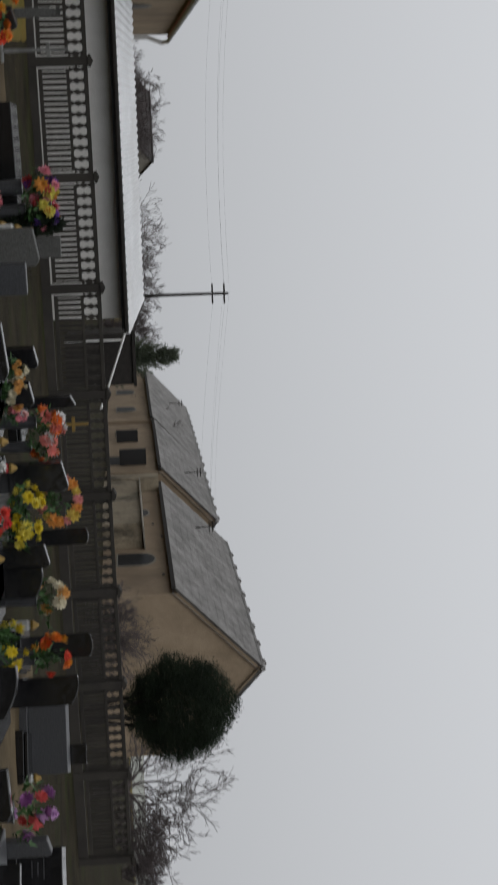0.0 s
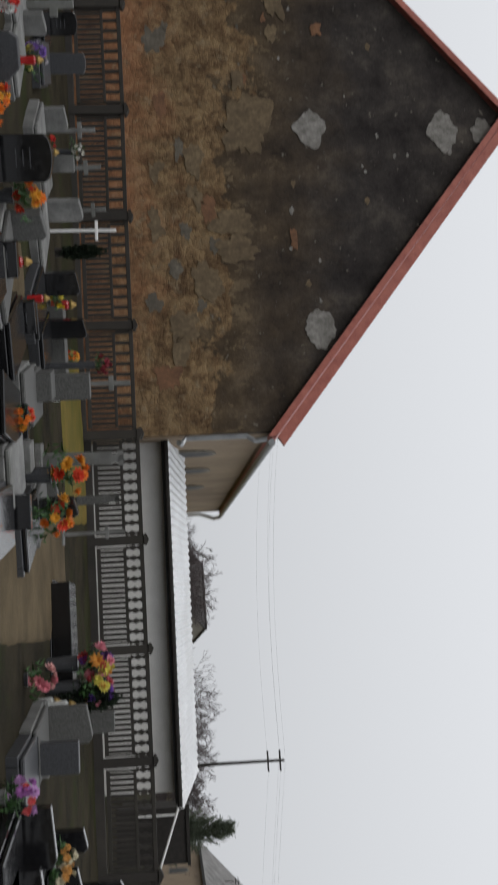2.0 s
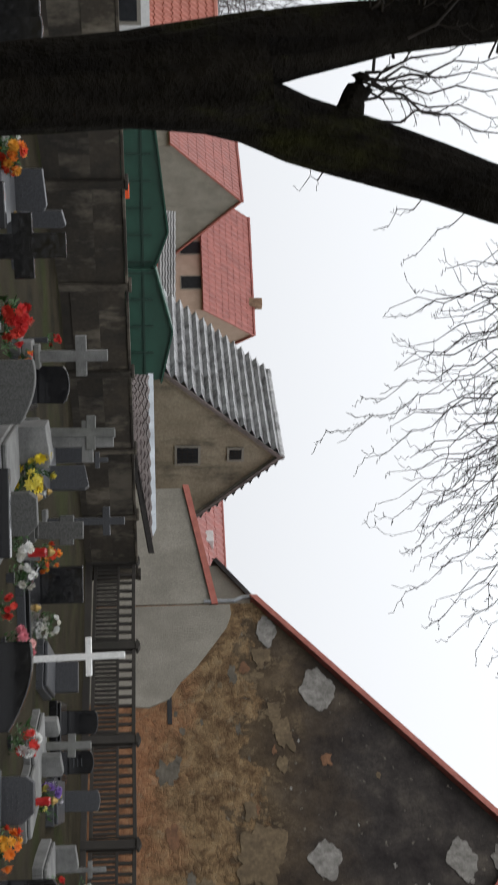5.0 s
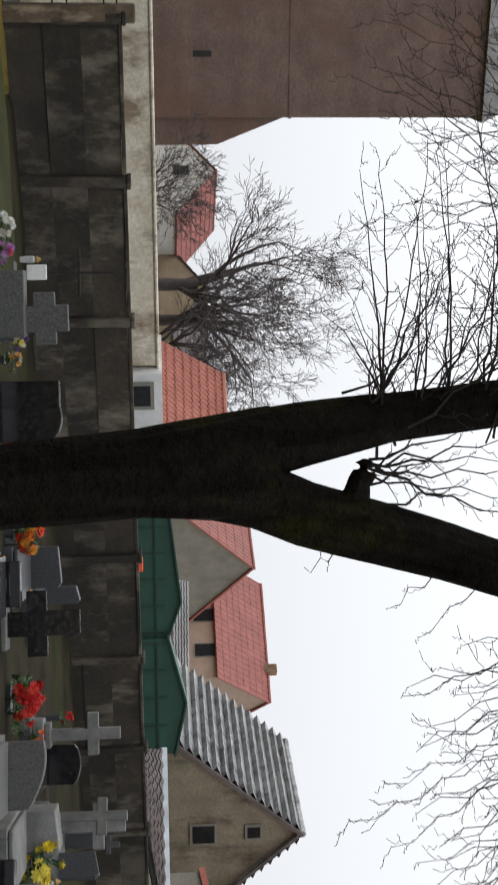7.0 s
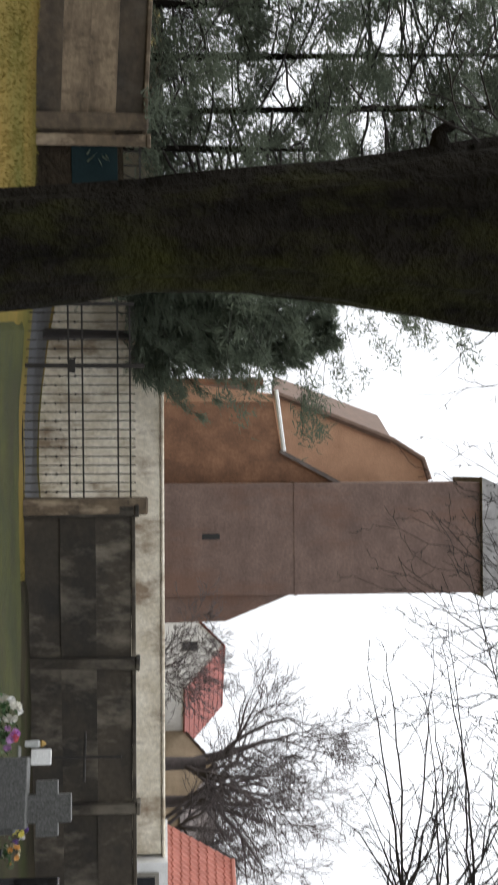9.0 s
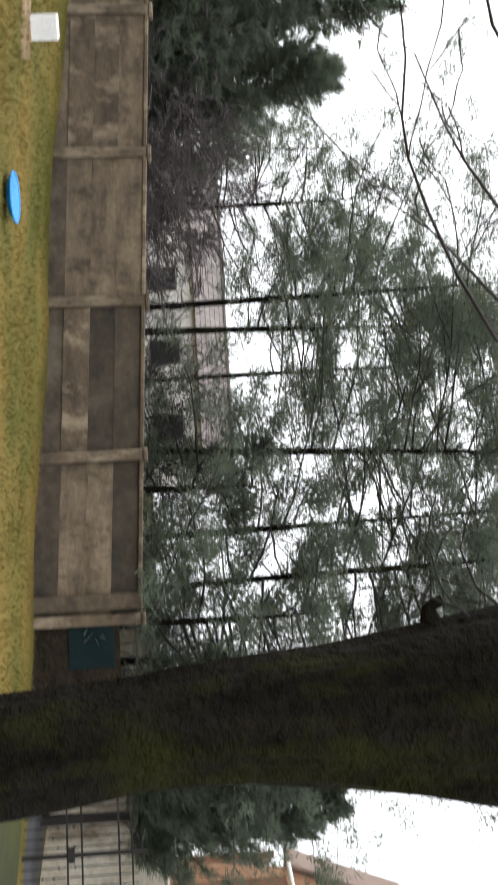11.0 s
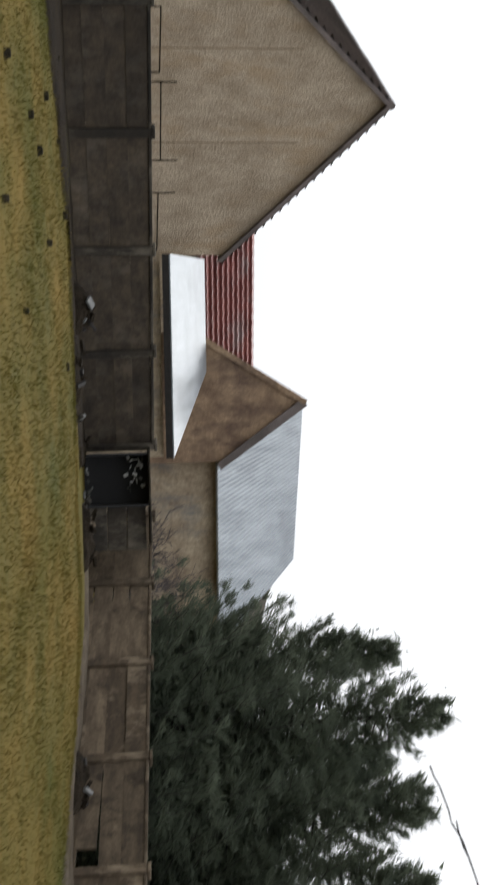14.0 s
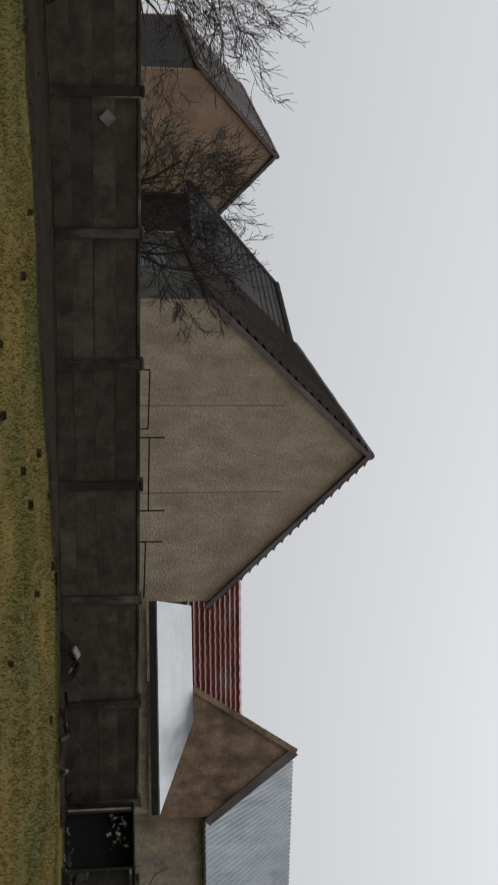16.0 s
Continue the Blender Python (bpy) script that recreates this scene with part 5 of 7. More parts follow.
def fan(out, rnd, ways, r, dist=0.25, bow=0.10, depth=2, loose=False):
    """Branches between two sights each: from direction and height, to direction and height."""
    more = [(y0 + rnd.uniform(-1.6, 1.6), e0 + rnd.uniform(-1, 1), y1 + rnd.uniform(-1.8, 1.8), e1 + rnd.uniform(0.2, 3.2)) for y0, e0, y1, e1 in ways for _ in range(2)] if loose else []
    for y0, e0, y1, e1 in list(ways) + more:
        a = sight(y0, e0, T1R + rnd.uniform(-0.1, 0.1))
        b = sight(y1, e1, T1R + rnd.uniform(-dist, dist))
        twig(out, rnd, a, b, r * rnd.uniform(0.8, 1.2), Vector((0, 0, bow * rnd.uniform(0.6, 1.3))) + (b - a).normalized().cross(Vector((0, 0, 1))) * rnd.uniform(-0.03, 0.03), depth)


rnd = random.Random(11)
tw = []
# boughs above, from which the twigs hang
for path in (((61, 36), (58, 29), (55, 24), (52, 21)), ((62, 33), (62, 27), (61, 22), (60, 19.5)), ((78, 38), (84, 30), (90, 25), (96, 22)), ((77, 30), (81, 24), (86, 20), (91, 18.5))):
    tw.append(([sight(y, e, T1R) for y, e in path], [0.035, 0.022, 0.014, 0.008]))
fan(tw, rnd, ((63, 20, 57, 7.9), (66, 21, 62.5, 10.6), (64, 20, 60.3, 11), (62.5, 21, 59.0, 12.3), (60, 21, 53.6, 10.2), (61, 20.5, 52.0, 10.8), (58, 21, 49.6, 11.3), (59, 20, 51.0, 12.2), (56, 21, 49.0, 12.8), (55, 20, 47.0, 14.4), (54, 22, 46.2, 15.2), (57, 20.5, 53.0, 13.0), (61, 19.5, 56.0, 12.4), (64, 19, 63.6, 12.5), (65.5, 18.5, 65.0, 13.4), (58, 19, 55.2, 11.0), (60, 18, 57.6, 10.8)), 0.0058, 0.3, 0.05, 2, True)
# branches that leave the upright limb
fan(tw, rnd, ((75.2, 9.6, 83.5, 12.6), (75.2, 10.2, 86.8, 9.2), (75.3, 11.6, 85.5, 11.8), (75.4, 12.4, 84.0, 15.0), (75.5, 13.2, 88.0, 12.6), (75.7, 14.6, 90.0, 15.6), (75.3, 11.0, 80.5, 7.6), (75.8, 16, 92.0, 13.6), (75.2, 9.4, 79.6, 9.8), (75.6, 14, 82.0, 17.5), (75.4, 12, 79.5, 15.5)), 0.0058, 0.3, 0.03, 2, True)
# branches that come down from above
fan(tw, rnd, ((80, 22, 89.5, 10.6), (84, 23, 91.0, 8.8), (82, 20, 94.0, 12.4), (88, 22, 93.5, 9.6), (90, 22, 96.3, 11.6), (86, 21, 84.5, 9.0), (81, 20, 79.2, 11.0), (90, 20, 88.0, 11.5), (94, 20, 94.8, 13.6)), 0.0054, 0.3, 0.05, 2, True)
# shoots about the broken stub
fan(tw, rnd, ((73.4, 9.5, 75.0, 14.5), (73.3, 9.3, 73.6, 15.5), (72.8, 9.4, 71.6, 16.5), (73.0, 9.4, 72.8, 17.5), (72.4, 9.2, 74.8, 12.0), (73.4, 9.5, 70.4, 17.0), (72.2, 9.2, 73.9, 13.2), (71.2, 10.5, 72.4, 13.8), (73.2, 9.5, 74.6, 17.0)), 0.0075, 0.05, -0.06)
# loose shoots under the leaning limb
fan(tw, rnd, ((68.2, 12.5, 66.4, 10.2), (67.6, 14.5, 65.0, 11.5), (69.3, 8.0, 68.4, 6.4)), 0.003, 0.1, -0.03, 1)
part("twig_crown", limbs_mesh("twig_crown", tw, M["twig"], 0.0014), None, T1, "fine bare drooping twigs")

# second tree, close to the turn of the path
T2R = 3.87
T2 = thing("old_tree", "thick old tree trunk with furrowed mossy bark", "tree")
part("trunk", bark_trunk([(sight(106.2, -23, T2R), 0.26), (sight(106.1, -14, T2R), 0.195), (sight(106.1, -8, T2R), 0.18), (sight(106.7, -1, T2R), 0.162), (sight(107.0, 4, T2R), 0.185), (sight(107.0, 8, T2R), 0.215), (sight(107.0, 14.5, T2R), 0.285), (sight(107, 19, T2R), 0.30)], 21), None, T2)
part("limb", bark_trunk([(sight(105.6, 14, T2R), 0.17), (sight(103.5, 22, T2R), 0.15), (sight(100, 36, T2R), 0.1)], 25), None, T2)
part("limb", bark_trunk([(sight(108.6, 14, T2R), 0.17), (sight(110.5, 22, T2R), 0.15), (sight(115, 36, T2R), 0.1)], 27), None, T2)
part("stub", bark_trunk([(sight(110.3, 12.4, T2R), 0.05), (sight(111.6, 12.3, T2R), 0.022), (sight(111.9, 12.9, T2R), 0.016)], 29, 6), None, T2)
tw = [([sight(y, e, T2R) for y, e in path], [0.035, 0.022, 0.014, 0.008]) for path in (((115, 36), (120, 29), (126, 24), (133, 20)), ((100, 36), (98, 30), (95, 25), (92, 22)))]
fan(tw, rnd, ((121, 18, 125, 10.5), (128, 20, 137.5, 10.2), (134, 20, 139.5, 12.5), (118, 20, 121.5, 12.5)), 0.0042, 0.3, 0.05, 1)
for path in (((121, 19), (124, 15.9), (127.2, 14.2), (129.9, 13.0), (132.4, 12.1), (134.2, 11.8), (136.8, 11.9), (139.3, 11.6)), ((126, 19), (130.3, 15.9), (132.2, 14.6), (133.8, 13.7), (136.9, 12.3)), ((123.5, 18), (126, 15.9), (127.8, 14.3), (129.1, 13.1), (130.7, 10.9)), ((134, 18), (138.1, 15.6), (140.1, 15.1), (142.5, 15.4)), ((108, 19), (109.4, 15.9), (111.4, 13.7), (112.6, 11.3)), ((109.4, 18), (111, 15.9), (112.4, 14.5), (114.2, 13.9))):
    pts = [sight(y, e, T2R + 0.06 * math.sin(y)) for y, e in path]
    tw.append((pts, [0.0085 - 0.0055 * i / (len(pts) - 1) for i in range(len(pts))]))
    for q, q0 in zip(pts[2:], pts[1:]):
        side = Vector((rnd.uniform(-0.5, 0.5), rnd.uniform(-0.5, 0.5), rnd.uniform(-0.5, 0.8)))
        grow(tw, q, (q - q0).normalized() + side, rnd.uniform(0.15, 0.4), 0.003, 1, rnd, -0.02, 0.7, 6, 0.18, 2)
fan(tw, rnd, ((111, 18, 112.2, 11.2), (113, 20, 115.5, 12.5), (110.2, 16, 111.6, 14.0), (104.4, 17, 100.6, 12.6), (101.5, 20, 99.4, 11.6), (100, 20, 96.5, 13.0)), 0.0048, 0.2, 0.04)
part("twig_crown", limbs_mesh("twig_crown", tw, M["twig"], 0.0014), None, T2, "fine bare drooping twigs")


# conifers
def needle_mesh(name, sprays, material, rnd, size, width, per):
    """Sprays of small leaf blades about points; each spray has a centre, a direction and a spread."""
    verts, faces = [], []
    for c, d, sp in sprays:
        for _ in range(per):
            o = c + Vector((rnd.gauss(0, sp), rnd.gauss(0, sp), rnd.gauss(0, sp * 0.75)))
            dd = (d + Vector((rnd.uniform(-0.9, 0.9), rnd.uniform(-0.9, 0.9), rnd.uniform(-0.7, 0.5)))).normalized()
            s = dd.cross(Vector((rnd.uniform(-1, 1), rnd.uniform(-1, 1), rnd.uniform(-1, 1)))).normalized()
            ln, w = size * rnd.uniform(0.6, 1.4), width * rnd.uniform(0.6, 1.3)
            k = len(verts)
            verts += [tuple(o + s * w), tuple(o + dd * ln), tuple(o - s * w)]
            faces.append((k, k + 1, k + 2))
    return raw_mesh(name, verts, faces, material)


def spruce(label, m, height, radius, seed, dense=1.0, bottom=0.05):
    """A trunk with arching boughs that turn up at their tips, feathered side shoots, and a thick dark heart."""
    rnd = random.Random(seed)
    t = thing("spruce", label, "tree", m, "conifers behind the fence")
    part("trunk", limbs_mesh("trunk", [([Vector((0, 0, -0.3)), Vector((0.03, 0, height * 0.5)), Vector((0, 0.03, height * 0.98))], [0.11, 0.06, 0.008])], M["twig"]), None, t)
    boughs, sprays, heart = [], [], []
    z = height * bottom
    while z < height * 0.985:
        k = 1 - z / height
        reach = radius * (min(k * 1.12, 1.0) ** 0.95) * rnd.uniform(0.75, 1.15) + 0.14
        n = 6 if k > 0.45 else 4 if k > 0.12 else 3
        a0 = rnd.uniform(0, 6.28)
        for i in range(n):
            a = a0 + 2 * math.pi * i / n + rnd.uniform(-0.35, 0.35)
            ln = reach * rnd.choice((0.5, 0.7, 0.85, 1.0, 1.1, 1.2)) * rnd.uniform(0.9, 1.1)
            out = Vector((math.cos(a), math.sin(a), 0))
            side = Vector((-math.sin(a), math.cos(a), 0))
            rise = rnd.uniform(0.25, 0.55)
            pts = []
            for s in range(7):
                v = s / 6
                pts.append(Vector((0, 0, z)) + out * ln * v + side * ln * 0.06 * math.sin(v * 3 + i) + Vector((0, 0, ln * (rise * v * v * v - 0.16 * math.sin(math.pi * v)))))
            boughs.append((pts, [0.022 * (1 - 0.8 * s / 6) for s in range(7)]))
            for s in range(2, 7):
                d = (pts[s] - pts[s - 1]).normalized()
                sprays.append((pts[s], d * 1.6, 0.045))
                sprays.append((pts[s].lerp(pts[s - 1], 0.5), d * 1.6, 0.05))
                sh = ln * 0.30 * (1.15 - s / 6) + 0.07
                for sg in (-1, 1):
                    dd = (d + side * sg * rnd.uniform(0.5, 1.1) + Vector((0, 0, rnd.uniform(-0.25, 0.35)))).normalized()
                    e = pts[s] + dd * sh
                    boughs.append(([pts[s], e], [0.007, 0.003]))
                    for q in range(1, max(int(sh / 0.1), 2) + 1):
                        sprays.append((pts[s].lerp(e, q / max(int(sh / 0.1), 2)), dd * 1.6, 0.045))
            for _ in range(4 if k > 0.4 else 1):
                v = rnd.uniform(0.1, 0.6)
                heart.append((Vector((0, 0, z + rnd.uniform(-0.15, 0.15))) + out * ln * v + side * rnd.uniform(-0.25, 0.25) * ln, out * 0.7 + Vector((0, 0, 0.3)), 0.16))
        z += (height * 0.022 + 0.045) * rnd.uniform(0.75, 1.25)
    part("bough_frame", limbs_mesh("bough_frame", boughs, M["twig"]), None, t)
    part("needle_mass", needle_mesh("needle_mass", sprays, M["needle"], rnd, 0.125, 0.0095, int(14 * dense)), None, t)
    part("inner_needles", needle_mesh("inner_needles", heart, M["needle"], rnd, 0.2, 0.03, 9), None, t)
    return t


for yaw, r, h, rad, sd in ((154.4, 25.2, 6.5, 1.55, 1), (151.4, 23.4, 7.0, 2.3, 2), (147.4, 22.4, 6.3, 2.5, 3), (143.6, 21.6, 5.9, 2.2, 4), (140.4, 21.0, 5.1, 2.0, 5), (137.0, 20.6, 4.0, 1.7, 6), (149.4, 24.5, 6.0, 2.3, 8)):
    p = polar(yaw, r)
    spruce("dark green spruce behind the concrete fence", on_ground(yaw, r), h - (ground_z(p.x, p.y) - 1.0), rad, sd)
spruce("dark green spruce at the churchyard gate", on_ground(102.6, 20.5, 0, -0.2), 5.3, 1.5, 31, 1.3, 0.36)
spruce("dark green spruce at the churchyard gate", on_ground(105.5, 19.5, 0, -0.2), 5.6, 1.6, 32, 1.3, 0.3)
spruce("distant dark fir tree beyond the shed", on_ground(4.4, 60), 4.2, 1.0, 33, 0.6)


def pine(label, m, height, radius, seed, clear=0.3, fill=0.7):
    rnd = random.Random(seed)
    t = thing("pine", label, "tree", m, "tall pines behind the fence")
    lean = Vector((rnd.uniform(-0.05, 0.05), rnd.uniform(-0.05, 0.05), 1))
    part("trunk", limbs_mesh("trunk", [([Vector((0, 0, -0.3))] + [lean * height * i / 6 for i in range(1, 7)], [v * rnd.uniform(0.55, 1.0) for v in (0.11, 0.095, 0.085, 0.075, 0.06, 0.04, 0.02)])], M["bark"]), None, t)
    boughs, sprays = [], []
    count = int(26 + 10 * fill)
    for i in range(count):
        z = height * (clear + (1 - clear) * (i / count) ** 0.9)
        a = rnd.uniform(0, 6.28)
        k = (z / height - clear) / (1 - clear)
        ln = radius * (0.75 + 0.6 * math.sin(math.pi * min(k + 0.15, 1))) * rnd.uniform(0.6, 1.15)
        b = lean * z
        one = []
        grow(one, b, Vector((math.cos(a), math.sin(a), rnd.uniform(-0.1, 0.45))), ln, 0.026, 1, rnd, -0.02, 0.7, 5, 0.18, 4)
        boughs += one
        for j, (pts, rs) in enumerate(one):
            for q in (pts[2:] if j else pts[3:]):
                if rnd.random() < fill:
                    sprays.append((q + Vector((rnd.uniform(-0.1, 0.1), rnd.uniform(-0.1, 0.1), 0.04)), Vector((0, 0, 0.5)), 0.13))
    part("bough_frame", limbs_mesh("bough_frame", boughs, M["twig"]), None, t)
    part("needle_mass", needle_mesh("needle_mass", sprays, M["needle"], rnd, 0.15, 0.013, 70), None, t)
    return t


for yaw, r, h, rad, sd, cl, fl in ((126.2, 23, 8.6, 2.3, 1, 0.46, 0.85), (125.2, 26, 8.2, 1.8, 5, 0.42, 0.6), (119.6, 21, 9.4, 2.6, 2, 0.45, 0.95), (115.2, 22, 9.6, 2.5, 3, 0.30, 0.95), (112.8, 20, 8.4, 2.2, 4, 0.12, 0.9), (109.6, 21, 7.6, 2.0, 6, 0.06, 0.9), (111.2, 18.3, 4.0, 1.7, 9, 0.04, 0.6), (117.6, 20, 3.2, 1.5, 10, 0.05, 0.5), (122.8, 30, 10.6, 2.6, 7, 0.42, 0.8), (130.8, 27, 6.0, 1.7, 8, 0.30, 0.7)):
    pine("tall dark pine with a clear trunk behind the fence", on_ground(yaw, r), h, rad, sd, cl, fl * 0.86)
for yaw, r, h, sd in ((128.2, 24, 2.6, 81), (123.0, 23, 3.6, 82), (118.6, 23, 3.8, 83), (121.0, 25, 4.2, 84)):
    bare_tree("bare brown brush below the pines", on_ground(yaw, r), h, 0.9, sd, 0.04, 4, 3, 0.005, 0.12, wood="twig")


def shrub(label, m, height, radius, seed, count=260, material="thuja", stems=6, per=26, leaf=0.12, low=0.25, kind="evergreen"):
    """A clipped or rounded evergreen: stems below, clumps of leaf sprays in an uneven shell above."""
    rnd = random.Random(seed)
    t = thing(kind, label, "tree", m)
    st = []
    for i in range(stems):
        a = 2 * math.pi * i / stems
        st.append(([Vector((0.08 * math.cos(a), 0.08 * math.sin(a), -0.2)), Vector((radius * 0.25 * math.cos(a), radius * 0.25 * math.sin(a), height * low)), Vector((radius * 0.5 * math.cos(a), radius * 0.5 * math.sin(a), height * 0.6))], [0.07, 0.05, 0.02]))
    for one in st:
        part("stem", limbs_mesh("stem", [one], M["twig"]), None, t)
    sprays = []
    for _ in range(count):
        v = Vector((rnd.gauss(0, 1), rnd.gauss(0, 1), rnd.gauss(0, 1))).normalized()
        k = rnd.uniform(0.55, 1.0) * (1 + 0.14 * noise.noise(v * 2.3 + Vector((seed, 0, 0))))
        hz = height * (1 - low) / 2
        q = Vector((v.x * radius * k, v.y * radius * k, height * low + hz + v.z * hz * k))
        sprays.append((q, v * 0.6 + Vector((0, 0, 0.5)), radius * 0.06))
    part("foliage", needle_mesh("foliage", sprays, M[material], rnd, leaf, leaf * 0.28, per), None, t)
    return t


shrub("round dark evergreen on several bare stems", on_ground(-12.45, 30), 3.85, 1.27, 41, 2600, per=40, leaf=0.045, low=0.3)
# far bare trees
for lab, yaw, r, h, sp, sd, rad, st in (("bare tree behind the yard wall", 82.2, 45, 9.4, 0.6, 51, 0.26, 1), ("bare tree behind the yard wall", 80.5, 47, 9.2, 0.6, 52, 0.24, 1), ("bare tree behind the yard wall", 79.0, 44, 7.0, 0.8, 53, 0.26, 1), ("small bare tree behind the yard wall", 86.5, 42, 4.9, 0.6, 54, 0.1, 1), ("bare leaning tree before the barns", 193.3, 26, 4.7, 0.35, 55, 0.09, 1), ("bare leaning tree before the barns", 190.9, 26, 4.9, 0.4, 155, 0.10, 1), ("bare spreading tree beside the barns", 205.0, 30, 7.2, 0.75, 56, 0.16, 1), ("bare spreading tree beside the barns", 203.4, 33, 7.0, 0.6, 156, 0.12, 1),
                                ("bare tree beyond the shed roof", 17.2, 70, 5.3, 0.9, 57, 0.15, 2), ("bare tree beyond the shed roof", 15.6, 80, 5.6, 0.9, 58, 0.15, 2), ("bare tree beyond the shed roof", 9.9, 60, 5.0, 1.0, 59, 0.13, 3), ("bare tree beyond the shed roof", 8.2, 64, 4.9, 1.0, 60, 0.13, 2), ("bare tree beyond the shed roof", 6.0, 75, 4.6, 0.8, 61, 0.13, 2),
                                ("bare tree in the open field", -15.9, 36, 4.6, 1.1, 62, 0.10, 1), ("bare tree in the open field", -18.3, 55, 3.6, 0.8, 63, 0.13, 2), ("bare tree in the open field", -19.6, 70, 3.6, 0.8, 64, 0.13, 2), ("bare shrub by the farm gable", -8.8, 34, 2.7, 1.0, 65, 0.06, 4), ("bare tree behind the farm roof", 0.2, 92, 6.5, 0.9, 66, 0.2, 1), ("bare blossomless tree behind the spruces", 134.6, 34, 6.0, 0.9, 67, 0.14, 2), ("bare tree behind the red house", 78, 100, 11.0, 0.8, 68, 0.3, 2)):
    # From 32 m on, twigs take the colour paled for haze.
    bare_tree(lab, on_ground(yaw, r), h * 0.92, sp, sd, rad, 5 if st < 3 else 4, st, 0.005 * r / 40 + 0.003, 0.42 if yaw > 79 and yaw < 83 else 0.3 if st == 1 else 0.16, wood="twig" if r < 32 else "twig_hazed")
bare_tree("bare climber tangle over the barn wall", on_ground(158.6, 25.5), 3.0, 1.1, 72, 0.05, 4, 4, 0.006, 0.12)
bare_tree("bare brown bush behind the concrete fence", on_ground(133.5, 20.5), 3.8, 1.0, 71, 0.06, 5, 4, 0.008, 0.12)

# pole with wires, far house
POLE = thing("utility_pole", "thin dark utility pole with crossarms", "pole", on_ground(7.28, 60))
part("mast", tube(bm_new(), [(0, 0, -0.3), (0, 0, 6.85)], [0.11, 0.07]), M["iron"], POLE)
for z, w in ((6.6, 0.5), (6.0, 0.5)):
    part("crossarm", box(bm_new(), -w, w, -0.05, 0.05, z, z + 0.08), M["iron"], POLE)
WIRES = thing("power_lines", "thin dark overhead power wires", "wire", on_ground(7.28, 60))
for k, (u, z) in enumerate(((-0.45, 6.65), (0.45, 6.65), (0.0, 6.9), (0.4, 6.05))):
    for sgn, dx, dy, dz in ((1, 26, 18, 0.6), (-1, -22, -8, 1.2)):
        pts = [(u + dx * i / 10, dy * i / 10, z + dz * i / 10 - 0.8 * math.sin(math.pi * i / 10)) for i in range(11)]
        part("wire", tube(bm_new(), pts, 0.0032, 4), M["zinc"], WIRES)
gabled("far_house", "far low house with a dark hipped roof", "house", facing(13.6, 95, 0) @ Matrix.Rotation(radians(60), 4, "Z"), 3.0, 3.0, 2.9, 2.9, 4.3, 6, M["stucco_grey"], M["roof_dark"], 10, 5)

# ---- graves ----
STONES = 0


def stone_outline(shape, w, h):
    a = w / 2
    if shape == "slant":
        return [(-a, 0), (a, 0), (a, h * 0.9), (a * 0.72, h), (-a, h * 0.9)]
    if shape == "curve":
        return [(-a, 0), (a, 0)] + [(a - w * k / 10, h - 0.28 * w * (1 - math.cos(math.pi * 0.5 * (1 - k / 10) ** 1.3)) - 0.05 * w * (k / 10) ** 4) for k in range(11)]
    if shape == "ogee":
        return [(-a, 0), (a, 0)] + [(a - w * k / 12, h - 0.11 * w * (1 - abs(math.cos(math.pi * (k / 12 - 0.5)))) - 0.05 * w * (k in (0, 12))) for k in range(13)]
    if shape == "hex":
        return [(-a, 0), (a, 0), (a, h * 0.72), (a * 0.55, h), (-a * 0.75, h), (-a, h * 0.8)]
    if shape == "round":
        return [(-a, 0), (a, 0)] + [(a * math.cos(t * math.pi / 10), h - a * 0.6 + a * 0.6 * math.sin(t * math.pi / 10)) for t in range(11)]
    return [(-a, 0), (a, 0), (a, h), (-a, h)]


WORDS = {"granite_black": "polished black granite", "granite_grey": "grey granite", "terrazzo": "speckled terrazzo", "concrete": "pale worn concrete", "whitepaint": "white painted", "iron": "thin dark iron"}
TOPS = {"slant": "a slanted top", "curve": "a sweeping curved top", "ogee": "a softly waved top", "hex": "cut corners", "round": "a rounded top", "flat": "a flat top"}


def rounded(bm, bev):
    bmesh.ops.remove_doubles(bm, verts=bm.verts, dist=0.0005)
    es = [e for e in bm.edges if len(e.link_faces) == 2 and e.calc_face_angle(0) > 0.7]
    bmesh.ops.bevel(bm, geom=es, offset=bev, segments=1, affect="EDGES", clamp_overlap=True)
    return bm


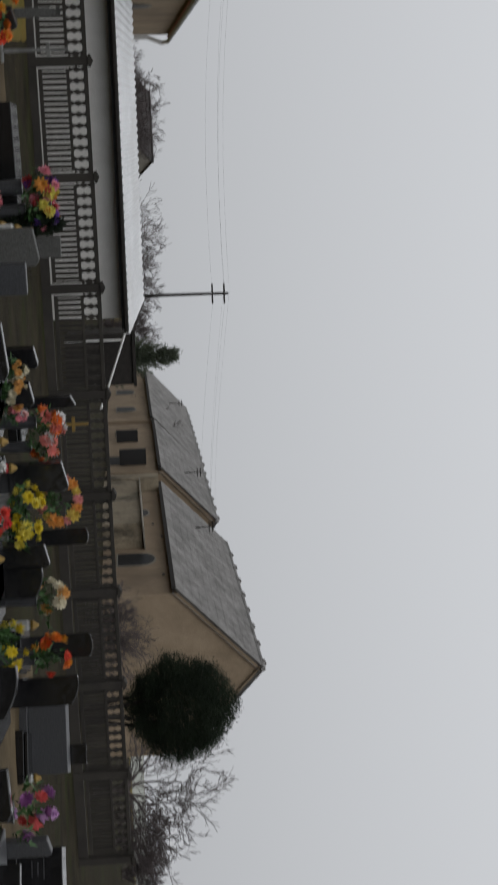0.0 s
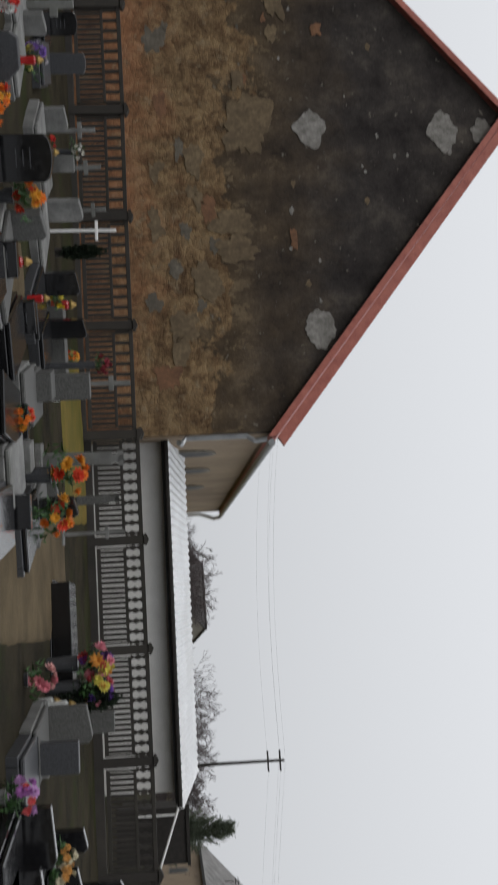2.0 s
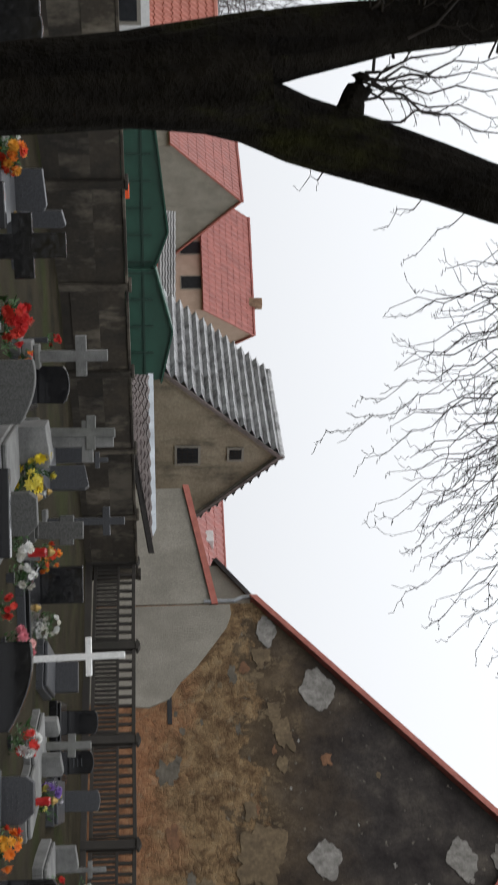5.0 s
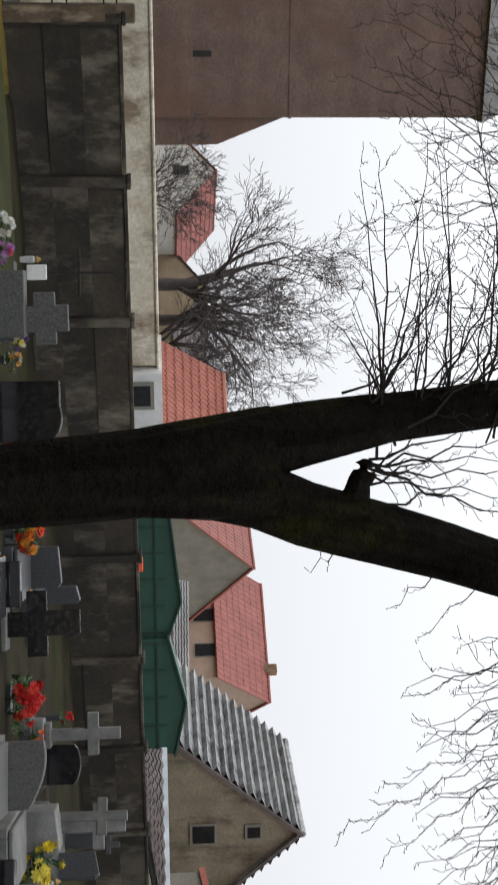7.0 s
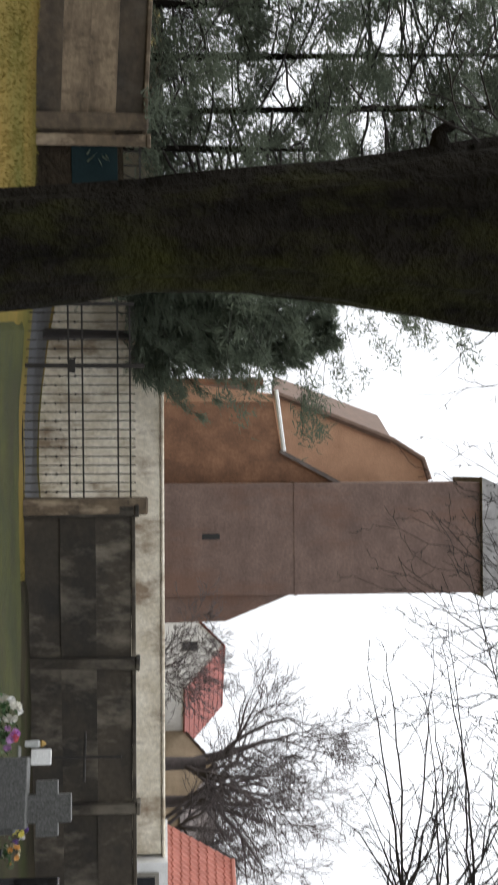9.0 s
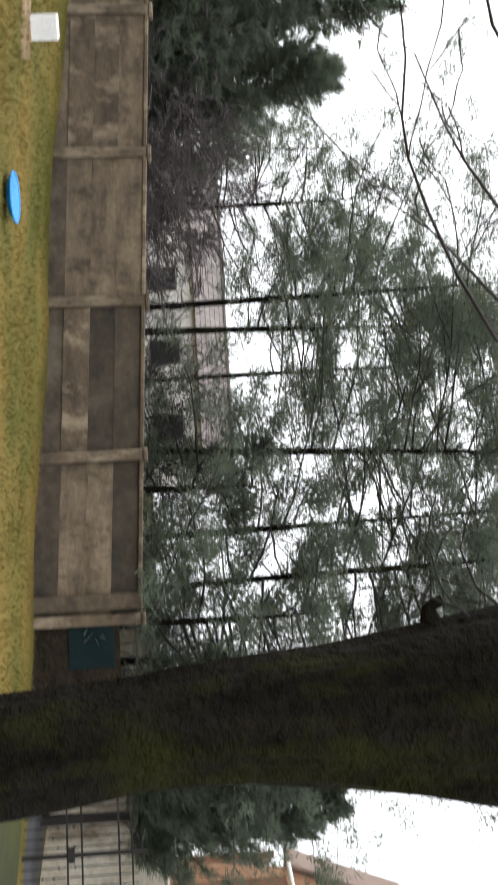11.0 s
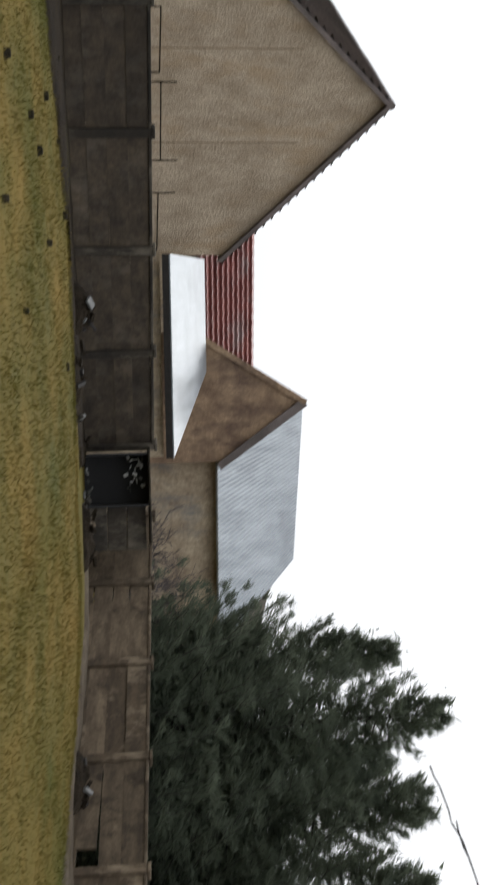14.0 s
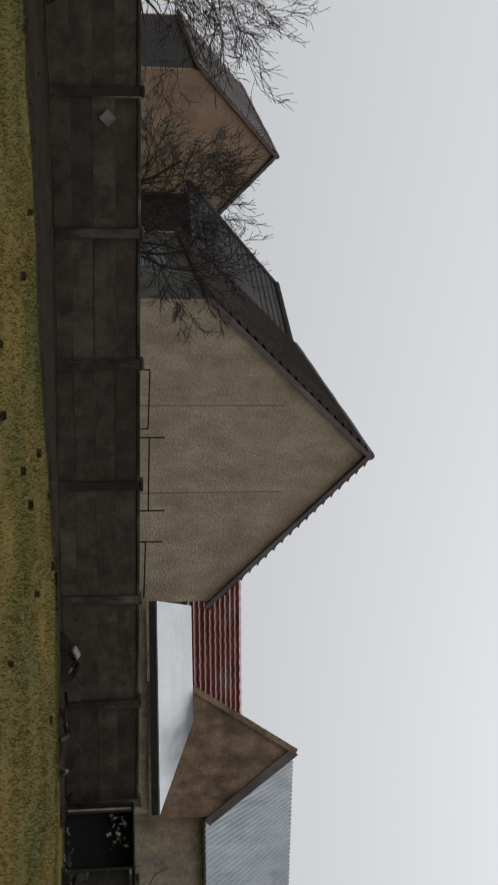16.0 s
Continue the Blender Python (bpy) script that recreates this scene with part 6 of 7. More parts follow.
def stone(shape, mat, yaw, r, w, h, turn=0, ledger=1, deep=0.14):
    """A gravestone: headstone on a base, with its ledger slab and kerb before it."""
    global STONES
    STONES += 1
    rnd = random.Random(STONES)
    h = max(h, 0.25)
    g = thing("gravestone", "%s gravestone with %s" % (WORDS[mat], TOPS[shape]), "gravestone", on_ground(yaw, r, turn + rnd.uniform(-2, 2)), "gravestones")
    bh = min(0.16, h * 0.25)
    part("headstone", rounded(prism(bm_new(), stone_outline(shape, w, h - bh), -deep / 2, deep / 2), 0.008), M[mat], g, m=pose(0, 0, bh + 0.001, rnd.uniform(-1, 1), rnd.uniform(-1, 1), 0))
    base_mat = M["concrete"] if mat in ("terrazzo", "concrete") else M["granite_grey"] if mat == "granite_black" and rnd.random() < 0.3 else M[mat]
    part("base", box(bm_new(), -w / 2 - 0.06, w / 2 + 0.06, -deep / 2 - 0.07, deep / 2 + 0.07, -0.15, bh, 0.01), base_mat, g)
    if mat in ("granite_black", "granite_grey") and w > 0.3 and rnd.random() < 0.45:
        for i in range(3):
            bw = w * (0.5, 0.34, 0.42)[i] * rnd.uniform(0.3, 0.5)
            part("inscription_bar", box(bm_new(), -bw, bw, -deep / 2 - 0.004, -deep / 2 + 0.001, h * (0.68 - 0.1 * i), h * (0.68 - 0.1 * i) + 0.012), M["granite_grey"], g)
    if ledger:
        lw, ll = max(w * 1.15, 0.62) / 2, 1.35
        y1 = -deep / 2 - 0.09
        k = bm_new()
        for x0, x1, y0, yy in ((-lw, -lw + 0.09, -ll, y1), (lw - 0.09, lw, -ll, y1), (-lw + 0.092, lw - 0.092, -ll, -ll + 0.09)):
            box(k, x0, x1, y0, yy, -0.15, 0.15, 0.008)
        part("kerb", k, base_mat, g)
        part("ledger", box(bm_new(), -lw + 0.03, lw - 0.03, -ll + 0.03, y1 - 0.03, 0.153, 0.20, 0.012), M[mat], g)
    return g


def cross(mat, yaw, r, w, h, arm, ped, thick):
    """A grave cross on a stepped pedestal."""
    global STONES
    STONES += 1
    rnd = random.Random(STONES)
    g = thing("grave_cross", "%s grave cross on a stepped base" % WORDS[mat], "grave cross", on_ground(yaw, r, rnd.uniform(-8, 8)), "grave crosses")
    t = thick / 2
    b = bm_new()
    ah = t if thick < 0.15 else t * 0.8
    prism(b, [(-t, ped * 0.9), (t, ped * 0.9), (t, arm - ah), (w / 2, arm - ah), (w / 2, arm + ah), (t, arm + ah), (t, h), (-t, h), (-t, arm + ah), (-w / 2, arm + ah), (-w / 2, arm - ah), (-t, arm - ah)], -min(t, 0.06), min(t, 0.06))
    part("cross", rounded(b, 0.006), M[mat], g, m=pose(0, 0, 0, rnd.uniform(-1.5, 1.5), rnd.uniform(-1.5, 1.5), 0))
    if ped > 0.12:
        k = max(w * 0.5, t * 1.6)
        for i, (kw, z0, z1) in enumerate(((k * 1.0, -0.1, ped * 0.45), (k * 0.82, ped * 0.45, ped * 0.8), (k * 0.6, ped * 0.8, ped))):
            part("step", box(bm_new(), -kw, kw, -kw * 0.7, kw * 0.7, z0 + 0.001 * i, z1, 0.012), M[mat], g)
    else:
        part("base", box(bm_new(), -t - 0.12, t + 0.12, -0.14, 0.14, -0.12, 0.10, 0.012), M["concrete"], g)
    if mat == "iron":
        part("name_plate", box(bm_new(), -0.09, 0.09, -0.045, -0.02, arm - 0.62, arm - 0.38, 0.01), M["whitepaint"], g, "white plate with unreadable lettering")
    return g


# ---- flowers on the graves ----
HUES = {"yellow": ((0.75, 0.58, 0.02), (0.80, 0.68, 0.10)), "orange": ((0.80, 0.20, 0.015), (0.78, 0.36, 0.03), (0.72, 0.06, 0.02)), "white": ((0.75, 0.75, 0.72), (0.70, 0.68, 0.60)), "red": ((0.60, 0.02, 0.02), (0.68, 0.05, 0.03)), "pink": ((0.72, 0.22, 0.27), (0.78, 0.42, 0.40)), "violet": ((0.22, 0.12, 0.42), (0.70, 0.68, 0.72), (0.70, 0.62, 0.12)), "lilac": ((0.40, 0.14, 0.42), (0.52, 0.28, 0.55), (0.6, 0.08, 0.08)), "cream": ((0.72, 0.66, 0.48), (0.70, 0.36, 0.10)), "dark_red": ((0.22, 0.02, 0.03), (0.30, 0.03, 0.05)), "redwhite": ((0.66, 0.04, 0.03), (0.75, 0.75, 0.72)), "mixed": ((0.68, 0.22, 0.28), (0.70, 0.30, 0.05), (0.20, 0.08, 0.45), (0.66, 0.58, 0.10), (0.5, 0.05, 0.06)), "balls": ((0.78, 0.16, 0.02), (0.78, 0.24, 0.20), (0.74, 0.74, 0.74)), "wreath": ((0.72, 0.30, 0.06), (0.70, 0.26, 0.24), (0.62, 0.45, 0.08))}
SAY = {"balls": "orange, coral and white", "wreath": "orange and pink", "mixed": "pink, orange and purple", "redwhite": "red and white", "violet": "violet and cream", "dark_red": "dark red"}
BLOOM_MESH = {}
M["leaf"] = surface("bouquet_leaves", (0.02, 0.06, 0.015), (0.05, 0.12, 0.03), None, 8, 30, 0.6, 0)


def bloom_mesh(c):
    if c not in BLOOM_MESH:
        mat = plain("petal_%d" % len(BLOOM_MESH), tuple(0.8 * v for v in c), 0.75)
        verts, faces = [], []
        for ring, (n, rr, z, up) in enumerate(((9, 1.0, 0.0, 0.25), (7, 0.75, 0.18, 0.45), (5, 0.45, 0.36, 0.6))):
            for i in range(n):
                a = 2 * math.pi * (i + 0.4 * ring) / n
                b = math.pi / n * 1.15
                k = len(verts)
                verts += [(0, 0, z - 0.1), (rr * 0.62 * math.cos(a - b), rr * 0.62 * math.sin(a - b), z + up * 0.4), (rr * math.cos(a), rr * math.sin(a), z + up * 0.75), (rr * 0.62 * math.cos(a + b), rr * 0.62 * math.sin(a + b), z + up * 0.4)]
                faces += [(k, k + 1, k + 2), (k, k + 2, k + 3)]
        BLOOM_MESH[c] = raw_mesh("bloom", verts, faces, mat)
    return BLOOM_MESH[c]


def bouquet(yaw, r, h, size, kind):
    """Cut or artificial flowers in a pot: leaves, and single blooms facing outwards."""
    global STONES
    STONES += 1
    rnd = random.Random(STONES)
    h = max(h, 0.22)
    f = thing("flower_bouquet", "bouquet of %s flowers in a grave pot" % SAY.get(kind, kind), "flowers", on_ground(yaw, r, rnd.uniform(-20, 20)), "grave flowers")
    pr = size * 0.36
    part("pot", tube(bm_new(), [(0, 0, -0.05), (0, 0, max(h - size * 0.75, 0.06)), (0, 0, max(h - size * 0.7, 0.08))], [pr * 0.7, pr, pr * 1.06], 10), M["granite_grey"] if rnd.random() < 0.6 else M["concrete"], f)
    sprays = [(Vector((rnd.gauss(0, size * 0.38), rnd.gauss(0, size * 0.3), h - size * 0.35 + rnd.gauss(0, size * 0.25))), Vector((0, 0, 0.6)), size * 0.16) for _ in range(14)]
    part("foliage", needle_mesh("foliage", sprays, M["leaf"], rnd, size * 0.4, size * 0.07, 7), None, f)
    cols = HUES[kind]
    n = 16 if kind in ("mixed", "wreath", "violet") else 11
    for i in range(n):
        v = Vector((rnd.gauss(0, 1), rnd.gauss(0, 1) - 0.7, rnd.gauss(0, 1) + 0.5)).normalized()
        if kind == "wreath":
            a = 2 * math.pi * i / n
            q, v = Vector((math.cos(a) * size * 0.9, 0, h + math.sin(a) * size * 0.75)), Vector((0, -1, 0.4)).normalized()
        else:
            q = Vector((v.x * size * 0.72, v.y * size * 0.55, h + v.z * size * 0.62))
        br = size * (0.42 if kind == "balls" else rnd.uniform(0.22, 0.36))
        part("bloom", bloom_mesh(cols[i % len(cols)]), None, f, m=Matrix.Translation(q) @ v.to_track_quat("Z", "Y").to_matrix().to_4x4() @ Matrix.Diagonal((br, br, br * 1.1, 1)))
    return f


cross("concrete", 57.45, 13.0, 0.37, 1.15, 0.89, 0.44, 0.1)
stone("slant", "granite_grey", 56.61, 17, 0.28, 0.6, 10, 1, 0.14)
stone("slant", "granite_grey", 55.25, 16, 0.32, 0.7, -12, 1, 0.14)
cross("granite_grey", 56.08, 17.5, 0.24, 0.9, 0.74, 0.11, 0.07)
cross("terrazzo", 52.83, 14.0, 0.34, 0.73, 0.54, 0.23, 0.2)
cross("granite_grey", 53.18, 16.5, 0.39, 1.15, 0.9, 0.05, 0.1)
stone("flat", "granite_black", 50.22, 14.5, 0.43, 0.69, 14, 1, 0.14)
cross("whitepaint", 46.78, 13.5, 0.42, 1.2, 0.8, 0.05, 0.07)
stone("flat", "granite_grey", 45.88, 16.5, 0.4, 0.49, -8, 1, 0.14)
stone("curve", "granite_black", 45.63, 10.5, 0.75, 0.51, 0, 1, 0.14)
stone("ogee", "granite_black", 43.81, 18.5, 0.35, 0.65, 0, 1, 0.14)
stone("slant", "concrete", 43.7, 15, 0.21, 0.36, 25, 1, 0.14)
cross("concrete", 42.81, 16.0, 0.29, 0.68, 0.43, 0.05, 0.1)
stone("ogee", "granite_black", 42.02, 18.5, 0.33, 0.58, 6, 1, 0.14)
stone("slant", "concrete", 42.0, 14.5, 0.25, 0.44, 20, 1, 0.14)
stone("hex", "granite_grey", 40.56, 11, 0.4, 0.46, 6, 1, 0.14)
stone("ogee", "granite_grey", 40.31, 18, 0.29, 0.69, 0, 1, 0.14)
stone("slant", "concrete", 37.87, 16.5, 0.3, 0.48, 18, 1, 0.14)
cross("concrete", 37.34, 16.6, 0.21, 0.83, 0.62, 0.05, 0.06)
stone("ogee", "granite_black", 36.09, 11.5, 0.43, 0.65, 0, 1, 0.14)
stone("flat", "concrete", 35.88, 17, 0.23, 0.5, 10, 1, 0.14)
cross("concrete", 35.61, 17, 0.2, 0.86, 0.65, 0.05, 0.06)
stone("slant", "concrete", 33.76, 16, 0.28, 0.64, 22, 1, 0.14)
cross("concrete", 33.67, 16.2, 0.18, 0.93, 0.76, 0.05, 0.05)
cross("whitepaint", 32.81, 16.8, 0.27, 1.03, 0.76, 0.05, 0.04)
stone("slant", "terrazzo", 33.05, 12, 0.28, 0.5, 28, 1, 0.14)
stone("flat", "granite_black", 31.52, 11.2, 0.33, 0.3, 10, 1, 0.14)
stone("slant", "granite_black", 30.35, 15, 0.29, 0.61, 18, 1, 0.14)
stone("slant", "granite_black", 28.23, 15.5, 0.24, 0.64, 14, 1, 0.14)
stone("flat", "granite_black", 28.81, 12.5, 0.34, 0.3, 14, 1, 0.14)
stone("flat", "terrazzo", 25.45, 14, 0.29, 0.73, 8, 1, 0.3)
stone("flat", "terrazzo", 25.55, 13.4, 0.31, 0.36, 8, 1, 0.5)
cross("concrete", 25.61, 15, 0.19, 1.17, 0.93, 0.63, 0.06)
stone("flat", "granite_black", 23.86, 11.8, 0.34, 0.25, -8, 1, 0.14)
cross("concrete", 22.02, 14.5, 0.1, 1.0, 0.99, 0.05, 0.16)
stone("flat", "concrete", 22.23, 12.0, 0.29, 0.2, 10, 1, 0.3)
stone("slant", "terrazzo", 20.62, 14, 0.22, 0.31, 15, 1, 0.14)
stone("flat", "granite_black", 19.62, 11, 0.32, 0.33, 5, 1, 0.14)
stone("flat", "terrazzo", 27.65, 16, 0.91, 0.32, 0, 0, 0.5)
cross("terrazzo", 19.96, 16, 0.09, 0.89, 0.86, 0.41, 0.12)
cross("concrete", 18.41, 17, 0.19, 0.95, 0.7, 0.05, 0.05)
stone("slant", "granite_black", 19.72, 13, 0.21, 0.61, 15, 1, 0.14)
stone("flat", "granite_black", 13.89, 15.5, 1.21, 0.32, 2, 0, 0.9)
stone("flat", "terrazzo", 9.66, 15, 0.25, 0.82, 12, 1, 0.14)
stone("slant", "terrazzo", 9.61, 13.5, 0.41, 0.65, 15, 1, 0.14)
stone("flat", "granite_grey", 8.18, 12.5, 0.32, 0.58, 10, 1, 0.14)
stone("slant", "granite_black", 4.49, 14, 0.24, 0.54, 20, 1, 0.14)
stone("slant", "granite_black", 4.79, 11.2, 0.54, 0.47, 20, 1, 0.14)
stone("slant", "granite_black", 2.74, 13.5, 0.26, 0.51, 20, 1, 0.14)
stone("slant", "granite_black", 2.6, 11, 0.37, 0.39, 20, 1, 0.14)
stone("slant", "granite_black", 2.33, 16.5, 0.15, 0.84, 15, 1, 0.14)
stone("slant", "granite_black", -1.17, 13.5, 0.33, 0.85, 15, 1, 0.14)
stone("flat", "granite_grey", 0.2, 11.2, 0.57, 0.27, 20, 0, 0.8)
stone("slant", "granite_black", -4.92, 12.8, 0.24, 0.66, 12, 1, 0.14)
stone("ogee", "granite_black", -4.12, 16, 0.21, 0.95, 0, 1, 0.14)
stone("curve", "granite_black", -6.12, 12.8, 0.3, 0.59, 8, 1, 0.14)
stone("ogee", "granite_black", -9.24, 15.5, 0.3, 0.97, 0, 1, 0.14)
stone("curve", "granite_black", -11.18, 13, 0.29, 0.91, 10, 1, 0.14)
stone("curve", "granite_black", -11.05, 10.6, 0.44, 0.52, 10, 1, 0.14)
stone("flat", "granite_grey", -13.38, 15.5, 0.85, 0.62, 0, 0, 0.6)
stone("slant", "granite_black", -15.61, 10.6, 0.42, 0.44, 10, 1, 0.14)
stone("slant", "granite_grey", -17.97, 12.5, 0.16, 0.62, 20, 1, 0.14)
stone("flat", "granite_black", -19.32, 11, 0.28, 0.46, 0, 1, 0.14)
stone("flat", "granite_black", -18.98, 14, 0.42, 0.63, 0, 0, 0.6)
stone("flat", "granite_black", -14.13, 16, 0.25, 0.82, 0, 1, 0.14)
stone("flat", "granite_black", 68.07, 11.2, 0.42, 0.31, 5, 1, 0.14)
stone("slant", "granite_grey", 68.81, 13.5, 0.46, 0.52, 6, 1, 0.14)
stone("slant", "granite_grey", 67.5, 15, 0.21, 0.61, 10, 1, 0.14)
cross("granite_black", 66.18, 11.8, 0.63, 0.79, 0.38, 0.09, 0.24)
cross("concrete", 61.06, 13.2, 0.44, 1.08, 0.79, 0.35, 0.12)
stone("curve", "terrazzo", 59.37, 11, 0.58, 0.52, 5, 1, 0.14)
stone("ogee", "granite_black", 59.72, 14.5, 0.45, 0.57, 0, 1, 0.14)
cross("concrete", 56.99, 13.0, 0.45, 1.13, 0.85, 0.47, 0.12)
stone("slant", "concrete", 56.87, 12.6, 0.45, 0.5, 10, 1, 0.4)
stone("hex", "terrazzo", 53.62, 11.5, 0.41, 0.45, 12, 1, 0.14)
stone("flat", "granite_black", 53.66, 10.6, 0.78, 0.3, 0, 1, 0.14)
cross("terrazzo", 80.52, 11.5, 0.49, 0.87, 0.65, 0.46, 0.25)
stone("flat", "terrazzo", 81.29, 11.4, 0.62, 0.48, 0, 1, 0.3)
stone("round", "granite_black", 75.88, 11.5, 0.46, 0.77, 0, 1, 0.14)
cross("iron", 82.75, 14.5, 0.57, 1.28, 0.85, 0.05, 0.03)
stone("flat", "granite_black", 76.98, 11.5, 0.26, 0.76, 0, 1, 0.14)
bouquet(55.81, 12.5, 0.38, 0.22, "yellow")
bouquet(51.61, 13.5, 0.39, 0.16, "orange")
bouquet(52.13, 12, 0.2, 0.18, "white")
bouquet(48.46, 14, 0.35, 0.15, "white")
bouquet(47.55, 12, 0.15, 0.2, "pink")
bouquet(43.11, 12.5, 0.21, 0.2, "redwhite")
bouquet(40.51, 14.5, 0.27, 0.2, "violet")
bouquet(38.52, 10.8, 0.19, 0.22, "orange")
bouquet(34.42, 11.8, 0.38, 0.22, "orange")
bouquet(36.83, 15, 0.32, 0.12, "red")
bouquet(36.39, 17, 0.55, 0.12, "white")
bouquet(29.56, 15.5, 0.29, 0.14, "yellow")
bouquet(26.78, 16.5, 0.35, 0.14, "orange")
bouquet(26.46, 15, 0.84, 0.14, "dark_red")
bouquet(24.09, 11.5, 0.06, 0.15, "orange")
bouquet(21.25, 14, 0.21, 0.14, "red")
bouquet(19.42, 12.6, 0.38, 0.26, "orange")
bouquet(21.3, 12.6, 0.55, 0.26, "orange")
bouquet(11.78, 12.5, 0.19, 0.2, "pink")
bouquet(12.38, 14.5, 0.63, 0.28, "mixed")
bouquet(6.63, 10.8, 0.13, 0.2, "lilac")
bouquet(3.9, 13, 0.38, 0.15, "cream")
bouquet(1.81, 13.5, 0.31, 0.15, "pink")
bouquet(1.41, 14, 0.64, 0.22, "balls")
bouquet(-0.35, 11.5, 0.18, 0.2, "white")
bouquet(-2.35, 14.5, 0.68, 0.29, "wreath")
bouquet(-2.42, 12.5, 0.46, 0.24, "yellow")
bouquet(-3.01, 11.5, 0.23, 0.22, "red")
bouquet(-6.89, 13, 0.66, 0.24, "cream")
bouquet(-9.55, 12.8, 0.65, 0.26, "orange")
bouquet(-9.03, 11, 0.37, 0.26, "yellow")
bouquet(-3.73, 12.5, 0.43, 0.24, "yellow")
bouquet(-16.43, 12, 0.5, 0.28, "lilac")
bouquet(0.28, 14, 0.56, 0.2, "balls")
bouquet(2.78, 13, 0.35, 0.2, "cream")
bouquet(11.28, 14.5, 0.64, 0.26, "mixed")
bouquet(70.43, 12.5, 0.27, 0.2, "orange")
bouquet(71.33, 13, 0.17, 0.15, "white")
bouquet(63.06, 12, 0.1, 0.22, "red")
bouquet(55.2, 12.5, 0.21, 0.24, "yellow")
bouquet(51.39, 14, 0.23, 0.16, "orange")
bouquet(50.62, 12.5, 0.02, 0.16, "white")
bouquet(49.3, 11, 0.13, 0.14, "red")
bouquet(48.17, 14, 0.23, 0.14, "white")
bouquet(47.03, 12, 0.09, 0.18, "pink")
bouquet(85.01, 12, 0.21, 0.18, "white")
bouquet(83.68, 12, 0.12, 0.16, "lilac")
bouquet(79.74, 12.5, 0.26, 0.16, "violet")
bouquet(78.66, 12.5, 0.23, 0.12, "cream")
bouquet(70.11, 12.5, 0.26, 0.18, "orange")
bouquet(62.43, 12, 0.03, 0.22, "red")
bouquet(61.03, 13, 0.21, 0.1, "orange")
bouquet(61.83, 14, 0.44, 0.1, "red")

# lanterns between the flowers
M["lamp_red"] = plain("red_lantern_glass", (0.35, 0.02, 0.02), 0.15)
M["lamp_gold"] = plain("gold_lantern_lid", (0.26, 0.17, 0.05), 0.5, 0.6)
M["lamp_clear"] = plain("pale_lantern_glass", (0.45, 0.46, 0.45), 0.15)
lr = random.Random(5)
for k in range(34):
    yaw, r = lr.choice((lr.uniform(-19, 12), lr.uniform(24, 58), lr.uniform(66, 84))), lr.uniform(11.8, 16)
    s = lr.uniform(0.85, 1.25)
    ln = thing("grave_lantern", "small glass grave lantern with a metal lid", "lantern", on_ground(yaw, r, 0, 0.02 + lr.choice((0, 0, 0.18))), "grave lanterns")
    part("glass", tube(bm_new(), [(0, 0, -0.03), (0, 0, 0.02 * s), (0, 0, 0.14 * s), (0, 0, 0.17 * s)], [0.04 * s, 0.045 * s, 0.05 * s, 0.03 * s], 10), M[lr.choice(("lamp_red", "lamp_clear", "lamp_clear", "lamp_red"))], ln)
    part("lid", tube(bm_new(), [(0, 0, 0.17 * s), (0, 0, 0.19 * s), (0, 0, 0.24 * s)], [0.045 * s, 0.045 * s, 0.012 * s], 10), M["lamp_gold"], ln, "gilt metal lid")

shrub("slim dark cypress among the graves", on_ground(31.8, 18.5), 0.80, 0.10, 43, 700, per=16, leaf=0.03, low=0.05, stems=2, kind="cypress")
shrub("clipped dark green shrub beside a grave", on_ground(10.7, 14.5), 0.92, 0.14, 44, 700, per=16, leaf=0.03, low=0.08, stems=3, kind="cypress")
GX2 = thing("gilt_cross", "small gilt cross on a thin post", "grave cross", on_ground(1.24, 18))
part("cross", prism(bm_new(), [(-0.02, 0), (0.02, 0), (0.02, 0.70), (0.11, 0.70), (0.11, 0.75), (0.02, 0.75), (0.02, 0.95), (-0.02, 0.95), (-0.02, 0.75), (-0.11, 0.75), (-0.11, 0.70), (-0.02, 0.70)], -0.015, 0.015), M["lamp_gold"], GX2)

# trodden dark earth behind the baluster fence
patch_on_ground("bare_yard", M["soil"], "bare dark yard earth behind the fence", "soil", -26, 11.5, 21.6, 130, 30, 30, 0.05, 0.2)
# Fog over the far field is put into this pale grey colour.
M["field"] = surface("fogged_winter_field", (0.24, 0.25, 0.22), (0.34, 0.35, 0.31), None, 0.02, 2, 0.95, 0)
patch_on_ground("field", M["field"], "winter field towards the horizon, fog painted into its pale colour", "field", -30, -9, 126, 1500, 20, 20, 0.25, 0.1)

M["asphalt"] = surface("wet_asphalt", (0.03, 0.03, 0.032), (0.06, 0.06, 0.063), (0.02, 0.02, 0.02), 1.5, 40, 0.7, 0.3, 0.01, spec=0.2)
patch_on_ground("road", M["asphalt"], "dark damp road beyond the iron gate", "road", 91, 109, 16.1, 21.7, 30, 12, 0.05, 0.1)

# ---- gates ----
GATE = thing("iron_gate", "wrought iron gate of thin bars between posts", "gate", facing(104, 15.73))
part("stile", box(bm_new(), 0.78, 0.84, -0.03, 0.03, -0.36, 1.28), M["iron"], GATE)
part("stile", box(bm_new(), -0.02, 0.03, -0.02, 0.02, -0.36, 1.15), M["iron"], GATE)
for z in (-0.33, 0.28, 0.46, 0.92, 1.08):
    part("rail", box(bm_new(), 0.03, 0.777, -0.012, 0.012, z, z + 0.022), M["iron"], GATE)
    part("rail", box(bm_new(), 0.843, 2.56, -0.012, 0.012, z, z + 0.022), M["iron"], GATE)
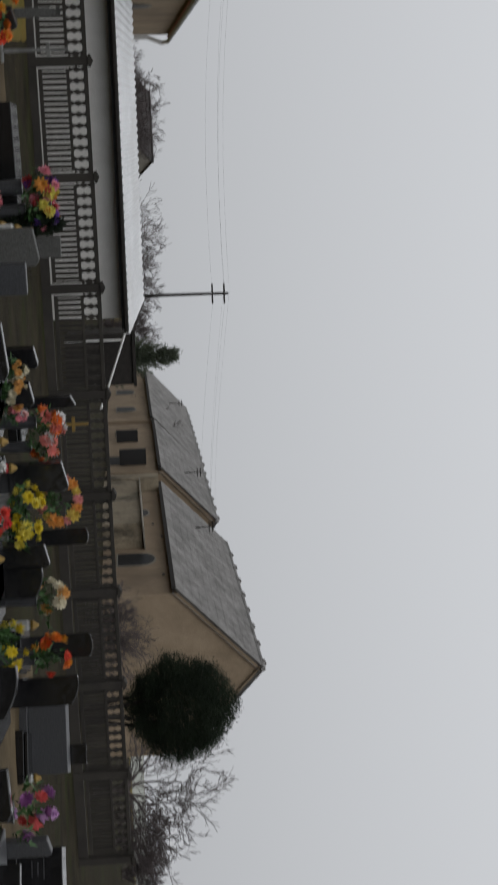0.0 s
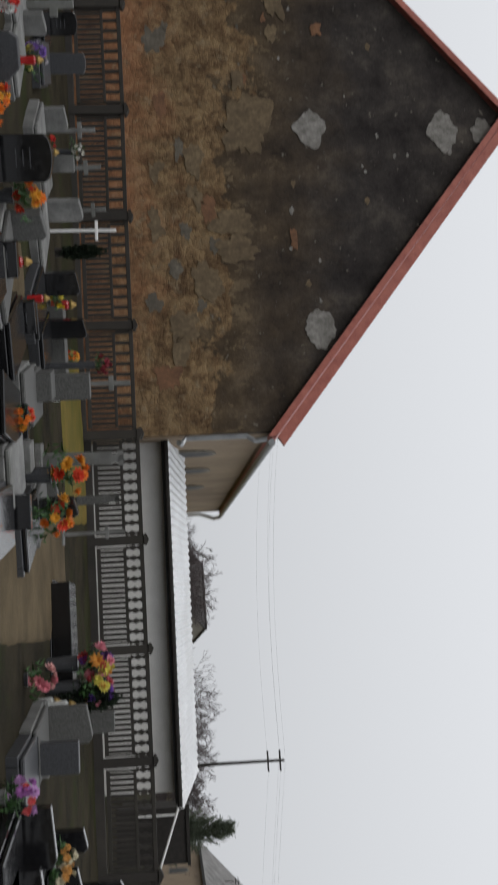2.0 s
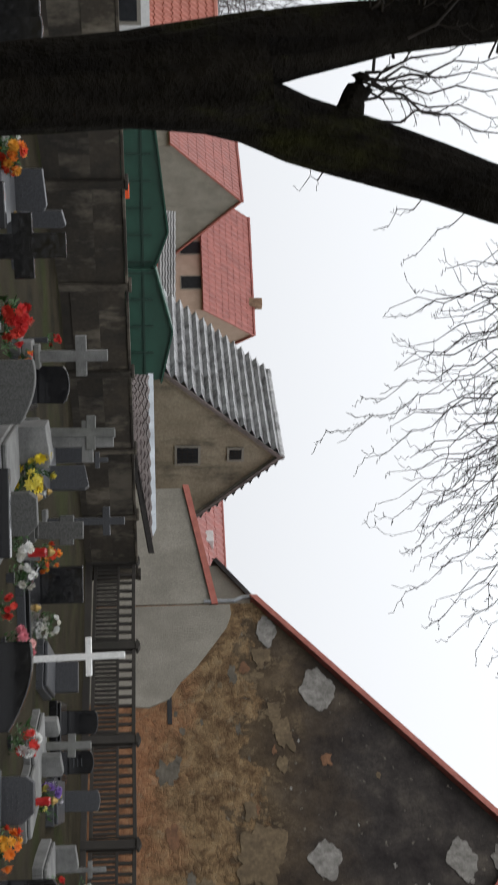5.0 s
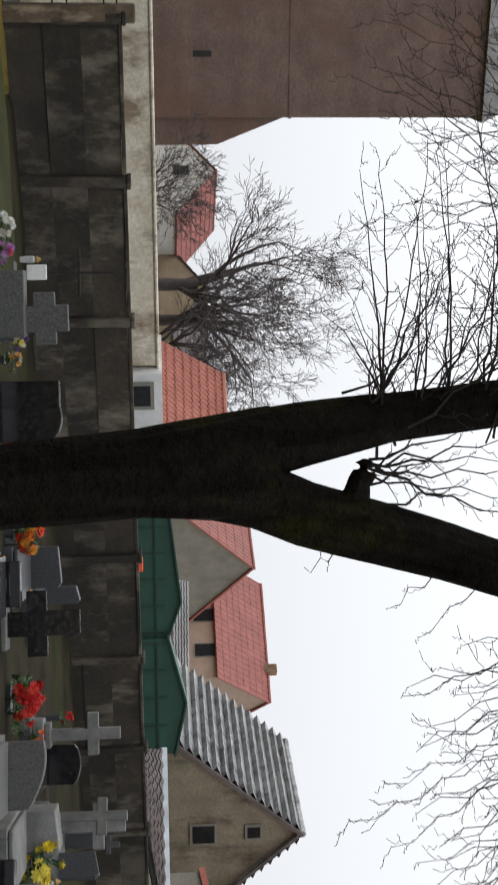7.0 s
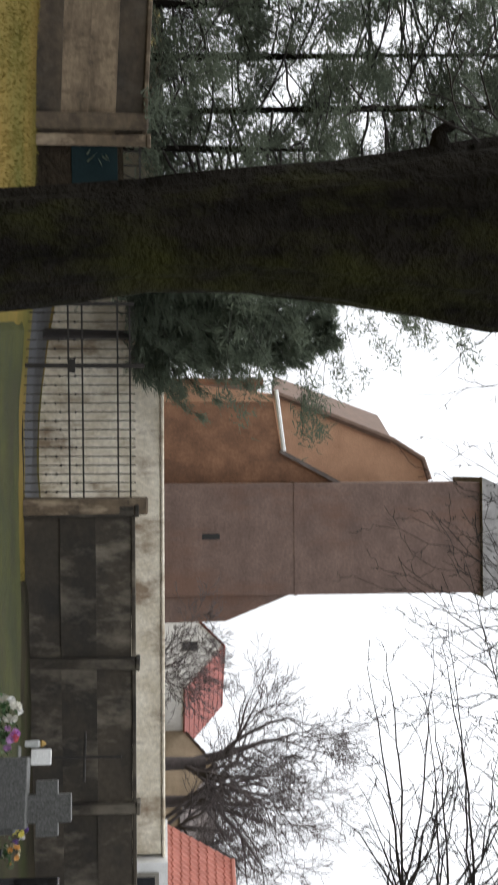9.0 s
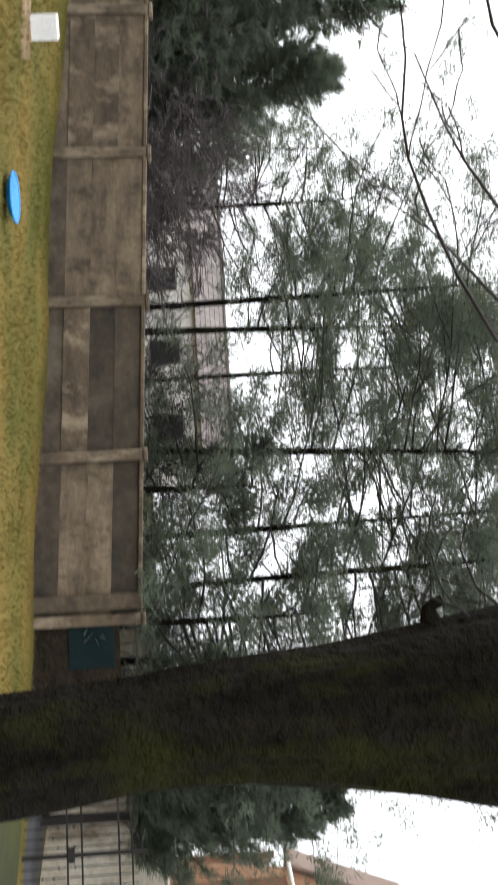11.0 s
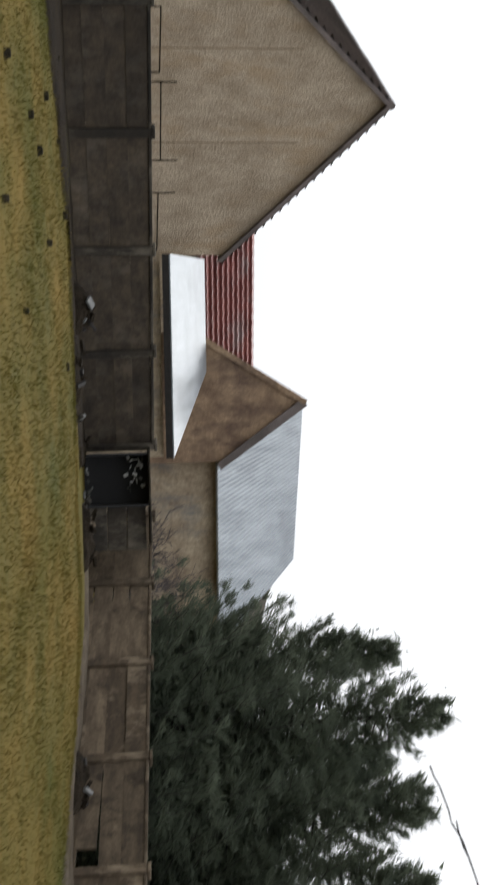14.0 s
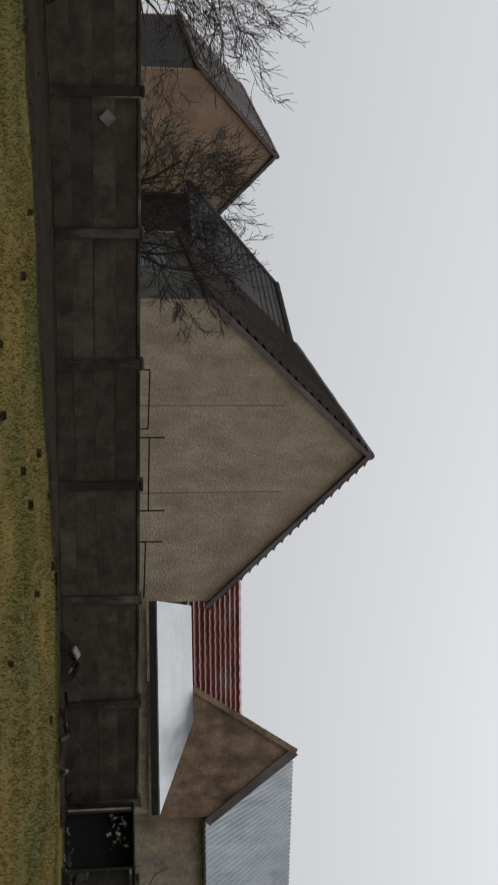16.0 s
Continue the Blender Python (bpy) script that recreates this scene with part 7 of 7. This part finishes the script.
bar = mesh_of("bar", box(bm_new(), -0.007, 0.007, -0.007, 0.007, -0.33, 1.16), M["iron"])
knob = mesh_of("rosette", tube(bm_new(), [(0, 0, -0.02), (0, 0, 0), (0, 0, 0.02)], [0.006, 0.022, 0.006], 6), M["iron"])
for i in range(21):
    x = 0.12 + i * 0.118
    if abs(x - 0.81) < 0.05:
        continue
    part("bar", bar, None, GATE, m=pose(x, 0, 0))
    part("rosette", knob, None, GATE, m=pose(x, -0.01, -0.02 + 0.2 * (i % 2)))
    part("rosette", knob, None, GATE, m=pose(x, -0.01, 0.12 + 0.26 * (i % 2)))
part("lock_box", box(bm_new(), 0.72, 0.90, -0.05, 0.0, 0.30, 0.38), M["iron"], GATE)
GP = solid("gate_post", box(bm_new(), 2.57, 2.78, -0.12, 0.12, -0.6, 1.32, 0.02), M["slab"], "dark square concrete gate post", "gate post", facing(104, 15.73))
M["teal"] = surface("faded_teal_steel", (0.006, 0.013, 0.015), (0.012, 0.022, 0.024), (0.02, 0.022, 0.018), 2, 40, 0.9, 0.2, spec=0.05)
G2 = thing("wicket_gate", "dark rusty wicket gate with a teal panel", "gate", facing(110.25, 15.11))
part("leaf", box(bm_new(), -0.42, 1.05, -0.02, 0.02, -0.2, 1.05), M["mud"], G2)
part("panel", box(bm_new(), -0.36, 0.25, -0.035, -0.022, 0.42, 0.98, 0.004), M["teal"], G2, "faded teal panel")
for i in range(9):
    part("spike", tube(bm_new(), [(-0.38 + i * 0.17, 0, 1.05), (-0.38 + i * 0.17, 0, 1.28)], 0.012, 6), M["iron"], G2)
part("top_rail", box(bm_new(), -0.42, 1.05, -0.012, 0.012, 1.24, 1.265), M["iron"], G2)
GP2 = solid("gate_post", box(bm_new(), -0.66, -0.46, -0.12, 0.12, -0.5, 1.36, 0.02), M["slab_pale"], "pale square concrete gate post", "gate post", facing(110.25, 15.11))

# ---- things on the meadow ----
WB = thing("white_box", "white rusty-edged metal box on bare soil", "box", on_ground(139.0, 13.2, 8))
part("body", box(bm_new(), -0.12, 0.12, -0.12, 0.12, -0.02, 0.31, 0.012), M["whitepaint"], WB)
part("rust_edge", box(bm_new(), -0.124, 0.124, -0.124, 0.124, -0.05, 0.035), M["brick_orange"], WB)
M["straw"] = surface("straw_strewn_soil", (0.13, 0.088, 0.05), (0.27, 0.19, 0.11), (0.08, 0.06, 0.03), 3, 20, 0.95, 0.6, 0.02, spec=0.15)
patch_on_ground("bare_soil", M["straw"], "bare soil worn into the grass", "soil", 137.3, 141.0, 12.5, 13.4, 10, 4, 0.03, 0.25)
M["blue"] = plain("blue_plastic", (0.02, 0.24, 0.62), 0.35)
TUB = thing("blue_basin", "shallow bright blue plastic basin lying in the grass", "basin", on_ground(131.55, 11.9, 0, 0.04) @ Matrix.Rotation(radians(4), 4, "X"))
part("shell", tube(bm_new(), [(0, 0, 0.0), (0, 0, 0.008), (0, 0, 0.05), (0, 0, 0.055), (0, 0, 0.015)], [0.12, 0.185, 0.235, 0.225, 0.175], 28), M["blue"], TUB)
rim_bm = bm_new()
tube(rim_bm, [(0.24 * math.cos(2 * math.pi * k / 28), 0.24 * math.sin(2 * math.pi * k / 28), 0.055) for k in range(29)], 0.012, 6)
part("rim", rim_bm, M["blue"], TUB)


def heap(label, m, w, d, h, seed, material, debris="concrete", n=10):
    """A low heap of earth and rubbish with odd bits in it."""
    rnd = random.Random(seed)
    t = thing("rubbish_heap", label, "heap", m)
    verts, faces, nx, ny = [], [], 16, 10
    for j in range(ny + 1):
        for i in range(nx + 1):
            u, v = i / nx * 2 - 1, j / ny * 2 - 1
            k = max(0, 1 - u * u) * max(0, 1 - v * v)
            verts.append((u * w / 2, v * d / 2, -0.06 + h * k ** 0.6 * (0.8 + 0.5 * noise.noise(Vector((u * 3, v * 3, seed))))))
    for j in range(ny):
        for i in range(nx):
            a = j * (nx + 1) + i
            faces.append((a, a + 1, a + nx + 2, a + nx + 1))
    part("mound", raw_mesh("mound", verts, faces, material), None, t)
    for _ in range(n):
        a, b, c = (rnd.uniform(0.02, 0.10) for _ in range(3))
        part("scrap", box(bm_new(), -a, a, -b * 0.6, b * 0.6, -0.02, 0.02 + c * 0.2, 0.005), M[rnd.choice((debris, "slab", "iron", "mud", "mud"))], t, m=pose(rnd.uniform(-w * 0.36, w * 0.36), rnd.uniform(-d * 0.3, d * 0.1), h * rnd.uniform(0.3, 0.75), rnd.uniform(-40, 40), rnd.uniform(-40, 40), rnd.uniform(0, 180)))
    return t


heap("dark heap of wilted wreaths and rubbish by the fence", on_ground(149.3, 18.3), 1.0, 0.8, 0.35, 1, M["mud"], "concrete", 14)
heap("dark heap of rubbish against the slab fence", on_ground(171.4, 18.9), 0.9, 0.7, 0.42, 2, M["mud"], "concrete", 12)
heap("low muddy heap with wet scraps", on_ground(168.0, 18.2), 1.6, 0.8, 0.22, 3, M["mud"], "concrete", 12)
heap("heap of withered branches in the corner", on_ground(160.5, 20.8), 1.3, 0.8, 0.28, 5, M["mud"], "slab_pale", 12)
heap("dark rubbish heap by the far fence", on_ground(203.0, 17.6), 1.0, 0.8, 0.4, 6, M["mud"], "concrete", 10)
SH = thing("waste_bay", "dark open waste bay in the corner of the fences", "bay", on_ground(163.2, 22.3, 0))
# Back and sides are near-black: the bay's inner shade is in their colour.
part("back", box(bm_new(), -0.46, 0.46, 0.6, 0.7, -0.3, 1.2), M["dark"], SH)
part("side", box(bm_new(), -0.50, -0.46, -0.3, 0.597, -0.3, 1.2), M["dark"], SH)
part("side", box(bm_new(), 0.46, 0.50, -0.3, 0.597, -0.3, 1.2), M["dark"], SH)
part("roof", box(bm_new(), -0.6, 1.2, -0.34, 0.7, 1.203, 1.23), M["slab_dark"], SH, "thin dark roof sheet")
for i in range(4):
    part("board", box(bm_new(), 0.503, 1.3, -0.12 - 0.02 * (i % 2), -0.06, -0.3 + i * 0.36, 0.05 + i * 0.36, 0.01), M["slab_dark"], SH, "dark weathered board")
bay_rnd = random.Random(15)
for i in range(26):
    a, b = bay_rnd.uniform(0.015, 0.05), bay_rnd.uniform(0.01, 0.03)
    part("white_scrap", box(bm_new(), -a, a, -b, b, -0.006, 0.006), M["whitepaint"] if i % 3 else M["concrete"], SH, m=pose(bay_rnd.uniform(-0.42, 0.25), bay_rnd.uniform(0.0, 0.4), bay_rnd.uniform(0.78, 1.12), bay_rnd.uniform(0, 360), bay_rnd.uniform(0, 360), bay_rnd.uniform(0, 360)))
for i in range(30):
    a = bay_rnd.uniform(0.02, 0.09)
    part("litter", box(bm_new(), -a, a, -a * 0.5, a * 0.5, -0.01, 0.02), M[bay_rnd.choice(("mud", "mud", "concrete", "slab_dark", "terrazzo"))], SH, m=pose(bay_rnd.uniform(-0.9, 0.9), bay_rnd.uniform(-0.9, -0.2), bay_rnd.uniform(0.0, 0.12), bay_rnd.uniform(-40, 40), bay_rnd.uniform(-40, 40), bay_rnd.uniform(0, 360)))
BRACE = solid("brace", tube(bm_new(), [sight(159.5, -1.4, 22.5), sight(161.1, 1.36, 22.7)], 0.05, 6), M["slab_pale"], "slanting concrete post leaning on the fence", "post")
# pipe railing behind the far fence
PR = thing("pipe_rail", "thin rusty pipe railing behind the fence", "rail", facing(180, 21.5))
for u0, u1, z0, z1, up0, up1 in ((-1.91, -0.84, 2.57, 2.53, 0.0, 0.0), (-0.68, 0.64, 2.55, 2.52, 0.28, 0.30), (1.20, 2.21, 2.47, 2.43, 0.30, 0.0)):
    part("rail", tube(bm_new(), [(u0, 0, z0), (u1, 0, z1)], 0.014, 6), M["mud"], PR)
    for u, z in ((u0, z0 + up0), (u1, z1 + up1)):
        part("post", tube(bm_new(), [(u, 0, 0.8), (u, 0, z)], 0.016, 6), M["mud"], PR)
MARK = solid("sign_plate", box(bm_new(), -0.09, 0.09, -0.01, 0.01, -0.09, 0.09), M["concrete"], "small pale diamond-shaped plate on the slab fence", "sign", facing(201, 18.12, -0.25 + 1.6, 1.78) @ Matrix.Rotation(radians(45), 4, "Y"))
OR = solid("orange_plate", box(bm_new(), -0.13, 0.13, -0.03, 0.03, 0, 0.1, 0.01), plain("orange_plastic", (0.85, 0.10, 0.02), 0.5), "bright orange plastic box on top of the wall", "box", facing(104, 15.73, 11.1, 1.10))


# ---- grass ----
def grass_blades(label, a0, a1, r0, r1, count, seed, hi, m):
    rnd = np.random.default_rng(seed)
    a = rnd.uniform(a0, a1, count)
    r = np.sqrt(rnd.uniform(r0 * r0, r1 * r1, count))
    verts, faces = [], []
    for k in range(count):
        p = polar(a[k], r[k])
        z = ground_z(p.x, p.y) + 0.035 * noise.noise(Vector((p.x, p.y, 0)) * 0.45) + 0.02 * noise.noise(Vector((p.x, p.y, 0)) * 1.3)
        h = hi * (0.4 + 0.9 * rnd.random()) * (0.7 + 0.8 * max(0, noise.noise(Vector((p.x, p.y, 3)) * 0.8)))
        t, w = rnd.uniform(0, 6.28), 0.006 + 0.006 * rnd.random()
        dx, dy = math.cos(t), math.sin(t)
        lx, ly = rnd.normal(0, 0.5, 2) * h
        i = len(verts)
        verts += [(p.x - dx * w, p.y - dy * w, z - 0.01), (p.x + dx * w, p.y + dy * w, z - 0.01), (p.x + lx, p.y + ly, z + h)]
        faces.append((i, i + 1, i + 2))
    ob = new("grass", raw_mesh("grass", verts, faces, m))
    return tagged(ob, label, "grass", kind="stuff")


grass_blades("short winter grass of the meadow", 104, 202, 7.6, 18.3, 120000, 1, 0.055, M["blade"])
grass_blades("dark weeds and moss tufts between the graves", -22, 92, 8.5, 21.5, 34000, 3, 0.05, M["green_shaded"])
grass_blades("thin grass along the graveyard fence", 17, 29, 17.0, 22.4, 7000, 2, 0.045, M["blade"])


def earth_clods(label, a0, a1, r0, r1, count, seed):
    """Small dark clods and worm casts thrown up in the grass."""
    rnd = random.Random(seed)
    verts, faces = [], []
    for _ in range(count):
        p = polar(rnd.uniform(a0, a1), rnd.uniform(r0, r1))
        z, w, h = ground_z(p.x, p.y), rnd.uniform(0.03, 0.075), rnd.uniform(0.008, 0.025)
        start = len(verts)
        for ring, (k, up) in enumerate(((1.0, -0.03), (0.75, 0.6), (0.3, 1.0))):
            for i in range(8):
                a = math.pi * i / 4
                q = w * k * rnd.uniform(0.75, 1.25)
                verts.append((p.x + q * math.cos(a), p.y + q * math.sin(a), z + (0.045 + h * up if up > 0 else up)))
        for ring in range(2):
            for i in range(8):
                a, b = start + ring * 8 + i, start + ring * 8 + (i + 1) % 8
                faces.append((a, b, b + 8, a + 8))
        faces.append(tuple(start + 16 + i for i in range(8)))
    return tagged(new("earth_clods", raw_mesh("earth_clods", verts, faces, M["soil"])), label, "soil", kind="stuff")


earth_clods("small dark earth clods scattered in the meadow grass", 168, 204, 11, 17.0, 22, 4)
